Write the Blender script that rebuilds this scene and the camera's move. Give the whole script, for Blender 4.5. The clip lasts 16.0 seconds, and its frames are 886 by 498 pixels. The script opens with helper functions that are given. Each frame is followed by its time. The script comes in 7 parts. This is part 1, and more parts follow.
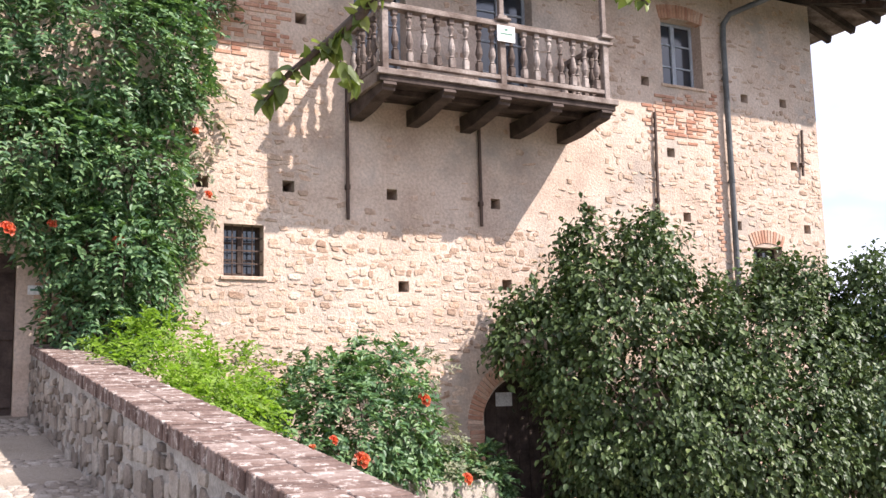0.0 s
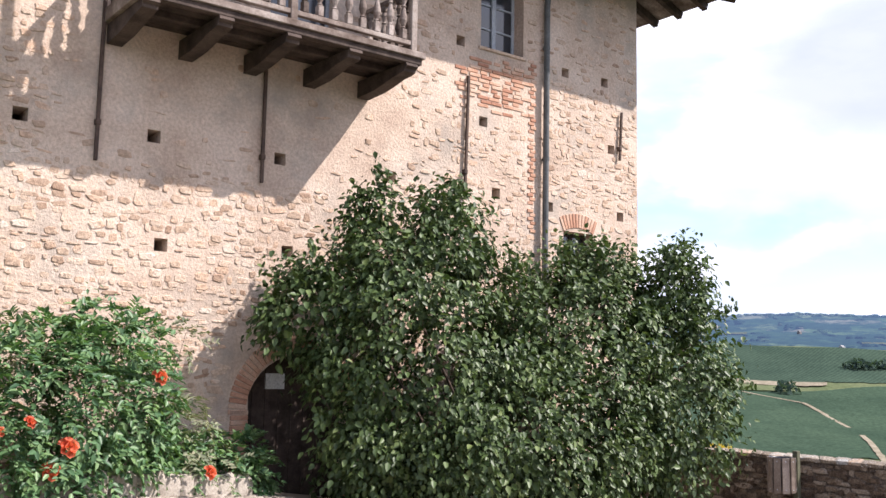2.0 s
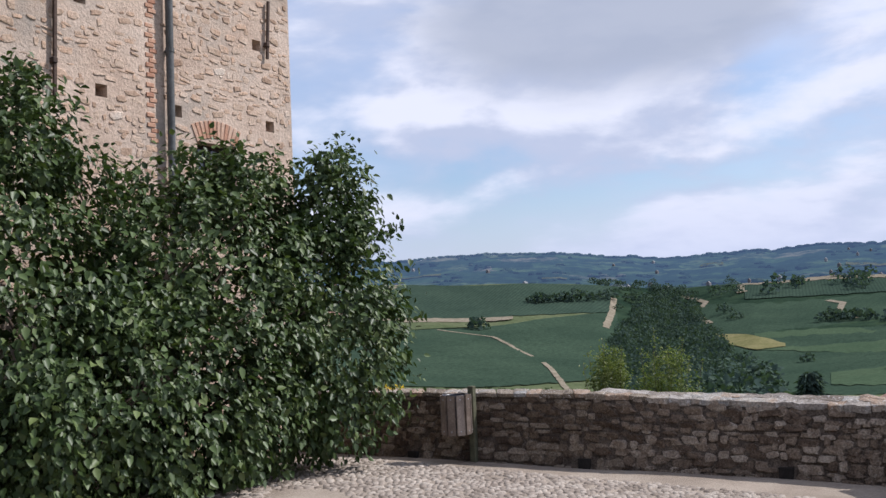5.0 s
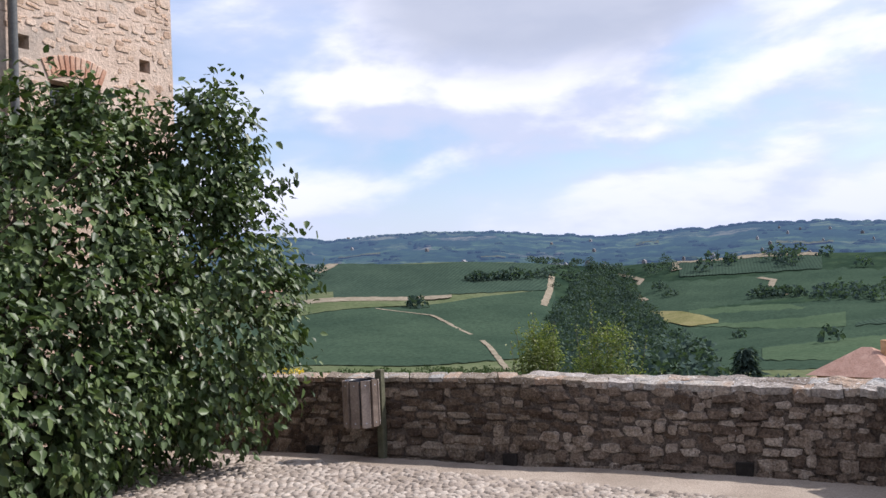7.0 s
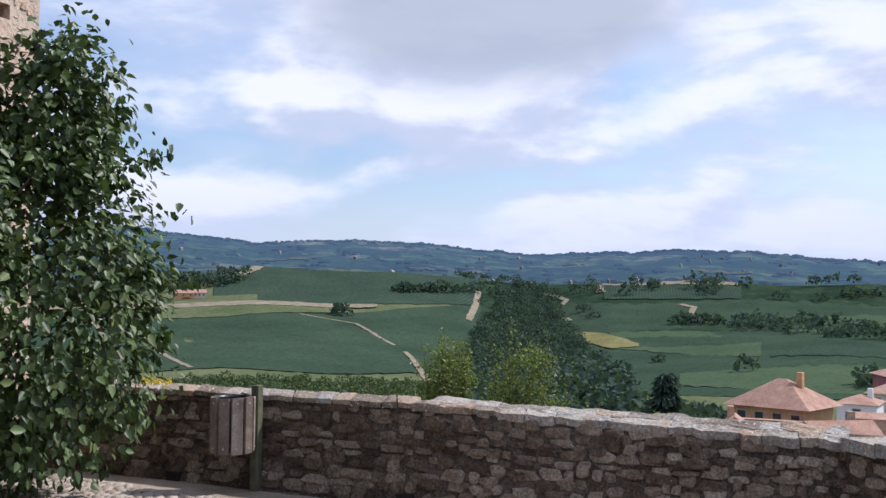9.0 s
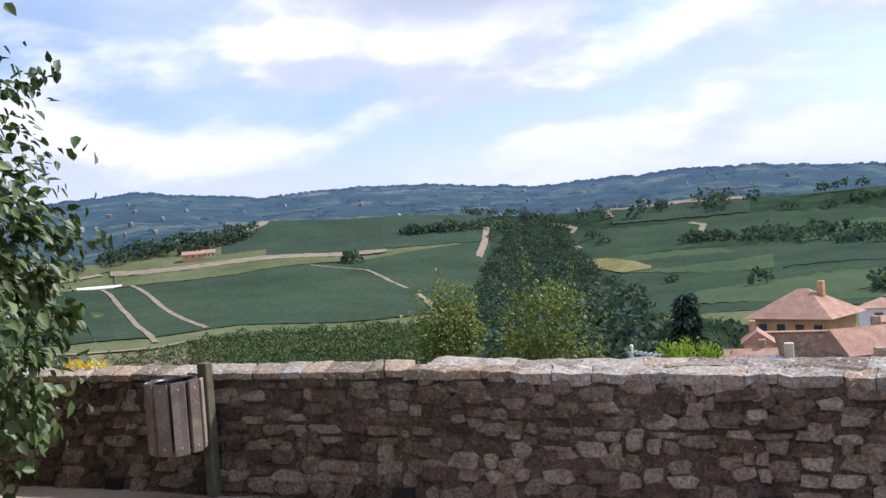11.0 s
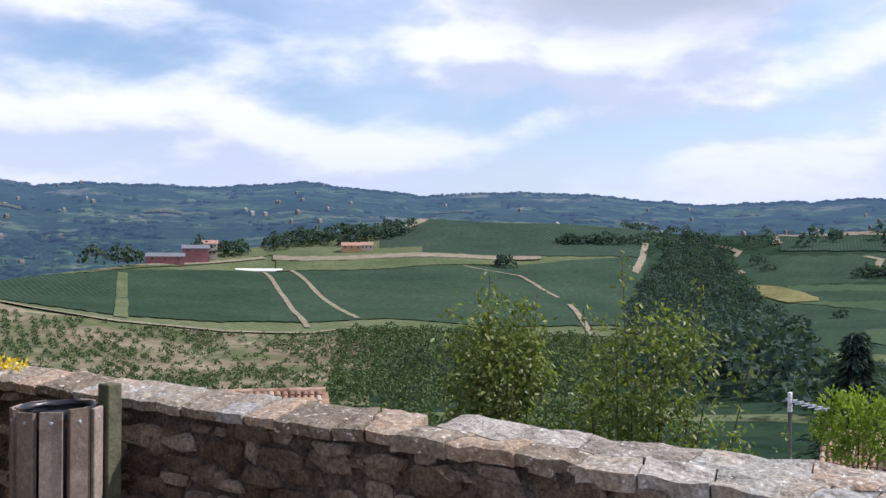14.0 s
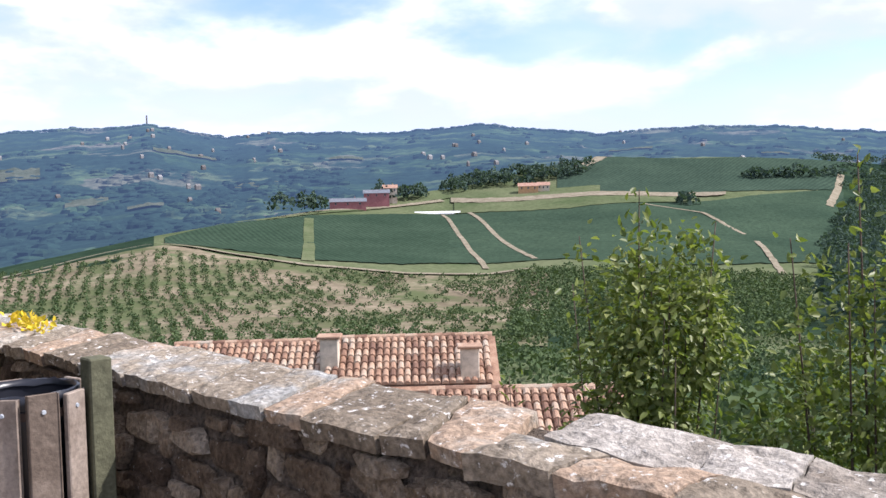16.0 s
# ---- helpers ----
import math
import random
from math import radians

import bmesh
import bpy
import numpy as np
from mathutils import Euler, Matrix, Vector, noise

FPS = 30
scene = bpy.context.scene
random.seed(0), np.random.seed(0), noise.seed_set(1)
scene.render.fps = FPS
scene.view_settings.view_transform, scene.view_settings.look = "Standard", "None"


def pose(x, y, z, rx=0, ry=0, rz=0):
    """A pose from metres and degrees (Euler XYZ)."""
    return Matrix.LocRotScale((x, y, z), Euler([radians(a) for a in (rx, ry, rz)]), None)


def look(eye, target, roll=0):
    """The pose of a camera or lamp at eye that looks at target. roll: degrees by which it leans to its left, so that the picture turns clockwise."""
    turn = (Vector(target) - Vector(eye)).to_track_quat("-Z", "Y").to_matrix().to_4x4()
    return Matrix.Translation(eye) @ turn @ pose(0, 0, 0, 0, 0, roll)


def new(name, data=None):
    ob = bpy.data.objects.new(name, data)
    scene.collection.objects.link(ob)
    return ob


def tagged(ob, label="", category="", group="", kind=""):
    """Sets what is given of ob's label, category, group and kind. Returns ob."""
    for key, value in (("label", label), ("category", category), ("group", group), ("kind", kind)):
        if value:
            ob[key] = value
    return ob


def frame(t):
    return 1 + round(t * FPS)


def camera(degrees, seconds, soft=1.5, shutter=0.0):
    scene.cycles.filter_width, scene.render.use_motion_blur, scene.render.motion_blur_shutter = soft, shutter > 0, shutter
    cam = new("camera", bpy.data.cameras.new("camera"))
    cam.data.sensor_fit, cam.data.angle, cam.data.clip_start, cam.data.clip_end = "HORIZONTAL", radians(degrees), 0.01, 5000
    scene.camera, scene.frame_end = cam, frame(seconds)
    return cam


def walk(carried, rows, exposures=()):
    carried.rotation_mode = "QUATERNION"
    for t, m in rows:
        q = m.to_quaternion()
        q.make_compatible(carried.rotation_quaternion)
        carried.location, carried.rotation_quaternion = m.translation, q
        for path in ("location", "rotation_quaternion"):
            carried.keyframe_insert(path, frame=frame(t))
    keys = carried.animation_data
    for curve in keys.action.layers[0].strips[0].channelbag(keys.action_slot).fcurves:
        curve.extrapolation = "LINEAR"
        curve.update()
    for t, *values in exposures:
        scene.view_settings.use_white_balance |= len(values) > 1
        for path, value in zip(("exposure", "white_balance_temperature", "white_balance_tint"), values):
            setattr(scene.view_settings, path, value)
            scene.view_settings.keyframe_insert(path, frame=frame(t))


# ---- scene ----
cam = camera(49.6, 16.0)
PATH = [
    (0, (-0.114, 0.245, 2.344), (0.806, 2.0, 2.617), -1.4),
    (0.5, (0.309, 0.602, 2.41), (1.309, 2.306, 2.718), -0.9),
    (1, (0.728, 0.884, 2.388), (1.77, 2.562, 2.703), -1.3),
    (1.2, (0.958, 1.085, 2.407), (2.013, 2.757, 2.712), -2.5),
    (1.5, (1.205, 1.088, 2.291), (2.283, 2.744, 2.599), 1.8),
    (1.8, (1.368, 1.238, 2.268), (2.493, 2.871, 2.528), -0.9),
    (2, (1.497, 1.356, 2.286), (2.704, 2.933, 2.529), 1.1),
    (2.5, (1.912, 1.671, 2.26), (3.242, 3.156, 2.42), -3.1),
    (3, (2.343, 1.976, 2.261), (3.716, 3.426, 2.371), -2.9),
    (3.5, (2.768, 2.2, 2.246), (4.235, 3.555, 2.363), -3.1),
    (4, (3.172, 2.445, 2.17), (4.724, 3.695, 2.338), -1.7),
    (4.5, (3.633, 2.667, 2.193), (5.222, 3.874, 2.33), -2.1),
    (5, (4.179, 2.786, 2.114), (5.818, 3.924, 2.244), -2.5),
    (5.2, (4.47, 2.886, 2.096), (6.127, 4.0, 2.218), -0.7),
    (7.3, (6.209, 3.606, 1.993), (7.927, 4.627, 2.059), -2.9),
    (7.5, (6.299, 3.584, 1.992), (8.032, 4.582, 2.045), -2.4),
    (8, (6.767, 3.739, 1.985), (8.532, 4.678, 2.013), -2.3),
    (8.5, (7.168, 3.968, 1.991), (8.958, 4.858, 2.051), -1.4),
    (9, (7.711, 4.216, 1.956), (9.492, 5.122, 2.056), 0.5),
    (9.5, (8.31, 4.551, 1.915), (10.091, 5.46, 1.93), -2.9),
    (11.8, (10.559, 5.348, 1.866), (12.331, 6.275, 1.832), -4.4),
    (12, (10.769, 5.43, 1.83), (12.546, 6.348, 1.8), -2.2),
    (12.5, (11.244, 5.543, 1.822), (13.037, 6.423, 1.725), -2.9),
    (13, (11.73, 5.594, 1.823), (13.477, 6.563, 1.738), -1.4),
    (13.5, (12.179, 5.799, 1.812), (13.847, 6.903, 1.818), -2.0),
    (14, (12.642, 5.978, 1.756), (14.244, 7.176, 1.754), 0.4),
    (14.5, (13.056, 6.209, 1.74), (14.532, 7.557, 1.682), -1.0),
    (15, (13.454, 6.48, 1.715), (14.924, 7.834, 1.646), -3.7),
    (15.5, (13.867, 6.661, 1.69), (15.233, 8.117, 1.572), -3.0),
    (16, (14.159, 6.865, 1.633), (15.51, 8.335, 1.51), -1.2),
]
walk(cam, [(t, look(eye, target, roll)) for t, eye, target, roll in PATH],
     [(0.0, 1.1, 6350, 19), (1.5, 0.95, 6300, 18), (2.5, 0.88, 6280, 17), (3.0, 0.8, 6250, 17), (3.5, 0.54, 6250, 16), (4.5, 0.1, 6050, 15), (5.2, 0.08, 6000, 15), (7.5, 0.4, 6150, 17),
      (8.5, 0.4, 6100, 17), (9.0, 0.22, 5950, 15), (9.5, 0.42, 6100, 17), (12.0, 0.46, 6060, 16), (12.5, 0.66, 6060, 17), (13.0, 0.74, 6100, 17), (13.5, 0.5, 6080, 16), (14.0, 0.3, 6020, 15), (14.5, 0.42, 6040, 16), (15.0, 0.6, 6080, 16), (16.0, 0.7, 6100, 16)])

# ---- sky, sun ----
SUN_WAY = Vector((1.3, -1.26, 1.95)).normalized()
world = bpy.data.worlds.new("sky")
scene.world = world
world.use_nodes = True


def make_sky(strength):
    nt = world.node_tree
    n, l = nt.nodes, nt.links
    bg = n["Background"]
    sky = n.new("ShaderNodeTexSky")
    sky.sky_type, sky.sun_disc = "NISHITA", False
    sky.sun_elevation = math.asin(SUN_WAY.z)
    sky.sun_rotation = math.atan2(SUN_WAY.x, SUN_WAY.y)
    sky.air_density, sky.dust_density, sky.ozone_density = 1.0, 1.5, 1.0
    co = n.new("ShaderNodeTexCoord")
    sep = n.new("ShaderNodeSeparateXYZ")
    l.new(co.outputs["Generated"], sep.inputs[0])
    # clouds drift in low banks: the sky's way, drawn out sideways
    def math_node(op, a, b=None, c=None):
        m = n.new("ShaderNodeMath"); m.operation = op
        for k, v in enumerate((a, b, c)):
            if v is None:
                continue
            if isinstance(v, (int, float)):
                m.inputs[k].default_value = v
            else:
                l.new(v, m.inputs[k])
        return m.outputs[0]

    def banks(lift, scale, detail, rough):
        mp = n.new("ShaderNodeMapping")
        mp.inputs["Location"].default_value = (0.37, 0.11, lift)
        mp.inputs["Scale"].default_value = (1.0, 1.0, 2.7)
        l.new(co.outputs["Generated"], mp.inputs["Vector"])
        t = n.new("ShaderNodeTexNoise")
        t.inputs["Scale"].default_value, t.inputs["Detail"].default_value, t.inputs["Roughness"].default_value = scale, detail, rough
        t.inputs["Distortion"].default_value = 0.15
        l.new(mp.outputs[0], t.inputs["Vector"])
        return t.outputs["Fac"]

    def soft(value, lo, hi, a=0.0, b=1.0):
        m = n.new("ShaderNodeMapRange")
        m.interpolation_type = "SMOOTHSTEP"
        for key, v in (("From Min", lo), ("From Max", hi), ("To Min", a), ("To Max", b)):
            m.inputs[key].default_value = v
        l.new(value, m.inputs["Value"])
        return m.outputs[0]

    def blend(fac, a, b):
        m = n.new("ShaderNodeMix"); m.data_type = "RGBA"
        for key, v in (("Factor", fac), ("A", a), ("B", b)):
            if isinstance(v, tuple):
                m.inputs[key].default_value = (*v, 1)
            else:
                l.new(v, m.inputs[key])
        return m.outputs["Result"]

    here, above = banks(0.0, 4.4, 8.0, 0.52), banks(0.085, 4.4, 8.0, 0.52)
    veil = banks(3.1, 2.1, 5.0, 0.5)
    body = math_node("MULTIPLY_ADD", veil, 0.45, here)
    cover = soft(body, 0.57, 0.80)
    lit = soft(math_node("SUBTRACT", here, above), -0.095, 0.11)
    cloud = blend(lit, (5.3, 5.8, 7.0), (8.1, 8.25, 8.9))
    # one broad grey bank high over the valley
    way = Vector((math.cos(radians(24)) * math.cos(radians(17)), math.sin(radians(24)) * math.cos(radians(17)), math.sin(radians(17))))
    off = n.new("ShaderNodeVectorMath"); off.operation = "SUBTRACT"
    l.new(co.outputs["Generated"], off.inputs[0]); off.inputs[1].default_value = way
    wide = n.new("ShaderNodeVectorMath"); wide.operation = "MULTIPLY"
    l.new(off.outputs[0], wide.inputs[0]); wide.inputs[1].default_value = (4.2, 4.2, 13.0)
    far = n.new("ShaderNodeVectorMath"); far.operation = "LENGTH"
    l.new(wide.outputs[0], far.inputs[0])
    grey = soft(math_node("MULTIPLY_ADD", here, -1.1, far.outputs["Value"]), -0.1, 0.55, 0.85, 0.0)
    clear = n.new("ShaderNodeMix"); clear.data_type, clear.blend_type = "RGBA", "MULTIPLY"
    clear.inputs["Factor"].default_value, clear.inputs["B"].default_value = 1.0, (1.25, 1.3, 1.35, 1)
    l.new(sky.outputs[0], clear.inputs["A"])
    thin = blend(soft(veil, 0.38, 0.64, 0.0, 0.6), clear.outputs["Result"], (6.6, 7.2, 8.5))
    air = blend(cover, thin, cloud)
    air = blend(grey, air, (4.2, 4.6, 5.4))
    # pale haze low down
    haze = n.new("ShaderNodeMix"); haze.data_type = "RGBA"
    l.new(soft(sep.outputs["Z"], 0.02, 0.15, 0.72, 0.0), haze.inputs["Factor"])
    l.new(air, haze.inputs["A"])
    haze.inputs["B"].default_value = (5.9, 6.4, 7.9, 1)
    l.new(haze.outputs["Result"], bg.inputs[0])
    bg.inputs[1].default_value = strength


make_sky(0.10)
sun_data = bpy.data.lights.new("sun", "SUN")
sun_data.energy, sun_data.angle, sun_data.color = 4.6, radians(0.6), (1.0, 0.94, 0.84)
sun = new("sun", sun_data)
sun.matrix_world = look(SUN_WAY * 60, (0, 0, 0))

# ---- materials ----
def material(name, rough=0.85, metal=0.0):
    m = bpy.data.materials.new(name)
    m.use_nodes = True
    b = m.node_tree.nodes["Principled BSDF"]
    b.inputs["Roughness"].default_value, b.inputs["Metallic"].default_value = rough, metal
    return m, m.node_tree.nodes, m.node_tree.links, b


def noise_node(n, l, scale, detail=6.0, rough=0.6, vec=None, kind="Object"):
    t = n.new("ShaderNodeTexNoise")
    t.inputs["Scale"].default_value, t.inputs["Detail"].default_value, t.inputs["Roughness"].default_value = scale, detail, rough
    if vec is None:
        vec = n.new("ShaderNodeTexCoord").outputs[kind]
    l.new(vec, t.inputs["Vector"])
    return t


def ramp_node(n, l, src, stops):
    r = n.new("ShaderNodeValToRGB")
    e = r.color_ramp.elements
    while len(e) < len(stops):
        e.new(0.5)
    for el, (p, c) in zip(e, stops):
        el.position, el.color = p, (*c, 1)
    l.new(src, r.inputs[0])
    return r


def mix_node(n, l, fac, a, b, mode="MIX"):
    m = n.new("ShaderNodeMix")
    m.data_type, m.blend_type = "RGBA", mode
    for key, v in (("Factor", fac), ("A", a), ("B", b)):
        if isinstance(v, (int, float)):
            m.inputs[key].default_value = v
        elif isinstance(v, tuple):
            m.inputs[key].default_value = (*v, 1)
        else:
            l.new(v, m.inputs[key])
    return m.outputs["Result"]


def bump_node(n, l, b, height, strength, dist=0.02):
    u = n.new("ShaderNodeBump")
    u.inputs["Strength"].default_value, u.inputs["Distance"].default_value = strength, dist
    l.new(height, u.inputs["Height"])
    l.new(u.outputs[0], b.inputs["Normal"])


def varied(name, stops, scale=4.0, fine=40.0, rough=0.9, bump=0.3, island=0.0, dist=0.01, obj_random=False, stain=None, metal=0.0, gloss=0.25, contrast=0.23):
    """Colour from a coarse noise, a fine grain on top, and a different tone for each piece."""
    m, n, l, b = material(name, rough, metal)
    b.inputs["Specular IOR Level"].default_value = gloss
    geo = n.new("ShaderNodeNewGeometry")
    coarse = noise_node(n, l, scale, 5, 0.6, geo.outputs["Position"])
    src = coarse.outputs["Fac"]
    if island or obj_random:
        rnd = n.new("ShaderNodeObjectInfo").outputs["Random"] if obj_random else geo.outputs["Random Per Island"]
        a = n.new("ShaderNodeMath"); a.operation = "MULTIPLY_ADD"
        l.new(rnd, a.inputs[0]); a.inputs[1].default_value = island
        s = n.new("ShaderNodeMath"); s.operation = "SUBTRACT"
        l.new(src, s.inputs[0]); s.inputs[1].default_value = island / 2
        l.new(s.outputs[0], a.inputs[2])
        src = a.outputs[0]
    col = ramp_node(n, l, src, stops).outputs[0]
    grain = noise_node(n, l, fine, 4, 0.65, geo.outputs["Position"])
    g = ramp_node(n, l, grain.outputs["Fac"], [(0.3, (0.95 - contrast,) * 3), (0.7, (0.95 + contrast,) * 3)]).outputs[0]
    col = mix_node(n, l, 1.0, col, g, "MULTIPLY")
    if stain:
        colour, sc, lo, hi = stain
        st = noise_node(n, l, sc, 6, 0.7, geo.outputs["Position"])
        f = ramp_node(n, l, st.outputs["Fac"], [(lo, (0, 0, 0)), (hi, (1, 1, 1))]).outputs[0]
        col = mix_node(n, l, f, col, colour)
    l.new(col, b.inputs["Base Color"])
    if bump:
        bump_node(n, l, b, grain.outputs["Fac"], bump, dist)
    return m


M_PLASTER = varied("facade_mortar", [(0.3, (0.45, 0.335, 0.26)), (0.5, (0.57, 0.445, 0.355)), (0.7, (0.65, 0.53, 0.44))], 1.3, 22, 0.95, 0.6, contrast=0.19, dist=0.03, stain=((0.33, 0.29, 0.25), 0.9, 0.5, 0.75))
M_STONE = varied("facade_stone", [(0.15, (0.33, 0.215, 0.15)), (0.38, (0.47, 0.345, 0.255)), (0.52, (0.56, 0.435, 0.34)), (0.66, (0.53, 0.365, 0.26)), (0.85, (0.65, 0.55, 0.46))], 2.0, 26, 0.92, 0.75, contrast=0.25, island=0.48, dist=0.02)
M_BRICK = varied("red_brick", [(0.25, (0.36, 0.18, 0.12)), (0.5, (0.50, 0.29, 0.20)), (0.75, (0.58, 0.40, 0.30))], 3.0, 50, 0.9, 0.4, island=0.5)
M_OLDBRICK = varied("weathered_brick", [(0.25, (0.11, 0.07, 0.055)), (0.5, (0.19, 0.125, 0.095)), (0.75, (0.29, 0.225, 0.185))], 5.0, 50, 0.92, 0.5, island=0.5, stain=((0.42, 0.40, 0.36), 9.0, 0.56, 0.68))
M_WSTONE = varied("dark_wall_stone", [(0.15, (0.064, 0.043, 0.030)), (0.4, (0.135, 0.096, 0.067)), (0.6, (0.195, 0.146, 0.104)), (0.85, (0.32, 0.26, 0.20))], 9.0, 42, 0.92, 1.0, contrast=0.5, island=0.7, dist=0.05, obj_random=False, stain=((0.42, 0.40, 0.37), 48.0, 0.63, 0.68))
M_WSTONE_P = varied("wall_stone_piece", [(0.15, (0.064, 0.043, 0.030)), (0.4, (0.135, 0.096, 0.067)), (0.6, (0.195, 0.146, 0.104)), (0.85, (0.32, 0.26, 0.20))], 9.0, 42, 0.92, 1.0, contrast=0.5, island=0.7, dist=0.05, obj_random=True, stain=((0.42, 0.40, 0.37), 48.0, 0.63, 0.68))
M_WSTONE_L = varied("pale_wall_stone", [(0.15, (0.105, 0.073, 0.052)), (0.4, (0.20, 0.148, 0.108)), (0.6, (0.275, 0.213, 0.16)), (0.85, (0.42, 0.35, 0.28))], 9.0, 42, 0.92, 1.0, contrast=0.5, island=0.7, dist=0.05, obj_random=False, stain=((0.42, 0.40, 0.37), 48.0, 0.63, 0.68))
M_WSTONE_LP = varied("pale_stone_piece", [(0.15, (0.105, 0.073, 0.052)), (0.4, (0.20, 0.148, 0.108)), (0.6, (0.275, 0.213, 0.16)), (0.85, (0.42, 0.35, 0.28))], 9.0, 42, 0.92, 1.0, contrast=0.5, island=0.7, dist=0.05, obj_random=True, stain=((0.42, 0.40, 0.37), 48.0, 0.63, 0.68))
M_WMORTAR = varied("dark_mortar", [(0.3, (0.07, 0.053, 0.042)), (0.6, (0.15, 0.118, 0.092))], 9.0, 45, 0.95, 1.0, contrast=0.6, dist=0.05)
M_COPING = varied("coping_slab", [(0.15, (0.15, 0.12, 0.09)), (0.38, (0.25, 0.21, 0.165)), (0.52, (0.27, 0.27, 0.265)), (0.68, (0.33, 0.30, 0.26)), (0.85, (0.30, 0.22, 0.16))], 4.0, 38, 0.9, 0.7, contrast=0.5, island=0.9, dist=0.02, obj_random=True, stain=((0.60, 0.58, 0.56), 26.0, 0.59, 0.645))
M_CONCRETE = varied("grey_mortar", [(0.3, (0.22, 0.20, 0.175)), (0.6, (0.37, 0.35, 0.315))], 4.0, 40, 0.93, 0.6, dist=0.012)
M_GRAVEL = varied("terrace_ground", [(0.3, (0.24, 0.195, 0.155)), (0.6, (0.36, 0.305, 0.25))], 0.9, 45, 0.95, 0.8, dist=0.02)
M_COBBLE = varied("cobble", [(0.25, (0.20, 0.165, 0.135)), (0.5, (0.30, 0.255, 0.215)), (0.75, (0.40, 0.35, 0.30))], 1.5, 60, 0.85, 0.4, island=0.45)
M_WOOD = varied("grey_weathered_wood", [(0.3, (0.10, 0.07, 0.055)), (0.5, (0.22, 0.175, 0.15)), (0.7, (0.36, 0.31, 0.275))], 3.0, 30, 0.85, 0.4, island=0.3)
M_DARKWOOD = varied("dark_old_wood", [(0.3, (0.03, 0.021, 0.017)), (0.6, (0.085, 0.062, 0.052))], 4.0, 35, 0.85, 0.5)
M_BINWOOD = varied("bin_slat_wood", [(0.3, (0.13, 0.10, 0.08)), (0.5, (0.20, 0.158, 0.13)), (0.7, (0.28, 0.23, 0.195))], 6.0, 50, 0.85, 0.4, obj_random=True, island=0.3)
M_IRON = varied("rusty_iron", [(0.3, (0.035, 0.025, 0.022)), (0.6, (0.10, 0.065, 0.05))], 9.0, 60, 0.75, 0.3)
M_DARK = varied("hollow_shade", [(0.3, (0.015, 0.013, 0.012)), (0.7, (0.035, 0.03, 0.027))], 5.0, 40, 0.95, 0.2)
M_PIPE = varied("grey_copper_pipe", [(0.3, (0.07, 0.075, 0.075)), (0.7, (0.15, 0.155, 0.155))], 3.0, 30, 0.5, 0.1)
M_ROOFTILE = varied("roof_tile", [(0.2, (0.24, 0.12, 0.08)), (0.45, (0.42, 0.21, 0.13)), (0.65, (0.52, 0.31, 0.20)), (0.85, (0.46, 0.37, 0.28))], 2.5, 25, 0.9, 0.4, island=0.6)

# ---- building helpers ----
def mesh_object(name, bm, mat, parent=None, label="", smooth=False):
    me = bpy.data.meshes.new(name)
    bm.to_mesh(me)
    bm.free()
    for mm in (mat if isinstance(mat, (list, tuple)) else [mat]):
        me.materials.append(mm)
    if smooth:
        me.polygons.foreach_set("use_smooth", [True] * len(me.polygons))
    ob = new(name, me)
    if parent is not None:
        ob.parent = parent
    if label:
        ob["label"] = label
    return ob


def part(name, bm, mat, parent, label="", smooth=False):
    return mesh_object(name, bm, mat, parent, label, smooth)


def box(bm, x0, x1, y0, y1, z0, z1, m=None, bevel=0.0, mi=0):
    r = bmesh.ops.create_cube(bm, size=1)
    for v in r["verts"]:
        v.co = Vector(((x0 + x1) / 2 + v.co.x * (x1 - x0), (y0 + y1) / 2 + v.co.y * (y1 - y0), (z0 + z1) / 2 + v.co.z * (z1 - z0)))
        if m is not None:
            v.co = m @ v.co
    fs = {f for v in r["verts"] for f in v.link_faces}
    for f in fs:
        f.material_index = mi
    if bevel:
        bmesh.ops.bevel(bm, geom=list({e for f in fs for e in f.edges}), offset=bevel, segments=1, affect="EDGES")
    return r["verts"]


def lathe(bm, profile, seg=10, m=None):
    rings = []
    for r, z in profile:
        ring = []
        for i in range(seg):
            a = 2 * math.pi * i / seg
            p = Vector((r * math.cos(a), r * math.sin(a), z))
            ring.append(bm.verts.new(m @ p if m is not None else p))
        rings.append(ring)
    for a, b in zip(rings, rings[1:]):
        for i in range(seg):
            bm.faces.new((a[i], a[(i + 1) % seg], b[(i + 1) % seg], b[i]))
    bm.faces.new(rings[0][::-1])
    bm.faces.new(rings[-1])


def tube(bm, pts, radius, seg=8, end_radius=None):
    pts = [Vector(p) for p in pts]
    rings = []
    for i, p in enumerate(pts):
        d = (pts[min(i + 1, len(pts) - 1)] - pts[max(i - 1, 0)]).normalized()
        q = d.to_track_quat("Z", "Y")
        r = radius if end_radius is None else radius + (end_radius - radius) * i / (len(pts) - 1)
        rings.append([bm.verts.new(p + q @ Vector((r * math.cos(2 * math.pi * k / seg), r * math.sin(2 * math.pi * k / seg), 0))) for k in range(seg)])
    for a, b in zip(rings, rings[1:]):
        for k in range(seg):
            bm.faces.new((a[k], a[(k + 1) % seg], b[(k + 1) % seg], b[k]))
    bm.faces.new(rings[0][::-1])
    bm.faces.new(rings[-1])


def lerp_table(xs, ys, x):
    return float(np.interp(x, xs, ys))


def thing(name, label, category, at=(0, 0, 0), group="", kind=""):
    ob = new(name)
    ob.location = at
    ob.empty_display_size = 0.1
    return tagged(ob, label, category, group, kind)


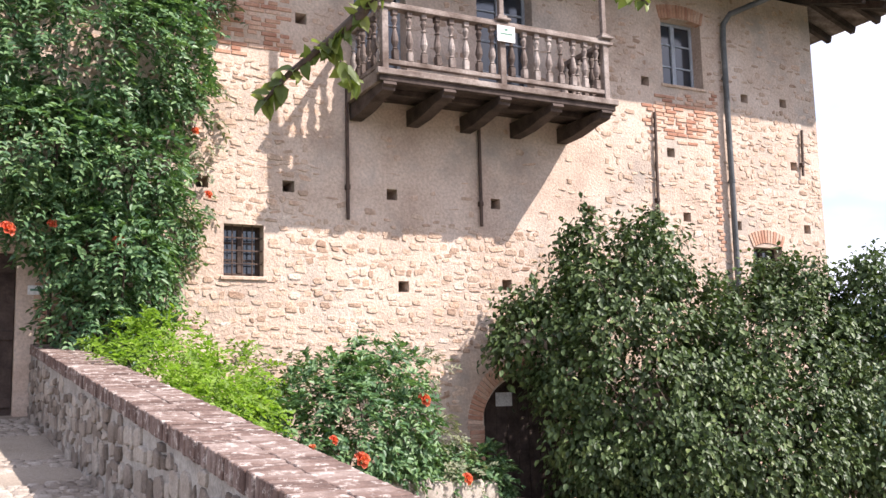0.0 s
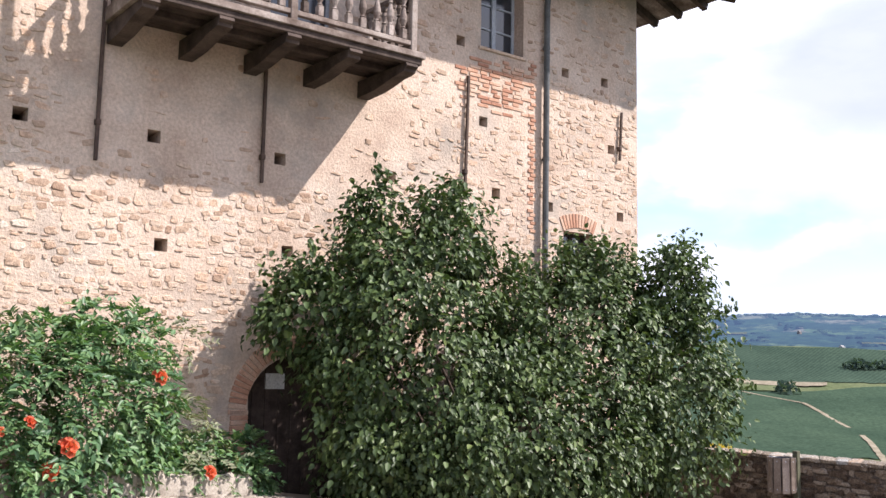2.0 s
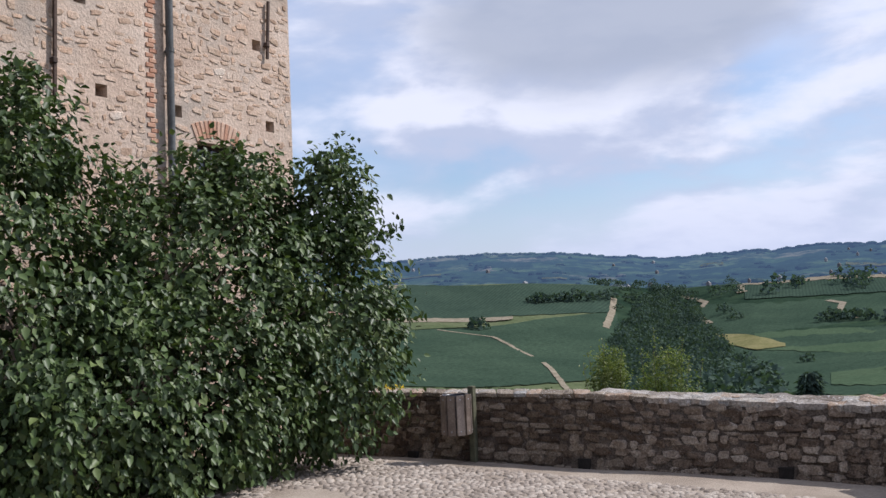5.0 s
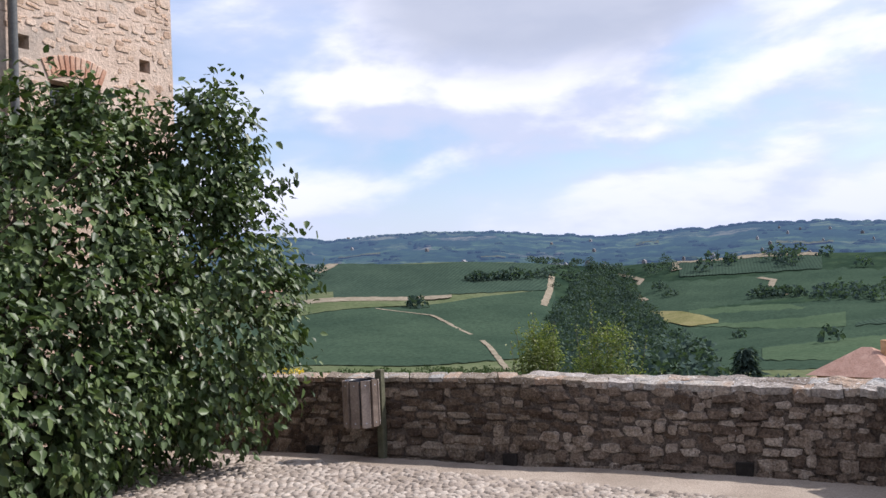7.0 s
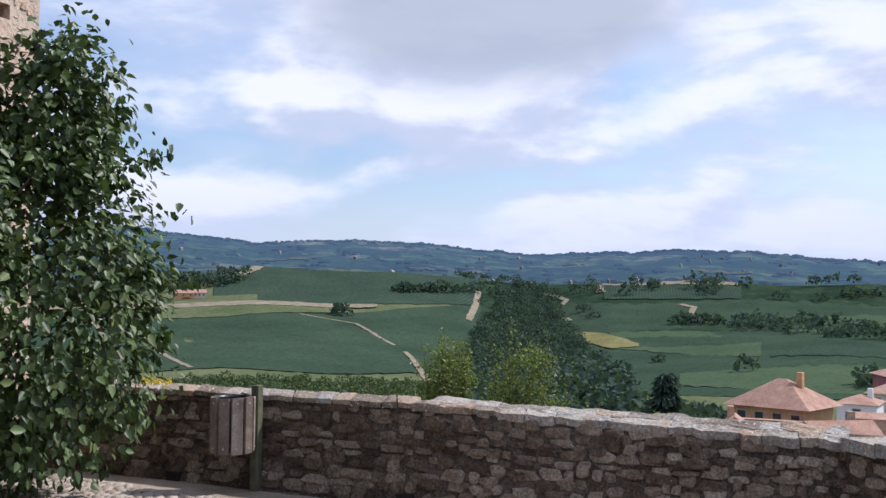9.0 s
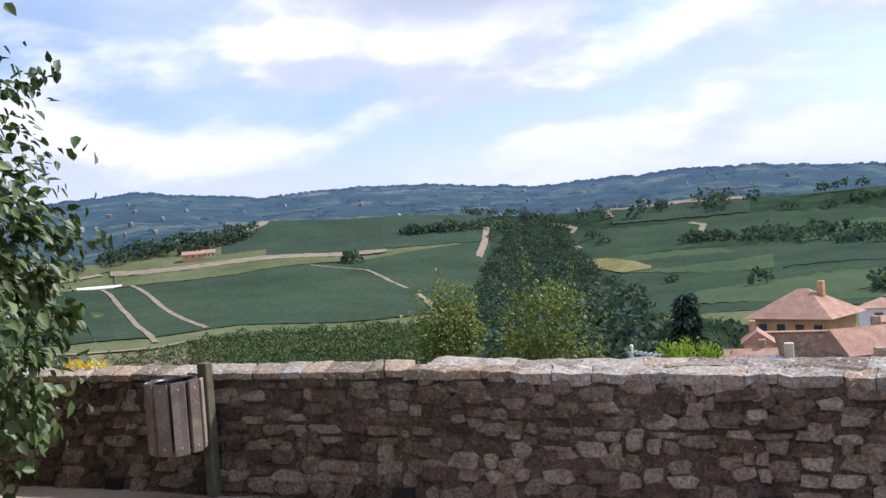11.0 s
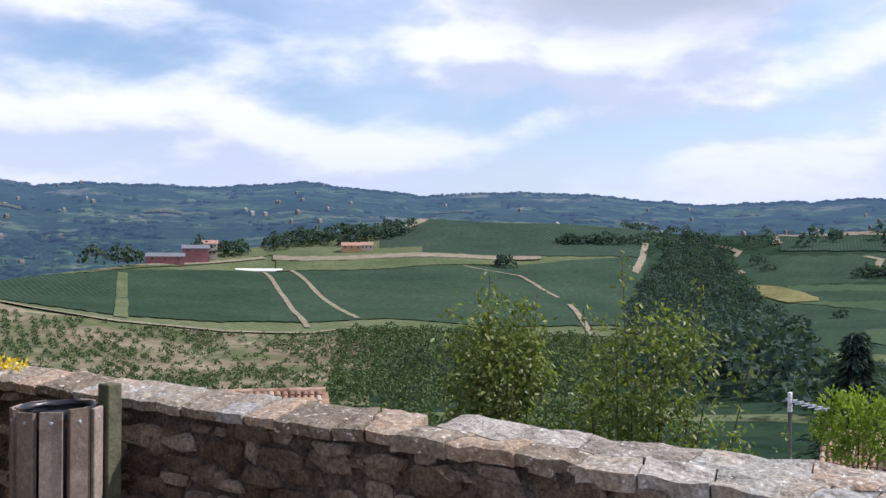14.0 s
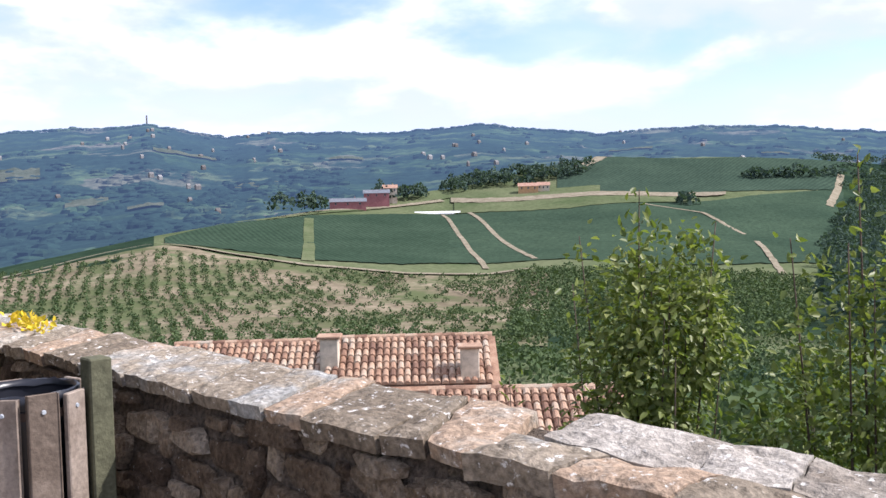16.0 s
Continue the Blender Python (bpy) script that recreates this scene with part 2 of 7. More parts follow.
def terrace_z(x, y):
    side = min(max((x - 9.0) / 6.0, 0), 1)
    rise = 0.55 * min(max((9.5 - x) / 5, 0), 1) * min(max((y - 8) / 4.5, 0), 1)
    return rise + 0.72 - 0.0465 * min(max(x, -6), 15.6) - 0.016 * side * min(max(11.0 - y, 0), 7)


def ramp_z(y):
    return 0.62 + 0.105 * max(y, 0)


# ---- landscape: polar height field round the terrace ----
CX, CY, CZ = 12.0, 6.0, 1.7
AZ = [-15, 2, 10, 17, 21, 26, 31, 38, 44, 47, 55, 64, 72]
E220 = [-7.5, -7.5, -7.5, -7.2, -7.8, -8.0, -8.2, -8.3, -8.3, -8.3, -8.2, -8.2, -8.2]
E350 = [-4.5, -4.5, -4.8, -5.3, -6.0, -5.6, -5.2, -4.9, -5.0, -4.9, -4.3, -3.2, -4.2]
RC = [900, 900, 900, 900, 950, 800, 760, 760, 700, 680, 560, 450, 400]
EC = [0.8, 0.8, 1.0, 0.9, 0.8, 1.2, 1.5, 1.75, 0.6, -0.1, -1.1, -2.4, -3.8]
RIDGE_AZ = [-15, 2, 8, 12.5, 18.6, 22, 29, 32.6, 38, 45, 51, 57, 60, 64.3, 72, 80]
RIDGE_EL = [2.2, 2.05, 2.6, 2.8, 2.65, 2.5, 3.25, 3.3, 3.03, 3.8, 3.4, 3.5, 3.3, 4.0, 3.5, 3.2]


def land_el(az, r):
    a = min(max(az, -15), 80)
    e220, e350, rc, ec = (lerp_table(AZ, t, a) for t in (E220, E350, RC, EC))
    ridge = lerp_table(RIDGE_AZ, RIDGE_EL, a)
    ridge += 0.10 * noise.noise((a * 0.35, 3.1, 0)) + 0.07 * noise.noise((a * 1.3, 7.7, 0)) + 0.04 * noise.noise((a * 4.0, 1.7, 0))
    rs = [25, 60, 120, 220, 350, rc, rc + 60, rc + 350, 1900, 2900, 3150, 4000]
    es = [-18, -14, -10.5, e220, e350, ec, ec - 0.02, min(ec - 0.5, ridge - 1.6), ridge - 1.6, ridge, ridge - 0.3, ridge - 1.6]
    return lerp_table(rs, es, r)


def land_z(x, y):
    dx, dy = x - CX, y - CY
    r = math.hypot(dx, dy)
    az = math.degrees(math.atan2(dy, dx))
    if az < -120:
        az += 360
    z = CZ + r * math.tan(radians(land_el(az, max(r, 25))))
    if r < 25:
        z = -6.4
    z += noise.noise((x * 0.012, y * 0.012, 0)) * min(3.0, r * 0.006)
    return z


def polar(az, r):
    x, y = CX + r * math.cos(radians(az)), CY + r * math.sin(radians(az))
    return x, y, land_z(x, y)


# ---- ground ----
def make_land(mats, classify):
    azs = [-110 + 2.5 * i for i in range(36)] + [-20 + 0.2 * i for i in range(501)] + [80 + 2.5 * i for i in range(1, 69)]
    rs = [1.5, 3.5] + [6 * 1.0 + i * 2.2 for i in range(12)] + list(np.geomspace(34, 200, 26)) + list(np.linspace(206, 800, 100)) + list(np.geomspace(808, 3300, 60)) + [4000, 4900]
    vs, fs, mi = [], [], []
    for r in rs:
        for a in azs:
            vs.append(polar(a, r))
    na = len(azs)
    for j in range(len(rs) - 1):
        for i in range(na):
            k = (i + 1) % na
            fs.append((j * na + i, j * na + k, (j + 1) * na + k, (j + 1) * na + i))
            mi.append(classify(azs[i] + 0.1, math.sqrt(rs[j] * rs[j + 1])))
    me = bpy.data.meshes.new("ground")
    me.from_pydata(vs, [], fs)
    for m in mats:
        me.materials.append(m)
    me.polygons.foreach_set("material_index", mi)
    me.polygons.foreach_set("use_smooth", [True] * len(fs))
    return tagged(new("ground", me), "green farmland hills with vineyards and woods", "ground", kind="structure")


# forest green leans blue: distance haze put into the base colour
M_FOREST = varied("hazed_forest", [(0.3, (0.014, 0.028, 0.02)), (0.55, (0.028, 0.048, 0.03)), (0.75, (0.045, 0.07, 0.038))], 0.035, 0.25, 0.95, 0.0, gloss=0.0)
# meadow green is greyed in its base colour to imitate haze
M_GRASS = varied("hazed_meadow_green", [(0.3, (0.070, 0.094, 0.045)), (0.7, (0.125, 0.138, 0.078))], 0.03, 0.4, 0.95, 0.0, gloss=0.0)
M_STRAW = varied("straw_field", [(0.3, (0.13, 0.13, 0.055)), (0.7, (0.20, 0.18, 0.09))], 0.05, 0.5, 0.95, 0.0, gloss=0.0)


def far_hills():
    """Woods, fields and bare plots in irregular patches, with blue haze painted as emission that grows with distance.
    """
    m, n, l, b = material("hazy_distance", 1.0)
    geo = n.new("ShaderNodeNewGeometry")
    b.inputs["Specular IOR Level"].default_value = 0.0
    warp = noise_node(n, l, 0.006, 5, 0.6, geo.outputs["Position"])
    shift = n.new("ShaderNodeVectorMath"); shift.operation = "MULTIPLY_ADD"
    l.new(warp.outputs["Color"], shift.inputs[0]); shift.inputs[1].default_value = (130, 130, 0)
    l.new(geo.outputs["Position"], shift.inputs[2])
    cells = n.new("ShaderNodeTexVoronoi")
    cells.inputs["Scale"].default_value = 0.0075
    l.new(shift.outputs[0], cells.inputs["Vector"])
    hue = n.new("ShaderNodeSeparateColor")
    l.new(cells.outputs["Color"], hue.inputs[0])
    plots = ramp_node(n, l, hue.outputs[0], [(0.30, (0.014, 0.028, 0.022)), (0.5, (0.030, 0.055, 0.032)), (0.72, (0.050, 0.078, 0.042)), (0.88, (0.066, 0.085, 0.05)), (0.96, (0.095, 0.095, 0.075))]).outputs[0]
    c = noise_node(n, l, 0.011, 10, 0.74, geo.outputs["Position"])
    wood = ramp_node(n, l, c.outputs["Fac"], [(0.46, (1, 1, 1)), (0.56, (0, 0, 0))]).outputs[0]
    col = mix_node(n, l, wood, plots, (0.016, 0.032, 0.026))
    fine = noise_node(n, l, 0.06, 6, 0.7, geo.outputs["Position"])
    g = ramp_node(n, l, fine.outputs["Fac"], [(0.3, (0.55, 0.55, 0.55)), (0.7, (1.4, 1.4, 1.4))]).outputs[0]
    l.new(mix_node(n, l, 1.0, col, g, "MULTIPLY"), b.inputs["Base Color"])
    # blue glow imitates haze: weak on near slopes, stronger far off
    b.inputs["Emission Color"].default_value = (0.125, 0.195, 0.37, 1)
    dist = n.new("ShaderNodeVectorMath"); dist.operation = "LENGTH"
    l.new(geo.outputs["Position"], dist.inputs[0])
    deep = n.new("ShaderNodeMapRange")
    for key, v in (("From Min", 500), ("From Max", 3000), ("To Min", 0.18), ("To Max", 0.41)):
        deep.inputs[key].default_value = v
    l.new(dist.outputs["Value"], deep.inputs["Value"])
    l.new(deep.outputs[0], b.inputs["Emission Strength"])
    return m


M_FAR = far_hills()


def land_class(az, r):
    rc = lerp_table(AZ, RC, min(max(az, -15), 72))
    if r > rc + 200:
        return 2
    if 26 < az < 64 and r > 300:
        return 1
    x, y, _ = polar(az, r)
    return 0 if noise.noise((x * 0.02, y * 0.02, 0)) > -0.1 or r > 300 else 1


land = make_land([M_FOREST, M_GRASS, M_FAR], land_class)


# ---- terrace, walkway ----
def make_sheet(name, x0, x1, y0, y1, nx, ny, zf, mat, label, category):
    bm = bmesh.new()
    top = [[bm.verts.new((x0 + (x1 - x0) * i / nx, y0 + (y1 - y0) * j / ny, zf(x0 + (x1 - x0) * i / nx, y0 + (y1 - y0) * j / ny))) for j in range(ny + 1)] for i in range(nx + 1)]
    for i in range(nx):
        for j in range(ny):
            bm.faces.new((top[i][j], top[i + 1][j], top[i + 1][j + 1], top[i][j + 1]))
    r = bmesh.ops.extrude_face_region(bm, geom=list(bm.faces))
    for v in r["geom"]:
        if isinstance(v, bmesh.types.BMVert):
            v.co.z -= 7.0
    bmesh.ops.recalc_face_normals(bm, faces=list(bm.faces))
    ob = mesh_object(name, bm, mat)
    return tagged(ob, label, category, kind="structure")


terrace = make_sheet("pavement", 1.5, 16.35, -8.0, 13.6, 60, 80, lambda x, y: terrace_z(x, y) + 0.012 * noise.noise((x * 0.8, y * 0.8, 0)), M_GRAVEL, "pale cobbled castle terrace", "pavement")
walkway = make_sheet("pavement_ramp", -5.0, 1.5, -8.0, 13.6, 30, 60, lambda x, y: ramp_z(y) + 0.01 * noise.noise((x, y, 4)), M_GRAVEL, "cobbled ramp rising to the gate", "pavement")

FY = 13.46  # face of the facade


def wall_with_holes(name, x0, x1, z0, z1, y0, y1, holes, mat, label):
    """A wall along x, cut through by rectangular holes (x0, x1, z0, z1)."""
    xs = sorted({x0, x1, *[h[0] for h in holes], *[h[1] for h in holes]})
    zs = sorted({z0, z1, *[h[2] for h in holes], *[h[3] for h in holes]})
    solid = lambda i, j: 0 <= i < len(xs) - 1 and 0 <= j < len(zs) - 1 and not any(h[0] - 1e-6 <= xs[i] and xs[i + 1] <= h[1] + 1e-6 and h[2] - 1e-6 <= zs[j] and zs[j + 1] <= h[3] + 1e-6 for h in holes)
    bm = bmesh.new()
    cache = {}

    def v(x, y, z):
        if (x, y, z) not in cache:
            cache[(x, y, z)] = bm.verts.new((x, y, z))
        return cache[(x, y, z)]

    for i in range(len(xs) - 1):
        for j in range(len(zs) - 1):
            if not solid(i, j):
                continue
            a, b, c, d = xs[i], xs[i + 1], zs[j], zs[j + 1]
            bm.faces.new((v(a, y0, c), v(b, y0, c), v(b, y0, d), v(a, y0, d)))
            bm.faces.new((v(a, y1, d), v(b, y1, d), v(b, y1, c), v(a, y1, c)))
            if not solid(i - 1, j):
                bm.faces.new((v(a, y0, d), v(a, y1, d), v(a, y1, c), v(a, y0, c)))
            if not solid(i + 1, j):
                bm.faces.new((v(b, y0, c), v(b, y1, c), v(b, y1, d), v(b, y0, d)))
            if not solid(i, j - 1):
                bm.faces.new((v(a, y0, c), v(a, y1, c), v(b, y1, c), v(b, y0, c)))
            if not solid(i, j + 1):
                bm.faces.new((v(a, y0, d), v(b, y0, d), v(b, y1, d), v(a, y1, d)))
    return tagged(mesh_object(name, bm, mat), label, "wall", kind="structure")


PUTLOGS = [(3.03, 5.2), (4.29, 5.22), (5.95, 5.21), (7.8, 5.18), (9.72, 5.19), (11.86, 5.2), (13.1, 5.11), (14.93, 5.13), (6.12, 3.79), (7.97, 3.86),
           (11.56, 6.38), (14.69, 6.38), (11.05, 7.67), (13.48, 7.62), (14.51, 7.64), (4.49, 7.81)]
WIN_SMALL = (3.34, 3.92, 3.88, 4.62)
WIN_UP = (11.48, 12.45, 7.68, 8.98)
WIN_LOW = (13.45, 14.2, 3.9, 4.72)
DOORS_UP = [(5.35, 6.25, 6.95, 9.1), (7.55, 8.65, 6.95, 9.1)]
ARCH = (7.46, 9.1, 0.2, 2.43)
GATE = (-0.9, 0.7, 1.9, 4.1)
holes = [(x - 0.09, x + 0.09, z - 0.085, z + 0.085) for x, z in PUTLOGS] + [WIN_SMALL, WIN_UP, WIN_LOW, ARCH, GATE] + DOORS_UP
facade = wall_with_holes("wall_front", -4.0, 15.42, -2.0, 9.8, FY, FY + 0.45, holes, M_PLASTER, "sunlit rubble stone castle wall with old plaster")


# ---- masonry pieces ----
def outline(w, h, rnd, rough=0.17, spin=0.22):
    """An uneven rounded rectangle, 8 points."""
    pts = []
    for u, v in ((0.5, -0.3), (0.5, 0.28), (0.33, 0.5), (-0.3, 0.5), (-0.5, 0.3), (-0.5, -0.28), (-0.34, -0.5), (0.3, -0.5)):
        pts.append((w * (u + rnd.uniform(-rough, rough)), h * (v + rnd.uniform(-rough, rough))))
    a = rnd.uniform(-spin, spin)
    c, s = math.cos(a), math.sin(a)
    pts = [(u * c - v * s, u * s + v * c) for u, v in pts]
    return pts


def stone_arrays(w, h, depth, rnd, at, spin=0.22):
    """Pillow-shaped stone: at(u, v, d) places it. Vertices and faces."""
    o = outline(w, h, rnd, 0.12, spin)
    tilt_u, tilt_v = rnd.uniform(-0.25, 0.25), rnd.uniform(-0.25, 0.25)
    vs = [at(u, v, -0.02) for u, v in o]
    vs += [at(u * 0.95, v * 0.93, depth * 0.7) for u, v in o]
    vs += [at(u * 0.80, v * 0.74, depth * (1 + tilt_u * u / w + tilt_v * v / h)) for u, v in o]
    fs = []
    for r in (0, 8):
        fs += [(r + k, r + (k + 1) % 8, r + 8 + (k + 1) % 8, r + 8 + k) for k in range(8)]
    fs.append(tuple(range(16, 24)))
    return vs, fs


def joined(name, pieces, mat, parent=None, label="", category="", kind="stuff", smooth=False):
    vs, fs = [], []
    for v, f in pieces:
        o = len(vs)
        vs += v
        fs += [tuple(i + o for i in q) for q in f]
    me = bpy.data.meshes.new(name)
    me.from_pydata(vs, [], fs)
    me.materials.append(mat)
    if smooth:
        me.polygons.foreach_set("use_smooth", [True] * len(fs))
    ob = new(name, me)
    ob.parent = parent
    return tagged(ob, label, category, kind=kind)


def unit_stones(name, count, depth, mat, seed, axes):
    """A few alike stone meshes of unit size, to be shared by many pieces. axes: the wall's u, v and outward directions."""
    rnd = random.Random(seed)
    U, V, D = axes
    out = []
    for _ in range(count):
        vs, fs = stone_arrays(1, 1, 1, rnd, lambda u, v, d: U * u + V * v + D * (d * depth), 0.06)
        me = bpy.data.meshes.new(name)
        me.from_pydata(vs, [], fs)
        me.materials.append(mat)
        out.append(me)
    return out


def rubble(u0, u1, v0, v1, rnd, hs=(0.05, 0.14), ws=(0.08, 0.30), gap=0.028):
    """Uneven courses of stones: centre and size of each."""
    v = v0
    while v < v1:
        h = rnd.uniform(*hs)
        u = u0 - rnd.uniform(0, 0.2)
        while u < u1:
            w = rnd.uniform(*ws) * (0.7 + 2.2 * h)
            if rnd.random() < 0.16 and h > 0.13:
                yield u + w / 2, v + h * 0.27, w - gap, h * 0.5 - gap
                yield u + w / 2, v + h * 0.77, w - gap, h * 0.46 - gap
            else:
                yield u + w / 2, v + h / 2 + rnd.uniform(-0.04, 0.04), w * rnd.uniform(0.75, 1.05) - gap, h - gap + rnd.uniform(-0.015, 0.02)
            u += w
        v += h


def brick_mesh(name, lx, ly, lz, mat):
    bm = bmesh.new()
    box(bm, -lx / 2, lx / 2, -ly / 2, ly / 2, -lz / 2, lz / 2, bevel=0.006)
    me = bpy.data.meshes.new(name)
    bm.to_mesh(me)
    bm.free()
    me.materials.append(mat)
    return me


M_STONE_P = varied("facade_stone_piece", [(0.15, (0.33, 0.215, 0.15)), (0.38, (0.47, 0.345, 0.255)), (0.52, (0.56, 0.435, 0.34)), (0.66, (0.53, 0.365, 0.26)), (0.85, (0.65, 0.55, 0.46))], 2.0, 26, 0.92, 0.9, contrast=0.32, island=0.55, dist=0.02, obj_random=True)
M_BRICK_P = varied("red_brick_piece", [(0.25, (0.38, 0.19, 0.125)), (0.5, (0.51, 0.30, 0.205)), (0.75, (0.58, 0.41, 0.31))], 3.0, 50, 0.9, 0.4, island=0.5, obj_random=True)
M_OLDBRICK_P = varied("weathered_brick_piece", [(0.2, (0.085, 0.055, 0.046)), (0.5, (0.16, 0.108, 0.09)), (0.8, (0.25, 0.195, 0.17))], 5.0, 50, 0.92, 0.5, island=0.45, obj_random=True, stain=((0.45, 0.40, 0.36), 13.0, 0.54, 0.64))

OPEN = [(a - 0.04, b + 0.04, c - 0.04, d + 0.04) for a, b, c, d in holes]
BRICKED = [(11.0, 12.55, 6.55, 7.62), (12.58, 12.84, 4.6, 7.7), (2.7, 4.5, 7.1, 8.6), (13.3, 14.35, 4.72, 5.05), (7.16, 9.4, 0.2, 2.75), (0.72, 1.35, 1.9, 4.2), (11.3, 12.6, 8.98, 9.2)]


def inside(rects, x, z, m=0.0):
    return any(a - m < x < b + m and c - m < z < d + m for a, b, c, d in rects)


def stone_chance(x, z):
    if 4.75 < x < 9.8 and 4.75 < z < 7.3:
        return 0.06
    if 9.8 <= x < 11 and 5.4 < z:
        return 0.35
    if z > 7.3:
        return 0.55 if x < 5 else 0.34
    if 12.8 < x and z > 4.4:
        return 0.8
    return 0.84 if z < 4.7 or x < 4.75 else 0.62


def facade_stones():
    rnd = random.Random(5)
    loose, near = [], []
    for x, z, w, h in rubble(-3.9, 15.3, 0.1, 9.6, rnd):
        if inside(OPEN, x, z, 0.5 * w) and inside([(a - w / 2, b + w / 2, c - h / 2, d + h / 2) for a, b, c, d in OPEN], x, z):
            continue
        if inside(BRICKED, x, z, 0.05) or rnd.random() > stone_chance(x + 0.3 * noise.noise((x, z, 1)), z + 0.35 * noise.noise((x, z, 9))):
            continue
        if x + w / 2 > 15.4:
            w = 2 * (15.4 - x)
        if w < 0.05:
            continue
        d = rnd.uniform(0.003, 0.015)
        if 4.0 < x < 8.6 and 2.5 < z < 4.7 and len(near) < 290:
            near.append((x, z, w, h, d))
        else:
            loose.append(stone_arrays(w, h, d, rnd, lambda u, v, q: (x + u, FY - q, z + v)))
    joined("stonework", loose, M_STONE, facade, kind="stuff")
    shapes = unit_stones("stone", 14, 1.0, M_STONE_P, 8, (Vector((1, 0, 0)), Vector((0, 0, 1)), Vector((0, -1, 0))))
    for i, (x, z, w, h, d) in enumerate(near):
        ob = new("stone", shapes[i % 14])
        ob.location, ob.scale, ob.parent = (x, FY, z), (w, d, h), facade


def facade_bricks():
    rnd = random.Random(11)
    flat = brick_mesh("brick", 0.235, 0.1, 0.058, M_BRICK_P)
    count = 0
    for a, b, c, d in (BRICKED[0], BRICKED[1], BRICKED[2], BRICKED[5]):
        row, z = 0, c + 0.035
        while z < d:
            x = a + (0.06 if row % 2 else 0.12)
            while x < b:
                edge = min(x - a, b - x, z - c, d - z)
                if (b - a < 0.7 or edge > 0.14 or rnd.random() < 0.5) and rnd.random() < 0.9 and not inside(OPEN, x, z, 0.13):
                    ob = new("brick", flat)
                    ob.location, ob.parent = (x + rnd.uniform(-0.01, 0.01), FY + 0.042 - rnd.uniform(0, 0.012), z), facade
                    ob.scale = (0.55 if b - a < 0.3 else rnd.choice((1, 1, 0.6)), 1, 1)
                    count += 1
                x += 0.245
            z += 0.07
            row += 1
    # brick arches: over the cellar door, the small low window and the upper window
    arch = brick_mesh("brick", 0.26, 0.14, 0.062, M_BRICK_P)
    for cx, cz, rad, a0, a1 in ((8.28, 1.62, 0.98, 0, 180), (13.82, 3.95, 0.98, 66, 114), (11.97, 7.0, 2.12, 76, 104)):
        n = int(radians(a1 - a0) * rad / 0.072)
        for k in range(n + 1):
            t = radians(a0 + (a1 - a0) * k / n)
            ob = new("brick", arch)
            ob.location = (cx + rad * math.cos(t), FY + 0.055, cz + rad * math.sin(t))
            ob.rotation_euler, ob.parent = (0, -t, 0), facade
    for side in (7.33, 9.22):
        for k in range(20):
            ob = new("brick", arch)
            ob.location, ob.parent = (side + rnd.uniform(-0.012, 0.012), FY + 0.055, 0.3 + 0.069 * k), facade


# ---- parapet at the edge of the terrace ----
PY = [4.8, 5.8, 6.6, 7.6, 8.5, 9.4, 10.6, 11.7, 13.4]
P_TOP = [16.40, 16.40, 16.38, 16.20, 15.98, 15.87, 15.80, 15.74, 15.60]
P_BASE = [16.14, 16.12, 16.08, 15.92, 15.76, 15.66, 15.56, 15.48, 15.36]
P_LOW = [0.735, 0.74, 0.765, 0.80, 0.87, 0.878, 0.88, 0.88, 0.885]
P_BACK = [0.855, 0.86, 0.87, 0.895, 0.945, 0.95, 0.95, 0.95, 0.955]


def parapet_face(y, z):
    top = lerp_table(PY, P_LOW, y)
    b, t = lerp_table(PY, P_BASE, y), lerp_table(PY, P_TOP, y)
    return b + (t - b) * (z + 0.1) / (top + 0.1)


DRAINS = [(11.37, -0.06), (8.70, -0.07), (6.18, -0.10)]


def wall_strip(name, rows, mat, label):
    """A wall swept along rows of (front foot, front top, back top, back foot)."""
    bm = bmesh.new()
    rings = [[bm.verts.new(p) for p in r] for r in rows]
    for a, b in zip(rings, rings[1:]):
        for k in range(len(a)):
            bm.faces.new((a[k], a[(k + 1) % len(a)], b[(k + 1) % len(a)], b[k]))
    bm.faces.new(rings[0])
    bm.faces.new(rings[-1][::-1])
    bmesh.ops.recalc_face_normals(bm, faces=list(bm.faces))
    return tagged(mesh_object(name, bm, mat), label, "wall", kind="structure")


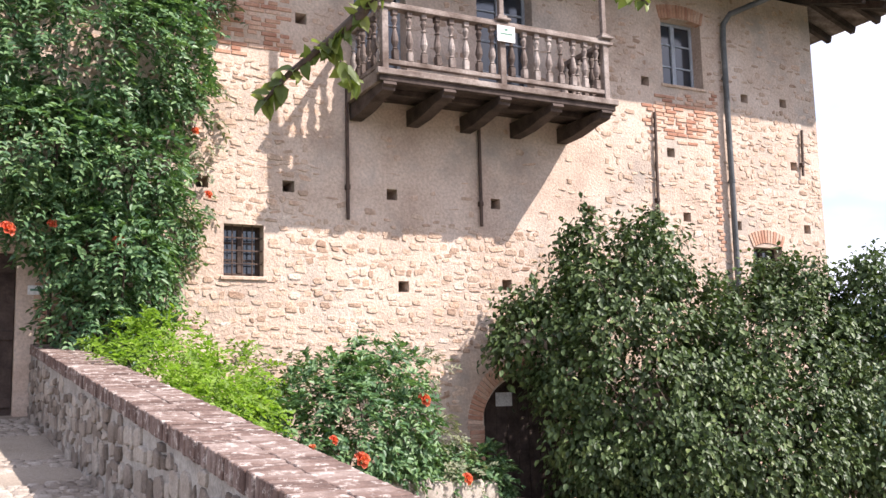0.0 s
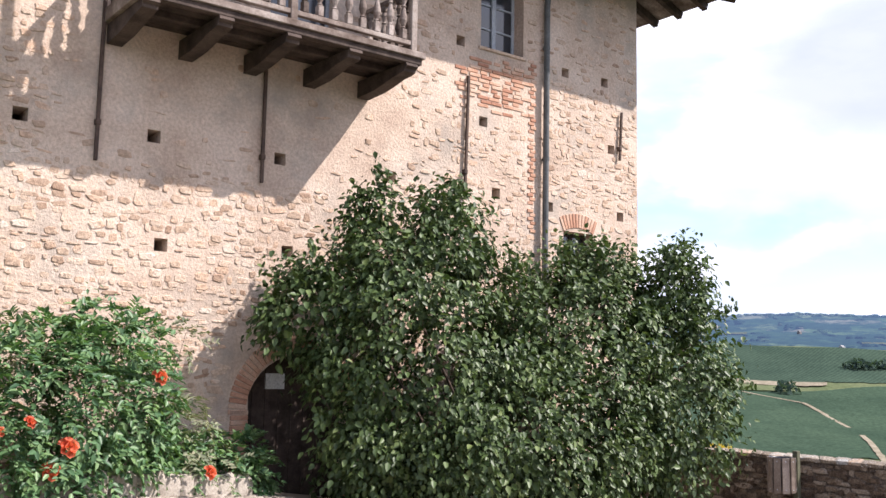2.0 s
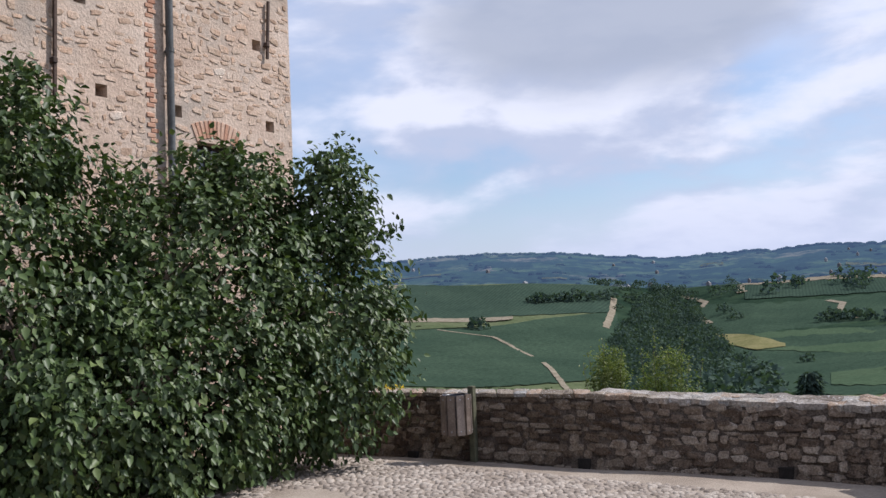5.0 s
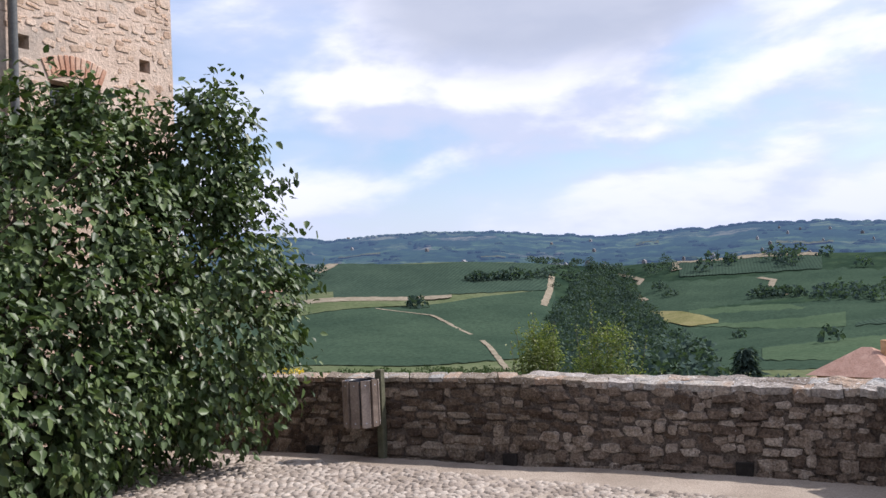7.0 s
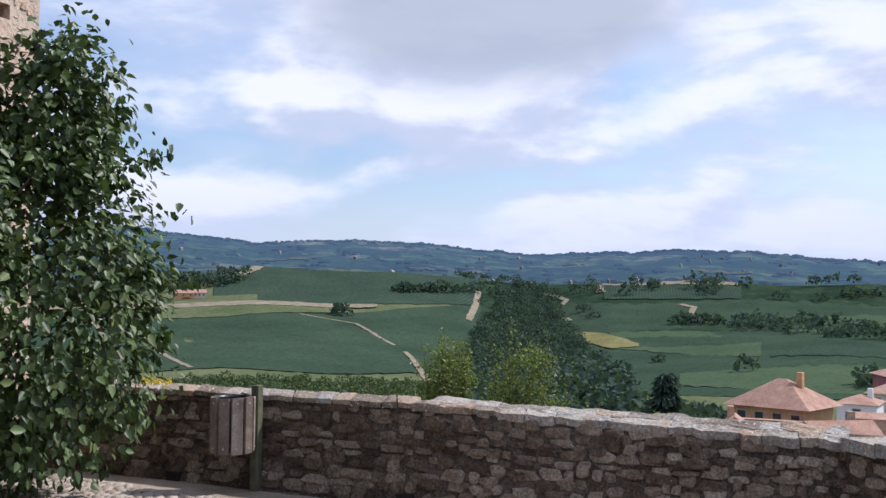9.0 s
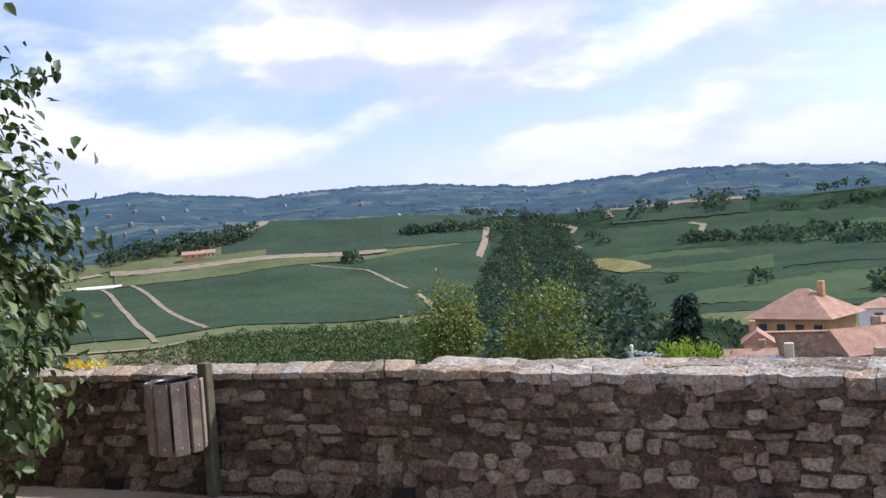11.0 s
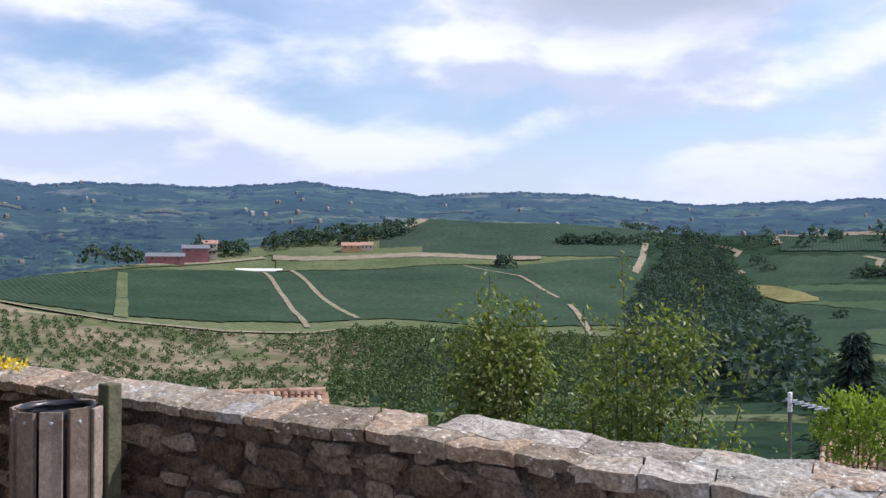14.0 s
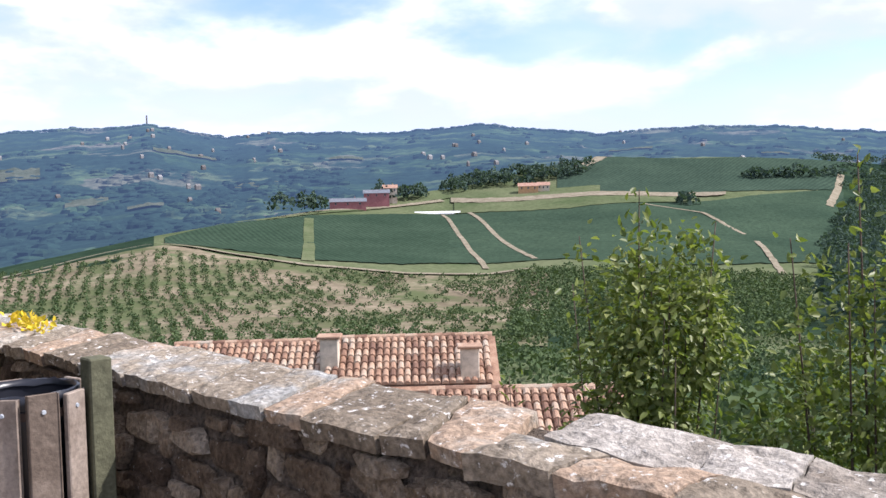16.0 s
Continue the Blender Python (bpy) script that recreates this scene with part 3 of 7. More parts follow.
def make_parapet():
    rnd = random.Random(21)
    ys = [4.5 + 0.25 * i for i in range(37)]
    rows = []
    for y in ys:
        t, z = lerp_table(PY, P_TOP, y), lerp_table(PY, P_LOW, y) + 0.004
        rows.append([(parapet_face(y, -0.6) + 0.02, y, -0.6), (parapet_face(y, z) + 0.02, y, z), (t + 0.40, y, lerp_table(PY, P_BACK, y) - 0.055), (t + 0.44, y, -6.5)])
    wall = wall_strip("wall_parapet", rows, M_WMORTAR, "dark rubble stone parapet with pale slab coping")
    loose, near = [], []
    for y, z, w, h in rubble(4.85, 13.3, -0.16, 0.90, rnd, (0.03, 0.12), (0.08, 0.34), -0.004):
        top = lerp_table(PY, P_LOW, y)
        if z + h / 2 > top + 0.02 or z < terrace_z(15.5, y) - 0.05:
            continue
        if any(abs(y - dy) < 0.09 + w / 2 and abs(z - dz - 0.07) < 0.09 + h / 2 for dy, dz in DRAINS):
            continue
        d = rnd.uniform(0.012, 0.045)
        if 6.6 < y < 10.6 and z > 0.25 and len(near) < 280:
            near.append((y, z, w, h, d))
        else:
            loose.append(stone_arrays(w, h, d, rnd, lambda u, v, q: (parapet_face(y + u, z + v) + 0.02 - q, y + u, z + v), 0.06))
    # stones towards the corner take the paler tones
    paler = lambda y: y < 8.1 + 0.5 * noise.noise((y * 2, 0, 3))
    joined("stonework", [p for p in loose if not paler(p[0][0][1])], M_WSTONE, wall)
    joined("pale_stonework", [p for p in loose if paler(p[0][0][1])], M_WSTONE_L, wall)
    axes = (Vector((0, 1, 0)), Vector((0.22, 0, 1)), Vector((-1, 0, 0)))
    shapes = unit_stones("stone", 14, 1.0, M_WSTONE_P, 4, axes), unit_stones("stone", 14, 1.0, M_WSTONE_LP, 4, axes)
    for i, (y, z, w, h, d) in enumerate(near):
        ob = new("stone", shapes[paler(y)][i % 14])
        ob.location, ob.scale, ob.parent = (parapet_face(y, z) + 0.02, y, z), (d, w, h), wall
    # drain holes: solid boxes at the face, the holes' shade painted on as near-black
    for dy, dz in DRAINS:
        bm = bmesh.new()
        x = parapet_face(dy, dz + 0.07)
        box(bm, x - 0.012, x + 0.06, dy - 0.085, dy + 0.085, dz - 0.01, dz + 0.15)
        part("drain_shade_box", bm, M_DARK, wall, "square black box painted as the shade inside a drain hole")
    # coping: flat slabs with slanting joints, then patched rubble set in pale mortar towards the corner
    y = 13.3
    skew = 0.05
    while y > 8.75:
        w = rnd.choice((rnd.uniform(0.12, 0.2), rnd.uniform(0.2, 0.36)))
        turn = skew + rnd.uniform(-0.05, 0.05)
        slab(wall, y - w, y - 0.012, rnd, 0.0, 1.0, turn, skew, 0.0)
        skew = turn
        y -= w
    for f0, f1 in ((0.0, 0.445), (0.455, 1.0)):
        y, skew = 8.74 - 0.2 * f0, 0.02
        while y > 4.95:
            w = rnd.uniform(0.16, 0.5)
            turn = rnd.uniform(-0.06, 0.06)
            slab(wall, max(y - w, 4.86), y - 0.006, rnd, f0, f1, turn, skew, 1.0)
            skew = turn
            y -= w
    # wall that turns back towards the terrace
    a, b = Vector((16.36, 4.86, 0)), Vector((11.0, 0.78, 0))
    n = Vector((a.y - b.y, b.x - a.x, 0)).normalized()  # towards the terrace is -n or n
    if n.dot(Vector((8, 6, 0)) - a) < 0:
        n = -n
    rows = []
    for i in range(15):
        p = a.lerp(b, i / 14)
        g = terrace_z(p.x, p.y)
        z = 0.74 + (g + 0.75 - 0.74) * i / 14
        rows.append([tuple(p + n * 0.06 + Vector((0, 0, -0.6))), tuple(p + Vector((0, 0, z))), tuple(p - n * 0.42 + Vector((0, 0, z))), tuple(p - n * 0.45 + Vector((0, 0, -6.5)))])
    side = wall_strip("wall_parapet_side", rows, M_WMORTAR, "short rubble stone parapet meeting the corner")
    d = (b - a).normalized()
    loose = []
    for u, z, w, h in rubble(0.1, 6.4, -0.1, 0.9, rnd, (0.07, 0.15), (0.14, 0.36), 0.014):
        p = a + d * u
        top = 0.74 + (terrace_z(b.x, b.y) + 0.09) * u / 6.6
        if z + h / 2 > top:
            continue
        loose.append(stone_arrays(w, h, rnd.uniform(0.01, 0.04), rnd, lambda s, v, q: tuple(a + d * (u + s) + n * (0.06 * (1 - (z + v + 0.6) / 1.3) + q) + Vector((0, 0, z + v)))))
    joined("stonework", loose, M_WSTONE_L, side)
    u = 0.05
    while u < 6.4:
        w = rnd.uniform(0.3, 0.6)
        z = 0.74 + (terrace_z(b.x, b.y) + 0.09) * u / 6.6
        bm = bmesh.new()
        m = Matrix.Translation(a + d * (u + w / 2) - n * 0.2 + Vector((0, 0, z + 0.04))) @ Matrix.Rotation(math.atan2(d.y, d.x), 4, "Z")
        box(bm, -w / 2, w / 2 - 0.01, -0.27, 0.27, -0.04, 0.04, m, 0.012)
        part("slab", bm, M_COPING, side)
        u += w
    return wall


M_PATCH = varied("pale_patched_mortar", [(0.2, (0.16, 0.132, 0.108)), (0.45, (0.26, 0.23, 0.20)), (0.7, (0.36, 0.33, 0.30))], 5.0, 34, 0.92, 0.9, contrast=0.45, island=0.55, dist=0.02, obj_random=True, stain=((0.58, 0.56, 0.54), 24.0, 0.58, 0.64))


def slab(wall, y0, y1, rnd, f0, f1, turn0, turn1, rough):
    """One coping stone across the wall from f0 to f1 of its width, uneven, chipped, its joints turned."""
    bm = bmesh.new()
    nx, ny = 8, 5
    grid = []
    lift, lean = rnd.uniform(-0.005, 0.006) * (1 - 0.6 * rough), rnd.uniform(-0.008, 0.008)
    over = rnd.uniform(-0.005, 0.022) - 0.012 * rough
    for j in range(ny + 1):
        row = []
        for i in range(nx + 1):
            f = f0 + (f1 - f0) * i / nx
            y = y0 + (y1 - y0) * j / ny + (f - 0.5) * 2 * (turn0 + (turn1 - turn0) * j / ny) + 0.010 * noise.noise((j * 0.9 + y0 * 9, f * 6, 1)) * (j in (0, ny))
            t, za, zb = lerp_table(PY, P_TOP, y), lerp_table(PY, P_LOW, y) + 0.055, lerp_table(PY, P_BACK, y)
            chip = (0.026 * noise.noise((y * 5, f * 3, 5)) + 0.010 * noise.noise((y * 27, f * 3, 6))) * (1 + rough) if f in (0.0, 1.0) else 0
            zz = za + (zb - za) * f + lift + lean * (j / ny - 0.5) + 0.009 * noise.noise((y * 7, f * 5, 2)) + 0.008 * noise.noise((y * 19, f * 11, 4)) + rough * (0.024 * noise.noise((y * 4, f * 3, 8)) + 0.014 * noise.noise((y * 11, f * 6, 3)))
            if i in (0, nx) or j in (0, ny):
                zz -= 0.010 - 0.006 * rough
            row.append(bm.verts.new((t - over - 0.02 + f * 0.47 + chip, y, zz)))
        grid.append(row)
    for j in range(ny):
        for i in range(nx):
            bm.faces.new((grid[j][i], grid[j][i + 1], grid[j + 1][i + 1], grid[j + 1][i]))
    r = bmesh.ops.extrude_face_region(bm, geom=list(bm.faces))
    drop = rnd.uniform(0.045, 0.06) + rough * rnd.uniform(0, 0.03)
    for v in r["geom"]:
        if isinstance(v, bmesh.types.BMVert):
            v.co.z -= drop
            v.co.x += 0.01
    bmesh.ops.recalc_face_normals(bm, faces=list(bm.faces))
    part("slab", bm, M_PATCH if rough and rnd.random() < 0.55 else M_COPING, wall)


# ---- low wall beside the ramp ----
def low_mid(y):
    return 1.52 - 0.042 * (y - 4)


def low_top(y):
    return 1.83 + 0.118 * (y - 4)


M_GREYSTONE = varied("grey_wall_stone", [(0.25, (0.13, 0.105, 0.085)), (0.5, (0.25, 0.21, 0.175)), (0.75, (0.38, 0.34, 0.29))], 3.0, 45, 0.92, 0.6, island=0.5, dist=0.015)


def make_low_wall():
    rnd = random.Random(31)
    rows = [[(low_mid(y) - 0.27, y, -1.0), (low_mid(y) - 0.24, y, low_top(y) - 0.12), (low_mid(y) + 0.24, y, low_top(y) - 0.12), (low_mid(y) + 0.27, y, -1.0)] for y in [2.35 + 0.5 * i for i in range(23)]]
    wall = wall_strip("wall_low", rows, M_CONCRETE, "low rubble stone wall with weathered brick coping")
    loose = []
    for y, z, w, h in rubble(2.4, 13.2, 0.7, 3.0, rnd, (0.09, 0.19), (0.10, 0.28), 0.014):
        if z + h / 2 > low_top(y) - 0.13 or z < ramp_z(y) - 0.1:
            continue
        loose.append(stone_arrays(w, h, rnd.uniform(0.008, 0.03), rnd, lambda u, v, q: (low_mid(y + u) - 0.245 - q, y + u, z + v)))
    for y, z, w, h in rubble(2.4, 13.2, 0.5, 3.0, rnd, (0.12, 0.22), (0.16, 0.36), 0.03):
        if z + h / 2 > low_top(y) - 0.13:
            continue
        loose.append(stone_arrays(w, h, rnd.uniform(0.01, 0.04), rnd, lambda u, v, q: (low_mid(y + u) + 0.245 + q, y + u, z + v)))
    joined("stonework", loose, M_GREYSTONE, wall)
    mesh = brick_mesh("brick", 0.262, 0.064, 0.125, M_OLDBRICK_P)
    y = 2.38
    while y < 13.3:
        for s in (-1, 1):
            ob = new("brick", mesh)
            ob.location = (low_mid(y) + s * 0.131 + rnd.uniform(-0.006, 0.006), y, low_top(y) - 0.06 + rnd.uniform(-0.005, 0.005))
            ob.rotation_euler, ob.parent = (0.118 + rnd.uniform(-0.03, 0.03), rnd.uniform(-0.02, 0.02), rnd.uniform(-0.02, 0.02)), wall
        y += 0.068


# ---- cobbles ----
def cobbles():
    rnd = random.Random(41)
    out = []
    for x0, x1, y0, y1, zf, keep in ((4.5, 15.0, 4.2, 12.6, terrace_z, 0.9), (-1.2, 1.2, 6.0, 13.2, lambda x, y: ramp_z(y), 0.95)):
        y = y0
        while y < y1:
            h = rnd.uniform(0.06, 0.10)
            x = x0 + rnd.uniform(0, 0.1)
            while x < x1:
                w = rnd.uniform(0.09, 0.17)
                bare = noise.noise((x * 0.7, y * 0.7, 3)) > 0.42
                if rnd.random() < keep and not bare:
                    a = rnd.uniform(-0.35, 0.35)
                    c, s = math.cos(a), math.sin(a)
                    z = zf(x, y) + rnd.uniform(-0.006, 0.004) + 0.012 * noise.noise((x * 0.8, y * 0.8, 0))
                    o = [(u * c - v * s, u * s + v * c) for u, v in outline(w * 0.95, h * 0.95, rnd, 0.1)]
                    vs = [(x + u, y + v, z - 0.012) for u, v in o] + [(x + u * 0.68, y + v * 0.68, z + 0.018) for u, v in o]
                    out.append((vs, [(k, (k + 1) % 8, 8 + (k + 1) % 8, 8 + k) for k in range(8)] + [tuple(range(8, 16))]))
                x += w
            y += h
    joined("cobblestones", out, M_COBBLE, terrace, smooth=True)


facade_stones()
facade_bricks()
parapet = make_parapet()
make_low_wall()
cobbles()

# rest of the castle: side wall, back, floor and dark rooms behind the openings
bm = bmesh.new()
box(bm, 14.95, 15.42, FY + 0.45, 22.0, -8.0, 9.8)
tagged(mesh_object("wall_side", bm, M_PLASTER), "plastered stone side wall of the castle", "wall", kind="structure")
bm = bmesh.new()
box(bm, -4.0, 14.95, 17.0, 17.4, -2.0, 9.8)
tagged(mesh_object("wall_back", bm, M_PLASTER), "plain inner back wall of the castle", "wall", kind="structure")
bm = bmesh.new()
box(bm, -4.4, -4.0, FY, 22.0, -2.0, 9.8)
tagged(mesh_object("wall_end", bm, M_PLASTER), "plastered stone end wall of the castle", "wall", kind="structure")
for i, z in enumerate((3.2, 6.75, 9.3)):
    bm = bmesh.new()
    box(bm, -4.0, 14.95, FY + 0.45, 17.0, z - 0.15, z)
    tagged(mesh_object("floor_inside" if i < 2 else "ceiling", bm, M_DARKWOOD), "dark timber floor inside the castle", "floor", kind="structure")


# ---- things on the facade ----
M_GLASS, gn, gl, gb = material("window_glass", 0.08)
gb.inputs["Base Color"].default_value = (0.03, 0.035, 0.045, 1)
gb.inputs["Specular IOR Level"].default_value = 0.9
M_FRAME = varied("grey_blue_paint", [(0.3, (0.28, 0.31, 0.35)), (0.7, (0.42, 0.45, 0.49))], 5.0, 60, 0.6, 0.1)
M_SIGN = varied("white_sign", [(0.3, (0.72, 0.73, 0.72)), (0.7, (0.82, 0.82, 0.81))], 3.0, 30, 0.5, 0.0)
M_INK = varied("sign_ink", [(0.3, (0.10, 0.22, 0.16)), (0.7, (0.16, 0.28, 0.22))], 9.0, 60, 0.6, 0.0)
M_CURTAIN = varied("pale_curtain", [(0.3, (0.42, 0.46, 0.52)), (0.7, (0.60, 0.63, 0.67))], 4.0, 30, 0.9, 0.1)


def window(name, x0, x1, z0, z1, inset, cols, rows, label, mat, curtain=False):
    w = thing(name, label, "window", (0.5 * (x0 + x1), FY, z0), kind="structure")
    hw, h = (x1 - x0) / 2, z1 - z0
    y = inset
    for nm, a, b, c, d in (("side_frame", -hw, -hw + 0.06, 0, h), ("side_frame", hw - 0.06, hw, 0, h), ("sill", -hw + 0.06, hw - 0.06, 0, 0.06), ("head", -hw + 0.06, hw - 0.06, h - 0.06, h)):
        bm = bmesh.new()
        box(bm, a, b, y, y + 0.07, c, d, bevel=0.006)
        part(nm, bm, mat, w)
    for i in range(1, cols):
        x = -hw + 2 * hw * i / cols
        bm = bmesh.new()
        t = 0.045 if i * 2 == cols else 0.018
        box(bm, x - t, x + t, y - 0.012, y + 0.06, 0.06, h - 0.06, bevel=0.005)
        part("mullion", bm, mat, w)
    for j in range(1, rows):
        z = h * j / rows
        for i in range(cols):
            a, b = -hw + 2 * hw * i / cols + 0.05, -hw + 2 * hw * (i + 1) / cols - 0.05
            bm = bmesh.new()
            box(bm, a, b, y + 0.004, y + 0.05, z - 0.014, z + 0.014)
            part("glazing_bar", bm, mat, w)
    for i in range(cols):
        a, b = -hw + 2 * hw * i / cols + 0.02, -hw + 2 * hw * (i + 1) / cols - 0.02
        for j in range(rows):
            bm = bmesh.new()
            box(bm, a, b, y + 0.026, y + 0.031, h * j / rows + 0.014, h * (j + 1) / rows - 0.014)
            part("pane", bm, M_GLASS, w)
    if curtain:
        bm = bmesh.new()
        n = 24
        vs = [[bm.verts.new((-hw + 0.08 + (2 * hw - 0.16) * i / n, y + 0.12 + 0.012 * math.sin(i * 1.7), z)) for z in (0.07, h - 0.07)] for i in range(n + 1)]
        for p, q in zip(vs, vs[1:]):
            bm.faces.new((p[0], q[0], q[1], p[1]))
        part("curtain", bm, M_CURTAIN, w, "pale curtain behind the panes")
    return w


window("window_1", *WIN_SMALL, 0.2, 2, 3, "small dark window behind an iron grille", M_DARKWOOD)
window("window_2", *WIN_UP, 0.24, 2, 3, "tall upper window with grey-blue wooden frame", M_FRAME, True)
window("window_3", *WIN_LOW, 0.2, 2, 2, "small arched window half hidden by the shrub", M_DARKWOOD)
for i, d in enumerate(DOORS_UP):
    window("window_%d" % (4 + i), *d, 0.22, 2, 4, "glazed balcony door with grey-blue frame", M_FRAME, True)

grille = thing("window_grille", "rusty iron grille set in the small window", "grille", (0.5 * (WIN_SMALL[0] + WIN_SMALL[1]), FY + 0.09, WIN_SMALL[2]))
gw, gh = WIN_SMALL[1] - WIN_SMALL[0], WIN_SMALL[3] - WIN_SMALL[2]
for i in range(1, 4):
    bm = bmesh.new()
    x = -gw / 2 + gw * i / 4
    tube(bm, [(x, 0, 0), (x, 0, gh)], 0.011, 6)
    part("upright_bar", bm, M_IRON, grille)
for j in range(1, 4):
    bm = bmesh.new()
    box(bm, -gw / 2, gw / 2, -0.02, -0.008, gh * j / 4 - 0.01, gh * j / 4 + 0.01)
    part("cross_bar", bm, M_IRON, grille)

# timber lintels and stone sills
for (a, b, c, d), nm in ((WIN_SMALL, "small"), (WIN_UP, "upper")):
    sill = thing("window_sill", "worn stone sill under the window", "sill", ((a + b) / 2, FY, c))
    bm = bmesh.new()
    box(bm, -(b - a) / 2 - 0.05, (b - a) / 2 + 0.05, -0.03, 0.18, -0.06, -0.003, bevel=0.01)
    part("slab", bm, M_STONE, sill)

# iron wall ties
for x, z0, z1, lean in ((5.2, 4.77, 7.05, 0.0), (7.5, 4.79, 6.42, 0.0), (11.15, 5.0, 7.09, 0.02), (14.87, 6.19, 7.13, 0.06)):
    tie = thing("wall_tie", "long rusty iron anchor bar on the wall", "iron bar", (x, FY - 0.05, z0), "wall ties")
    h = z1 - z0
    bm = bmesh.new()
    box(bm, -0.024, 0.024, -0.02, 0.02, 0, h, Matrix.Shear("XY", 4, (lean, 0)) if lean else None, bevel=0.006)
    part("bar", bm, M_IRON, tie)
    bm = bmesh.new()
    box(bm, -0.035, 0.035, -0.035, 0.055, h * 0.2, h * 0.2 + 0.08, bevel=0.01)
    part("eye_bolt", bm, M_IRON, tie)

# rain pipe with elbows
pipe = thing("rain_pipe", "grey copper rain pipe fixed to the wall", "pipe", (12.93, FY - 0.1, 0.3))
bm = bmesh.new()
tube(bm, [(0.75, -1.2, 9.12), (0.62, -1.1, 9.08), (0.1, -0.12, 8.88), (0.02, -0.01, 8.7), (0.0, 0, 8.4), (-0.02, 0, 4.0), (-0.03, 0, 0)], 0.055, 10)
part("tube", bm, M_PIPE, pipe, smooth=True)
for z in (1.6, 3.6, 5.6, 7.6):
    bm = bmesh.new()
    lathe(bm, [(0.064, z), (0.064, z + 0.06)], 10, Matrix.Translation((-0.01, 0, 0)))
    part("collar", bm, M_PIPE, pipe)
    bm = bmesh.new()
    box(bm, -0.02, 0.02, 0.05, 0.13, z + 0.01, z + 0.05)
    part("bracket", bm, M_IRON, pipe)

# cellar door under the brick arch
door = thing("door_1", "dark old plank door under a brick arch", "door", (8.28, FY + 0.3, 0.3), kind="structure")
for k in range(8):
    bm = bmesh.new()
    box(bm, -0.82 + 0.205 * k, -0.82 + 0.205 * (k + 1) - 0.008, 0, 0.05, 0, 2.2, bevel=0.004)
    part("plank", bm, M_DARKWOOD, door)
bm = bmesh.new()
box(bm, -0.42, -0.12, -0.02, 0, 1.62, 1.84)
part("notice", bm, M_SIGN, door, "small pale notice pinned to the door")
# plaster spandrels round off the arch's square opening
bm = bmesh.new()
for s in (-1, 1):
    prof = [(s * 0.86, 2.46), (s * 0.86, 1.62)] + [(s * 0.85 * math.cos(radians(a)), 1.62 + 0.80 * math.sin(radians(a))) for a in range(0, 91, 10)] + [(0.0, 2.46)]
    front = [bm.verts.new((8.28 + u, FY + 0.004, z)) for u, z in prof]
    back = [bm.verts.new((8.28 + u, FY + 0.29, z)) for u, z in prof]
    bm.faces.new(front)
    bm.faces.new(back[::-1])
    for k in range(len(prof)):
        bm.faces.new((front[k], front[(k + 1) % len(prof)], back[(k + 1) % len(prof)], back[k]))
bmesh.ops.recalc_face_normals(bm, faces=list(bm.faces))
part("spandrel", bm, M_PLASTER, facade)

# gate at the head of the ramp
gate = thing("door_2", "tall dark wooden gate at the head of the ramp", "gate", (-0.1, FY + 0.15, 1.95), kind="structure")
for k in range(8):
    bm = bmesh.new()
    box(bm, -0.8 + 0.2 * k, -0.8 + 0.2 * (k + 1) - 0.008, 0, 0.06, 0.0, 2.15, bevel=0.004)
    part("plank", bm, M_DARKWOOD, gate)
for z in (0.25, 1.1, 1.95):
    bm = bmesh.new()
    box(bm, -0.8, 0.79, -0.035, 0, z - 0.06, z + 0.06, bevel=0.006)
    part("rail", bm, M_DARKWOOD, gate)
plate = thing("name_plate", "small pale plate on the brick pier", "plate", (0.92, FY - 0.015, 3.62))
bm = bmesh.new()
box(bm, -0.09, 0.09, -0.01, 0.01, -0.06, 0.06, bevel=0.004)
part("panel", bm, M_SIGN, plate)
bm = bmesh.new()
box(bm, -0.06, 0.06, -0.013, -0.0105, -0.012, 0.016)
part("bar", bm, M_INK, plate, "dark bar of writing")


# ---- balcony ----
M_WOOD_P = varied("grey_wood_piece", [(0.25, (0.06, 0.042, 0.034)), (0.5, (0.18, 0.14, 0.12)), (0.75, (0.40, 0.345, 0.31))], 3.0, 30, 0.85, 0.4, island=0.5, obj_random=True)
BX0, BX1, BY0 = 5.2, 9.34, 12.2


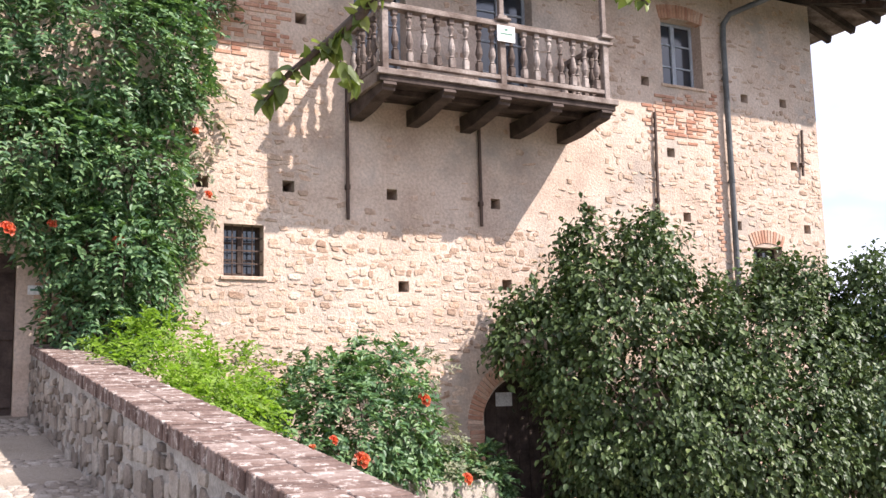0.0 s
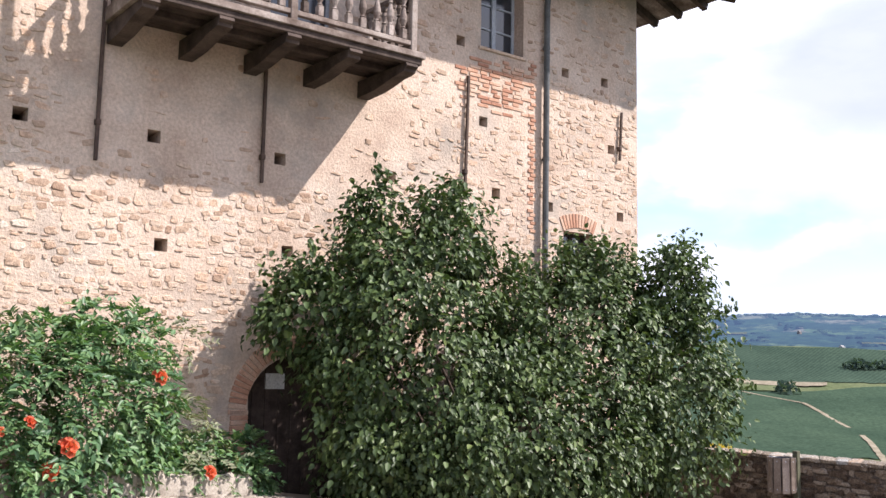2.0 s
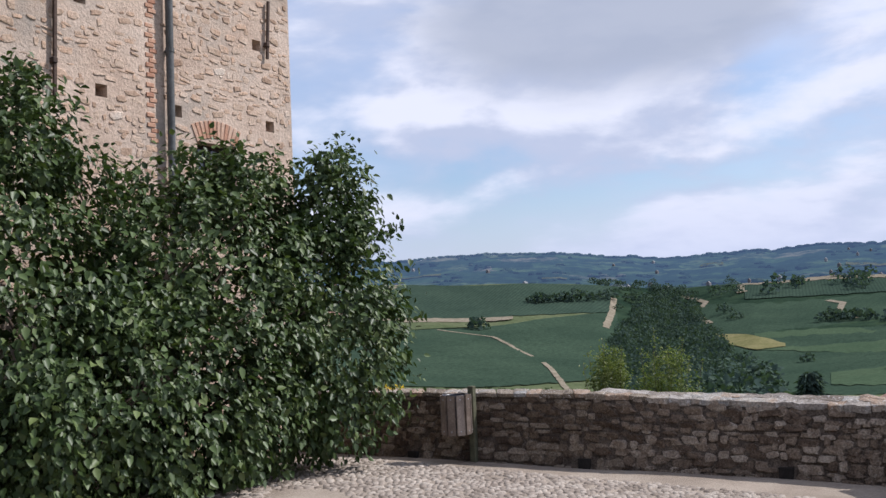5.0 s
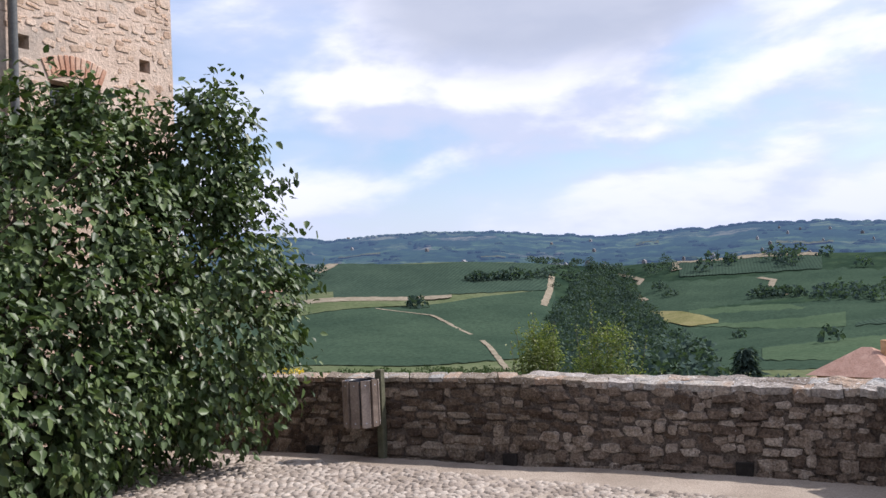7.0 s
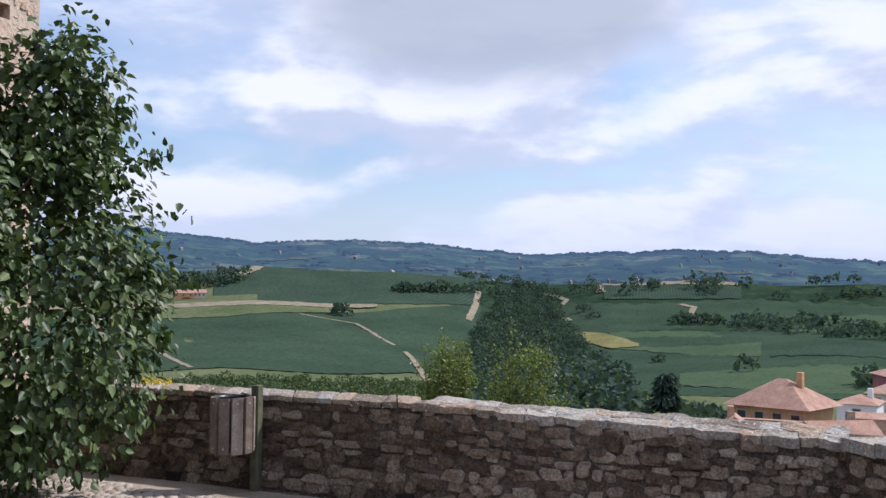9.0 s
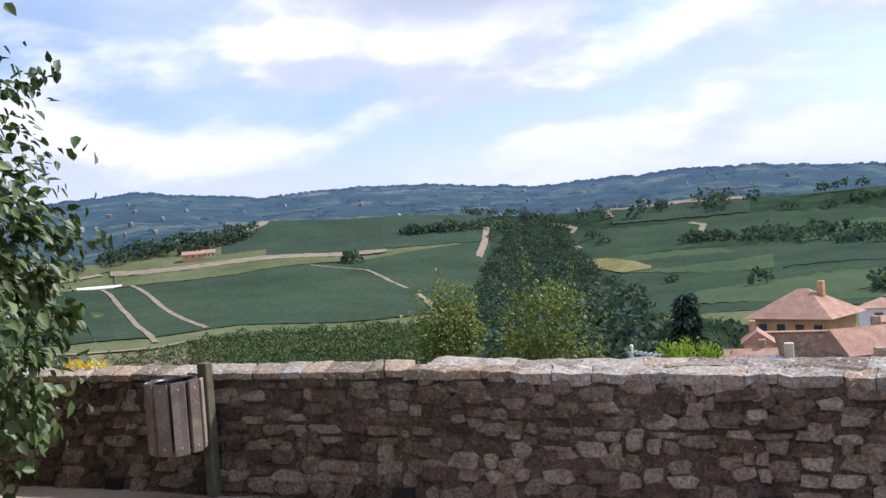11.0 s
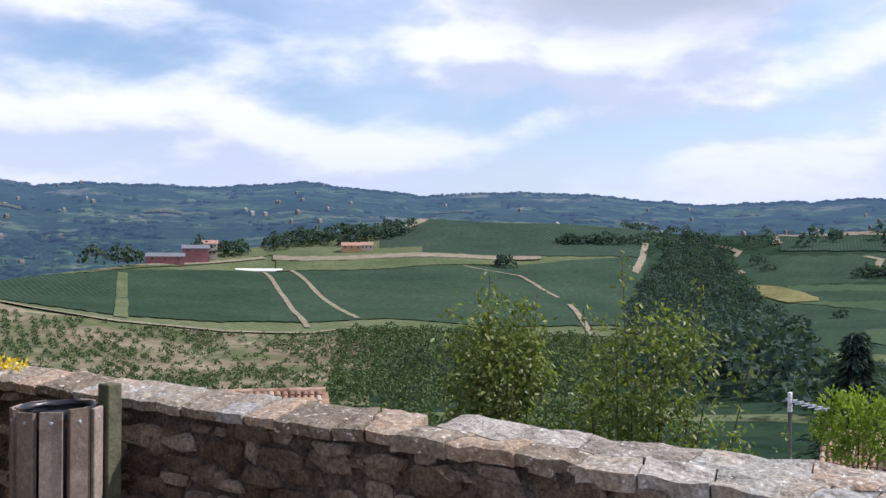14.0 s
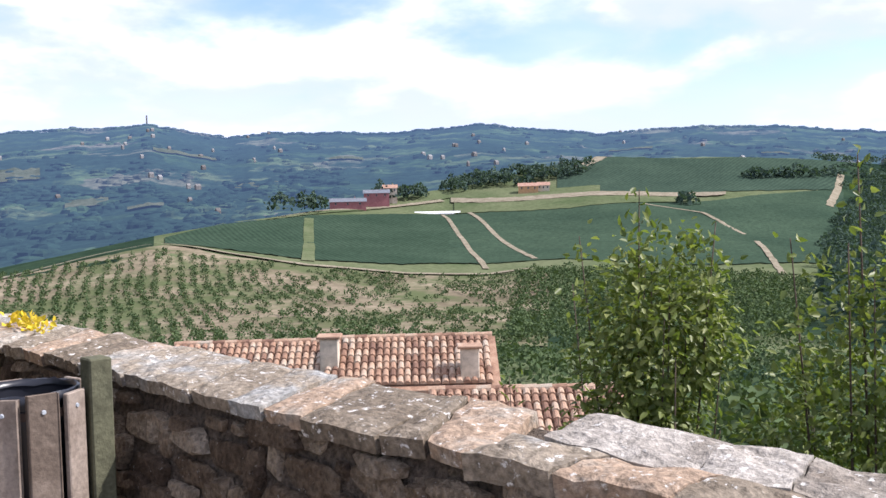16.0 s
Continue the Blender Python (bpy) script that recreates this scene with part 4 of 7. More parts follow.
def make_balcony():
    b = thing("balcony", "old grey wooden balcony with turned balusters", "balcony", (0.5 * (BX0 + BX1), FY, 6.57))
    o = Vector((0.5 * (BX0 + BX1), FY, 6.57))

    def put(name, x0, x1, y0, y1, z0, z1, mat, bevel=0.008, label="", parent=b):
        bm = bmesh.new()
        box(bm, x0 - o.x, x1 - o.x, y0 - o.y, y1 - o.y, z0 - o.z, z1 - o.z, bevel=bevel)
        return part(name, bm, mat, parent, label)

    n = 7
    for k in range(n):
        y0 = BY0 + (FY - BY0) * k / n
        put("floor_board", BX0 + 0.05, BX1 - 0.05, y0 + 0.01, y0 + (FY - BY0) / n - 0.004, 6.66, 6.70, M_DARKWOOD)
    put("edge_moulding", BX0 - 0.04, BX1 + 0.04, BY0 - 0.06, BY0 + 0.05, 6.66, 6.75, M_WOOD)
    put("edge_beam", BX0, BX1, BY0 - 0.02, BY0 + 0.08, 6.57, 6.658, M_DARKWOOD)
    for x in (BX0, BX1 - 0.08):
        put("side_beam", x, x + 0.08, BY0 + 0.08, FY, 6.57, 6.76, M_WOOD)
    put("floor_joist", BX0 + 0.08, BX1 - 0.08, 12.75, 12.87, 6.57, 6.655, M_DARKWOOD)
    # carved corbel beams
    for x in (5.36, 6.32, 7.27, 8.22, 9.16):
        bm = bmesh.new()
        prof = [(FY, 6.31), (FY, 6.565), (BY0 - 0.02, 6.565), (BY0 - 0.04, 6.52), (BY0 + 0.02, 6.49), (BY0 + 0.03, 6.45), (BY0 + 0.14, 6.43), (BY0 + 0.3, 6.42), (BY0 + 0.55, 6.37), (BY0 + 0.8, 6.33)]
        l = [bm.verts.new((x - 0.1 - o.x, y - o.y, z - o.z)) for y, z in prof]
        r = [bm.verts.new((x + 0.1 - o.x, y - o.y, z - o.z)) for y, z in prof]
        bm.faces.new(l)
        bm.faces.new(r[::-1])
        for k in range(len(prof)):
            q = (k + 1) % len(prof)
            bm.faces.new((l[k], r[k], r[q], l[q]))
        bmesh.ops.recalc_face_normals(bm, faces=list(bm.faces))
        part("corbel", bm, M_DARKWOOD, b, "dark carved oak corbel")
    # posts up to the eaves, with caps at rail height
    for x in (5.31, 7.27, 9.21):
        put("post", x - 0.05, x + 0.05, BY0 + 0.0, BY0 + 0.1, 6.75, 7.66 if x != 0 else 7.66, M_WOOD)
        put("upper_post", x - 0.04, x + 0.04, BY0 + 0.01, BY0 + 0.09, 7.8, 9.45, M_WOOD)
        cap = put("post_cap", x - 0.12, x + 0.12, BY0 - 0.07, BY0 + 0.17, 7.76, 7.80, M_WOOD)
        put("cap_moulding", x - 0.08, x + 0.08, BY0 - 0.03, BY0 + 0.13, 7.81 - 0.012, 7.85, M_WOOD, parent=cap)
    put("hand_rail", BX0 - 0.0, BX1 + 0.0, BY0 - 0.03, BY0 + 0.13, 7.66, 7.72, M_WOOD)
    put("rail_moulding", BX0 + 0.02, BX1 - 0.02, BY0 + 0.0, BY0 + 0.1, 7.72, 7.76, M_WOOD)
    for x0, x1 in ((5.36, 7.22), (7.32, 9.16)):
        put("bottom_rail", x0, x1, BY0 + 0.01, BY0 + 0.09, 6.84, 6.91, M_WOOD)
    for x in (5.27, 9.17):
        put("side_rail", x, x + 0.09, BY0 + 0.1, FY, 7.66, 7.73, M_WOOD)
        put("side_bottom_rail", x + 0.01, x + 0.08, BY0 + 0.1, FY, 6.84, 6.91, M_WOOD)
    bm = bmesh.new()
    H = 0.75
    box(bm, -0.043, 0.043, -0.043, 0.043, 0, 0.15, bevel=0.006)
    lathe(bm, [(0.026, 0.15), (0.042, 0.17), (0.026, 0.19), (0.034, 0.215), (0.056, 0.28), (0.052, 0.34), (0.03, 0.44), (0.024, 0.47), (0.042, 0.49), (0.024, 0.51), (0.03, 0.54), (0.048, 0.60), (0.03, 0.655), (0.04, 0.67)], 10)
    box(bm, -0.043, 0.043, -0.043, 0.043, 0.67, H, bevel=0.006)
    me = bpy.data.meshes.new("baluster")
    bm.to_mesh(me)
    bm.free()
    me.materials.append(M_WOOD_P)
    spots = [(5.31 + 1.96 * (k + 0.75) / 8.5, BY0 + 0.05) for k in range(8)] + [(7.27 + 1.94 * (k + 0.75) / 8.5, BY0 + 0.05) for k in range(8)]
    spots += [(x, BY0 + 0.05 + 1.2 * (k + 0.8) / 6) for x in (5.315, 9.215) for k in range(6)]
    rnd = random.Random(3)
    for x, y in spots:
        ob = new("baluster", me)
        ob.location, ob.parent = (x - o.x, y - o.y, 6.91 - o.z), b
        ob.rotation_euler = (0, rnd.uniform(-0.02, 0.02), rnd.uniform(-0.15, 0.15))
    sign = thing("sign", "small white notice hung on the balcony rail", "sign", (7.3, BY0 - 0.045, 7.56))
    bm = bmesh.new()
    box(bm, -0.155, 0.155, -0.008, 0.008, -0.14, 0.11)
    part("panel", bm, M_SIGN, sign)
    bm = bmesh.new()
    box(bm, -0.11, 0.11, -0.0105, -0.0085, -0.03, -0.005)
    part("bar", bm, M_INK, sign, "bar of unreadable writing")
    bm = bmesh.new()
    box(bm, -0.03, 0.03, -0.0105, -0.0085, 0.03, 0.07)
    part("mark", bm, M_INK, sign, "small green mark")


make_balcony()

# ---- eaves and roof ----
EX1, EY0, EZ = 16.75, 12.1, 9.55


def make_roof():
    roof = thing("roof", "broad overhanging tiled castle roof with dark rafters", "roof", (6.0, FY, 9.8), kind="structure")
    o = Vector((6.0, FY, 9.8))
    rise = 0.36
    bm = bmesh.new()
    # boarding: front slope and right hip slope
    a = [(-5.3, EY0, EZ), (EX1, EY0, EZ), (EX1 - 5, EY0 + 5, EZ + 5 * rise), (-5.3, EY0 + 5, EZ + 5 * rise)]
    c = [(EX1, EY0, EZ), (EX1, 23.0, EZ), (EX1 - 5, 23.0, EZ + 5 * rise), (EX1 - 5, EY0 + 5, EZ + 5 * rise)]
    d = [(-5.3, EY0 + 5, EZ + 5 * rise), (EX1 - 5, EY0 + 5, EZ + 5 * rise), (EX1 - 5, 23, EZ + 5 * rise), (-5.3, 23, EZ + 5 * rise)]
    for q in (a, c, d):
        bm.faces.new([bm.verts.new(Vector(p) - o) for p in q])
    r = bmesh.ops.extrude_face_region(bm, geom=list(bm.faces))
    for v in r["geom"]:
        if isinstance(v, bmesh.types.BMVert):
            v.co.z += 0.05
    bmesh.ops.recalc_face_normals(bm, faces=list(bm.faces))
    part("boarding", bm, M_WOOD, roof, "pale timber boarding under the tiles")
    x = -5.0
    while x < EX1 - 0.2:
        bm = bmesh.new()
        m = Matrix.Translation((x - o.x, EY0 + 0.06 - o.y, EZ - 0.15 - o.z)) @ Matrix.Rotation(math.atan(rise), 4, "X")
        box(bm, -0.055, 0.055, 0, min(3.0, EX1 - x), 0, 0.14, m)
        part("rafter", bm, M_DARKWOOD, roof)
        x += 0.62
    y = EY0 + 0.7
    while y < 20:
        bm = bmesh.new()
        m = Matrix.Translation((EX1 - 0.06 - o.x, y - o.y, EZ - 0.15 - o.z)) @ Matrix.Rotation(math.atan(rise), 4, "Y")
        box(bm, -min(2.2, y - EY0), 0, -0.055, 0.055, 0, 0.14, m)
        part("rafter", bm, M_DARKWOOD, roof)
        y += 0.62
    bm = bmesh.new()
    box(bm, -0.09, 0.09, -0.09, 0.09, -2.6, 0.0, Matrix.Translation((EX1 - o.x, EY0 - o.y, EZ - 0.07 - o.z)) @ Vector((-1, 1, rise)).to_track_quat("-Z", "Y").to_matrix().to_4x4())
    part("hip_beam", bm, M_DARKWOOD, roof, "dark hip beam at the corner")
    bm = bmesh.new()
    tube(bm, [(-5.3 - o.x, EY0 - 0.06 - o.y, EZ + 0.0 - o.z), (EX1 + 0.06 - o.x, EY0 - 0.06 - o.y, EZ + 0.0 - o.z)], 0.065, 8)
    part("gutter", bm, M_PIPE, roof, "grey copper gutter")
    pieces = []
    rnd = random.Random(9)
    for side in (0, 1):
        u = 0.0
        while u < (22 if side == 0 else 9):
            for row in range(4):
                ring0, ring1 = [], []
                for k in range(6):
                    t = math.pi * k / 5
                    for ring, s, rad in ((ring0, row * 0.36 - 0.08, 0.095), (ring1, row * 0.36 + 0.36, 0.075)):
                        du, dz = rad * math.cos(t), rad * math.sin(t)
                        if side == 0:
                            ring.append((EX1 - u + du - o.x, EY0 + s - o.y, EZ + 0.06 + s * rise + dz + 0.01 * row * 0 - o.z))
                        else:
                            ring.append((EX1 - s - o.x, EY0 + u + du - o.y, EZ + 0.06 + s * rise + dz - o.z))
                if s > u + 0.3 and side == 0 and u < 1.5:
                    continue
                if side == 1 and s > u + 0.2:
                    continue
                pieces.append((ring0 + ring1, [(k, k + 1, k + 7, k + 6) for k in range(5)]))
            u += 0.2
    joined("tiles", pieces, M_ROOFTILE, roof)


make_roof()

# ---- litter bin ----
M_BAG, bn, bl, bb = material("black_liner", 0.35)
bb.inputs["Base Color"].default_value = (0.012, 0.013, 0.02, 1)
M_POST = varied("mossy_post", [(0.3, (0.05, 0.05, 0.032)), (0.6, (0.11, 0.11, 0.07))], 6.0, 50, 0.9, 0.5)


def make_bin(x, y):
    g = terrace_z(x, y)
    b = thing("litter_bin", "round litter bin of grey weathered wooden slats", "litter bin", (x, y, g))
    z0, z1, R = 0.40 - g, 0.94 - g, 0.205
    rnd = random.Random(2)
    for k in range(10):
        a = 2 * math.pi * (k + 0.4) / 10
        m = Matrix.Rotation(a, 4, "Z") @ Matrix.Translation((R, 0, 0))
        bm = bmesh.new()
        box(bm, -0.011, 0.011, -0.05, 0.05, z0 + rnd.uniform(-0.008, 0.008), z1 + rnd.uniform(-0.008, 0.008), m, 0.004)
        s = part("slat", bm, M_BINWOOD, b)
        for z in (z0 + 0.05, z1 - 0.05):
            bm = bmesh.new()
            lathe(bm, [(0.009, 0), (0.007, 0.005)], 8, m @ Matrix.Translation((0.011, 0.0, z)) @ Matrix.Rotation(radians(90), 4, "Y"))
            part("screw", bm, M_FRAME, s, "bright screw head")
    for z in (z0 + 0.06, z1 - 0.08):
        bm = bmesh.new()
        ring = [(R - 0.013, z), (R - 0.013, z + 0.03), (R - 0.018, z + 0.03), (R - 0.018, z)]
        lathe(bm, ring, 20)
        part("hoop", bm, M_IRON, b)
    bm = bmesh.new()
    prof = [(0.02, z0 + 0.02), (R - 0.03, z0 + 0.03), (R - 0.022, z1 - 0.03), (R - 0.018, z1 + 0.004), (R - 0.026, z1 + 0.006), (R - 0.03, z1 - 0.02)]
    lathe(bm, prof, 30)
    bmesh.ops.delete(bm, geom=[f for f in bm.faces if len(f.verts) > 6 and f.calc_center_median().z > z0 + 0.1], context="FACES")
    for v in bm.verts:
        v.co.x *= 1 + rnd.uniform(-0.012, 0.012)
        v.co.z += rnd.uniform(-0.006, 0.006)
    part("liner_bag", bm, M_BAG, b, "black plastic liner bag", True)
    bm = bmesh.new()
    px, py = 0.17, -0.13
    box(bm, px - 0.0, px + 0.085, py - 0.045, py + 0.045, -0.05, 1.045 - g, bevel=0.006)
    part("post", bm, M_POST, b, "mossy square timber post")


make_bin(15.37, 10.45)


# ---- plants ----
def leaf_material(name, stops, rough=0.55, trans=0.25):
    m, n, l, b = material(name, rough)
    geo = n.new("ShaderNodeNewGeometry")
    pos = noise_node(n, l, 1.6, 3, 0.5, geo.outputs["Position"])
    a = n.new("ShaderNodeMath"); a.operation = "MULTIPLY_ADD"
    l.new(geo.outputs["Random Per Island"], a.inputs[0]); a.inputs[1].default_value = 0.55
    s = n.new("ShaderNodeMath"); s.operation = "MULTIPLY"
    l.new(pos.outputs["Fac"], s.inputs[0]); s.inputs[1].default_value = 0.5
    l.new(s.outputs[0], a.inputs[2])
    col = ramp_node(n, l, a.outputs[0], stops).outputs[0]
    l.new(col, b.inputs["Base Color"])
    b.inputs["Specular IOR Level"].default_value = 0.3 if rough < 0.8 else 0.0
    tr = n.new("ShaderNodeBsdfTranslucent")
    l.new(mix_node(n, l, 1.0, col, (1.3, 1.5, 0.6), "MULTIPLY"), tr.inputs[0])
    mx = n.new("ShaderNodeMixShader")
    mx.inputs[0].default_value = trans
    l.new(b.outputs[0], mx.inputs[1])
    l.new(tr.outputs[0], mx.inputs[2])
    l.new(mx.outputs[0], n["Material Output"].inputs["Surface"])
    return m


M_LEAF = leaf_material("lilac_leaf", [(0.15, (0.021, 0.036, 0.014)), (0.45, (0.050, 0.081, 0.028)), (0.7, (0.084, 0.126, 0.043)), (0.95, (0.165, 0.198, 0.07))], 0.45, 0.12)
M_CREEPER = leaf_material("creeper_leaf", [(0.15, (0.031, 0.075, 0.036)), (0.5, (0.082, 0.16, 0.070)), (0.85, (0.185, 0.28, 0.120))], 0.42, 0.2)
M_LIGHTLEAF = leaf_material("bright_green_leaf", [(0.15, (0.09, 0.165, 0.024)), (0.5, (0.17, 0.275, 0.038)), (0.85, (0.27, 0.375, 0.07))], 0.5, 0.45)
M_TREELEAF = leaf_material("plum_leaf", [(0.15, (0.060, 0.090, 0.022)), (0.5, (0.130, 0.165, 0.042)), (0.85, (0.235, 0.255, 0.09))], 0.42, 0.34)
M_GREYLEAF = leaf_material("dusty_leaf", [(0.15, (0.09, 0.11, 0.07)), (0.5, (0.17, 0.19, 0.12)), (0.85, (0.28, 0.27, 0.18))], 0.7, 0.2)
M_BARK = varied("bark", [(0.3, (0.05, 0.037, 0.028)), (0.7, (0.12, 0.09, 0.07))], 9.0, 60, 0.9, 0.5)
M_FLOWER = leaf_material("orange_flower", [(0.1, (0.52, 0.085, 0.04)), (0.5, (0.66, 0.13, 0.07)), (0.9, (0.72, 0.25, 0.15))], 0.5, 0.35)
M_YELLOW = leaf_material("yellow_flower", [(0.1, (0.60, 0.42, 0.03)), (0.9, (0.80, 0.62, 0.06))], 0.6, 0.2)


def leaf_mesh(name, pos, axis, normal, length, width, mat, parent=None, label="", kind=""):
    """Folded pointed leaves at pos, pointing along axis: 6 corners and two faces each."""
    pos, axis, normal = (np.asarray(v, float) for v in (pos, axis, normal))
    axis /= np.linalg.norm(axis, axis=1, keepdims=True) + 1e-9
    side = np.cross(axis, normal)
    side /= np.linalg.norm(side, axis=1, keepdims=True) + 1e-9
    up = np.cross(side, axis)
    L, W = np.asarray(length)[:, None], (np.asarray(length) * width)[:, None]
    rows = []
    for f, w, h in ((0, 0, 0), (0.28, 0.5, 0.10), (0.62, 0.40, 0.06), (1.0, 0, -0.10), (0.62, -0.40, 0.06), (0.28, -0.5, 0.10)):
        rows.append(pos + axis * L * f + side * W * w + up * L * h)
    v = np.stack(rows, 1).reshape(-1, 3)
    n = len(pos)
    base = np.arange(n)[:, None] * 6
    quads = np.concatenate([base + np.array([[0, 1, 2, 3]]), base + np.array([[0, 3, 4, 5]])], 1).reshape(-1)
    me = bpy.data.meshes.new(name)
    me.vertices.add(len(v))
    me.vertices.foreach_set("co", v.astype(np.float32).ravel())
    me.loops.add(len(quads))
    me.loops.foreach_set("vertex_index", quads.astype(np.int32))
    me.polygons.add(2 * n)
    me.polygons.foreach_set("loop_start", np.arange(0, 8 * n, 4, dtype=np.int32))
    me.polygons.foreach_set("loop_total", np.full(2 * n, 4, dtype=np.int32))
    me.update(calc_edges=True)
    me.validate()
    me.materials.append(mat)
    ob = new(name, me)
    ob.parent = parent
    return tagged(ob, label, kind=kind)


def lobe_points(rng, lobes, n, lo=0.72, hi=1.05):
    """Points near the skins of a union of ellipsoids, and the outward way at each."""
    area = np.array([r[0] * r[1] + r[1] * r[2] + r[0] * r[2] for _, r in lobes])
    pick = rng.choice(len(lobes), n, p=area / area.sum())
    c = np.array([l[0] for l in lobes], float)[pick]
    r = np.array([l[1] for l in lobes], float)[pick]
    d = rng.normal(size=(n, 3))
    d /= np.linalg.norm(d, axis=1, keepdims=True)
    p = c + d * r * rng.uniform(lo, hi, (n, 1))
    keep = np.ones(n, bool)
    for i, (cc, rr) in enumerate(lobes):
        q = (((p - np.array(cc)) / np.array(rr)) ** 2).sum(1)
        keep &= ~((q < 0.5) & (pick != i))
    out = d / r
    out /= np.linalg.norm(out, axis=1, keepdims=True)
    return p[keep], out[keep]


def foliage(name, lobes, clumps, per, spread, leaf, width, mat, parent, seed, droop=0.6, limit=None, lo=0.72, label="", kind=""):
    rng = np.random.default_rng(seed)
    p, out = lobe_points(rng, lobes, clumps, lo)
    k = len(p)
    P = np.repeat(p, per, 0) + np.clip(rng.normal(size=(k * per, 3)), -1.7, 1.7) * spread * rng.uniform(0.4, 1.15, (k, 1)).repeat(per, 0)
    O = np.repeat(out, per, 0)
    if limit is not None:
        ok = limit(P)
        P, O = P[ok], O[ok]
    m = len(P)
    axis = O * 0.7 + rng.normal(size=(m, 3)) * 0.55 + np.array([0, 0, -droop])
    normal = O * 0.9 + rng.normal(size=(m, 3)) * 0.45 + np.array([0, 0, 0.6])
    return leaf_mesh(name, P, axis, normal, leaf * rng.uniform(0.55, 1.25, m), width, mat, parent, label, kind), p


def stems(parent, feet, tips, radius, mat, rnd, name="stem"):
    for t in tips:
        f = Vector(rnd.choice(feet))
        t = Vector(t)
        mid = f.lerp(t, 0.5) + Vector((rnd.uniform(-0.2, 0.2), rnd.uniform(-0.2, 0.2), rnd.uniform(0.0, 0.3)))
        pts = [f * (1 - s) ** 2 + mid * 2 * s * (1 - s) + t * s * s for s in (0, 0.25, 0.5, 0.75, 1)]
        bm = bmesh.new()
        tube(bm, pts, radius, 6, radius * 0.3)
        part(name, bm, mat, parent, smooth=True)


# the big lilac-like shrub against the wall
def big_shrub():
    lobes = [((9.5, 12.1, 2.3), (1.75, 1.2, 2.2)), ((9.95, 12.3, 4.15), (0.7, 0.6, 0.8)), ((8.72, 12.35, 4.1), (0.36, 0.36, 0.85)), ((7.8, 12.5, 2.95), (0.62, 0.6, 0.62)),
             ((12.2, 11.95, 2.0), (2.0, 1.25, 2.15)), ((13.0, 12.0, 3.4), (0.85, 0.7, 0.85)), ((13.85, 11.4, 1.9), (1.15, 0.9, 1.65)), ((13.95, 11.35, 3.6), (0.55, 0.5, 0.75)), ((10.9, 11.4, 1.3), (2.4, 0.9, 1.3)), ((8.8, 12.2, 1.1), (0.7, 0.7, 0.95))]
    shrub = thing("shrub", "large dense dark green shrub growing against the wall", "shrub", (0, 0, 0))
    lim = lambda P: (P[:, 1] < FY - 0.06) & (P[:, 2] > 0.30 - 0.02 * (P[:, 0] - 8)) & (P[:, 0] < 15.1)
    _, tips = foliage("crown", lobes, 1300, 44, 0.16, 0.104, 0.62, M_LEAF, shrub, 7, 0.75, lim)
    foliage("inner_leaves", [(c, tuple(0.8 * q for q in r)) for c, r in lobes], 420, 28, 0.2, 0.125, 0.6, M_LEAF, shrub, 17, 0.6, lim, 0.6)
    # long loose shoots that break the outline
    rng = np.random.default_rng(5)
    P, A = [], []
    for base, tip in (((14.4, 11.2, 3.1), (14.95, 10.95, 3.45)), ((14.3, 11.3, 2.6), (15.1, 10.8, 2.8)), ((13.7, 11.5, 3.9), (13.95, 11.4, 4.25)), ((9.9, 12.2, 4.7), (10.0, 12.1, 5.1)), ((8.7, 12.3, 4.7), (8.68, 12.3, 5.15)), ((7.3, 12.5, 2.9), (6.95, 12.4, 2.95)), ((14.5, 11.1, 2.2), (15.15, 10.7, 2.1)), ((9.3, 12, 4.2), (9.3, 11.9, 4.75)), ((12.6, 11.8, 4.1), (12.7, 11.8, 4.45)), ((7.9, 12.3, 3.5), (7.6, 12.2, 3.9))):
        for k in range(26):
            f = rng.uniform()
            P.append(np.array(base) * (1 - f) + np.array(tip) * f + rng.normal(size=3) * 0.035)
            A.append(rng.normal(size=3) * 0.6 + np.array([0, 0, -0.8]))
    leaf_mesh("shoot_leaves", P, A, rng.normal(size=(len(P), 3)) + np.array([0, -0.4, 0.6]), 0.115 * rng.uniform(0.6, 1.2, len(P)), 0.6, M_LEAF, shrub)
    rnd = random.Random(4)
    feet = [(8.9 + 0.5 * i, 12.3 + rnd.uniform(-0.3, 0.3), 0.15) for i in range(9)]
    stems(shrub, feet, [tuple(t) for t in tips[::38]], 0.028, M_BARK, rnd)


big_shrub()


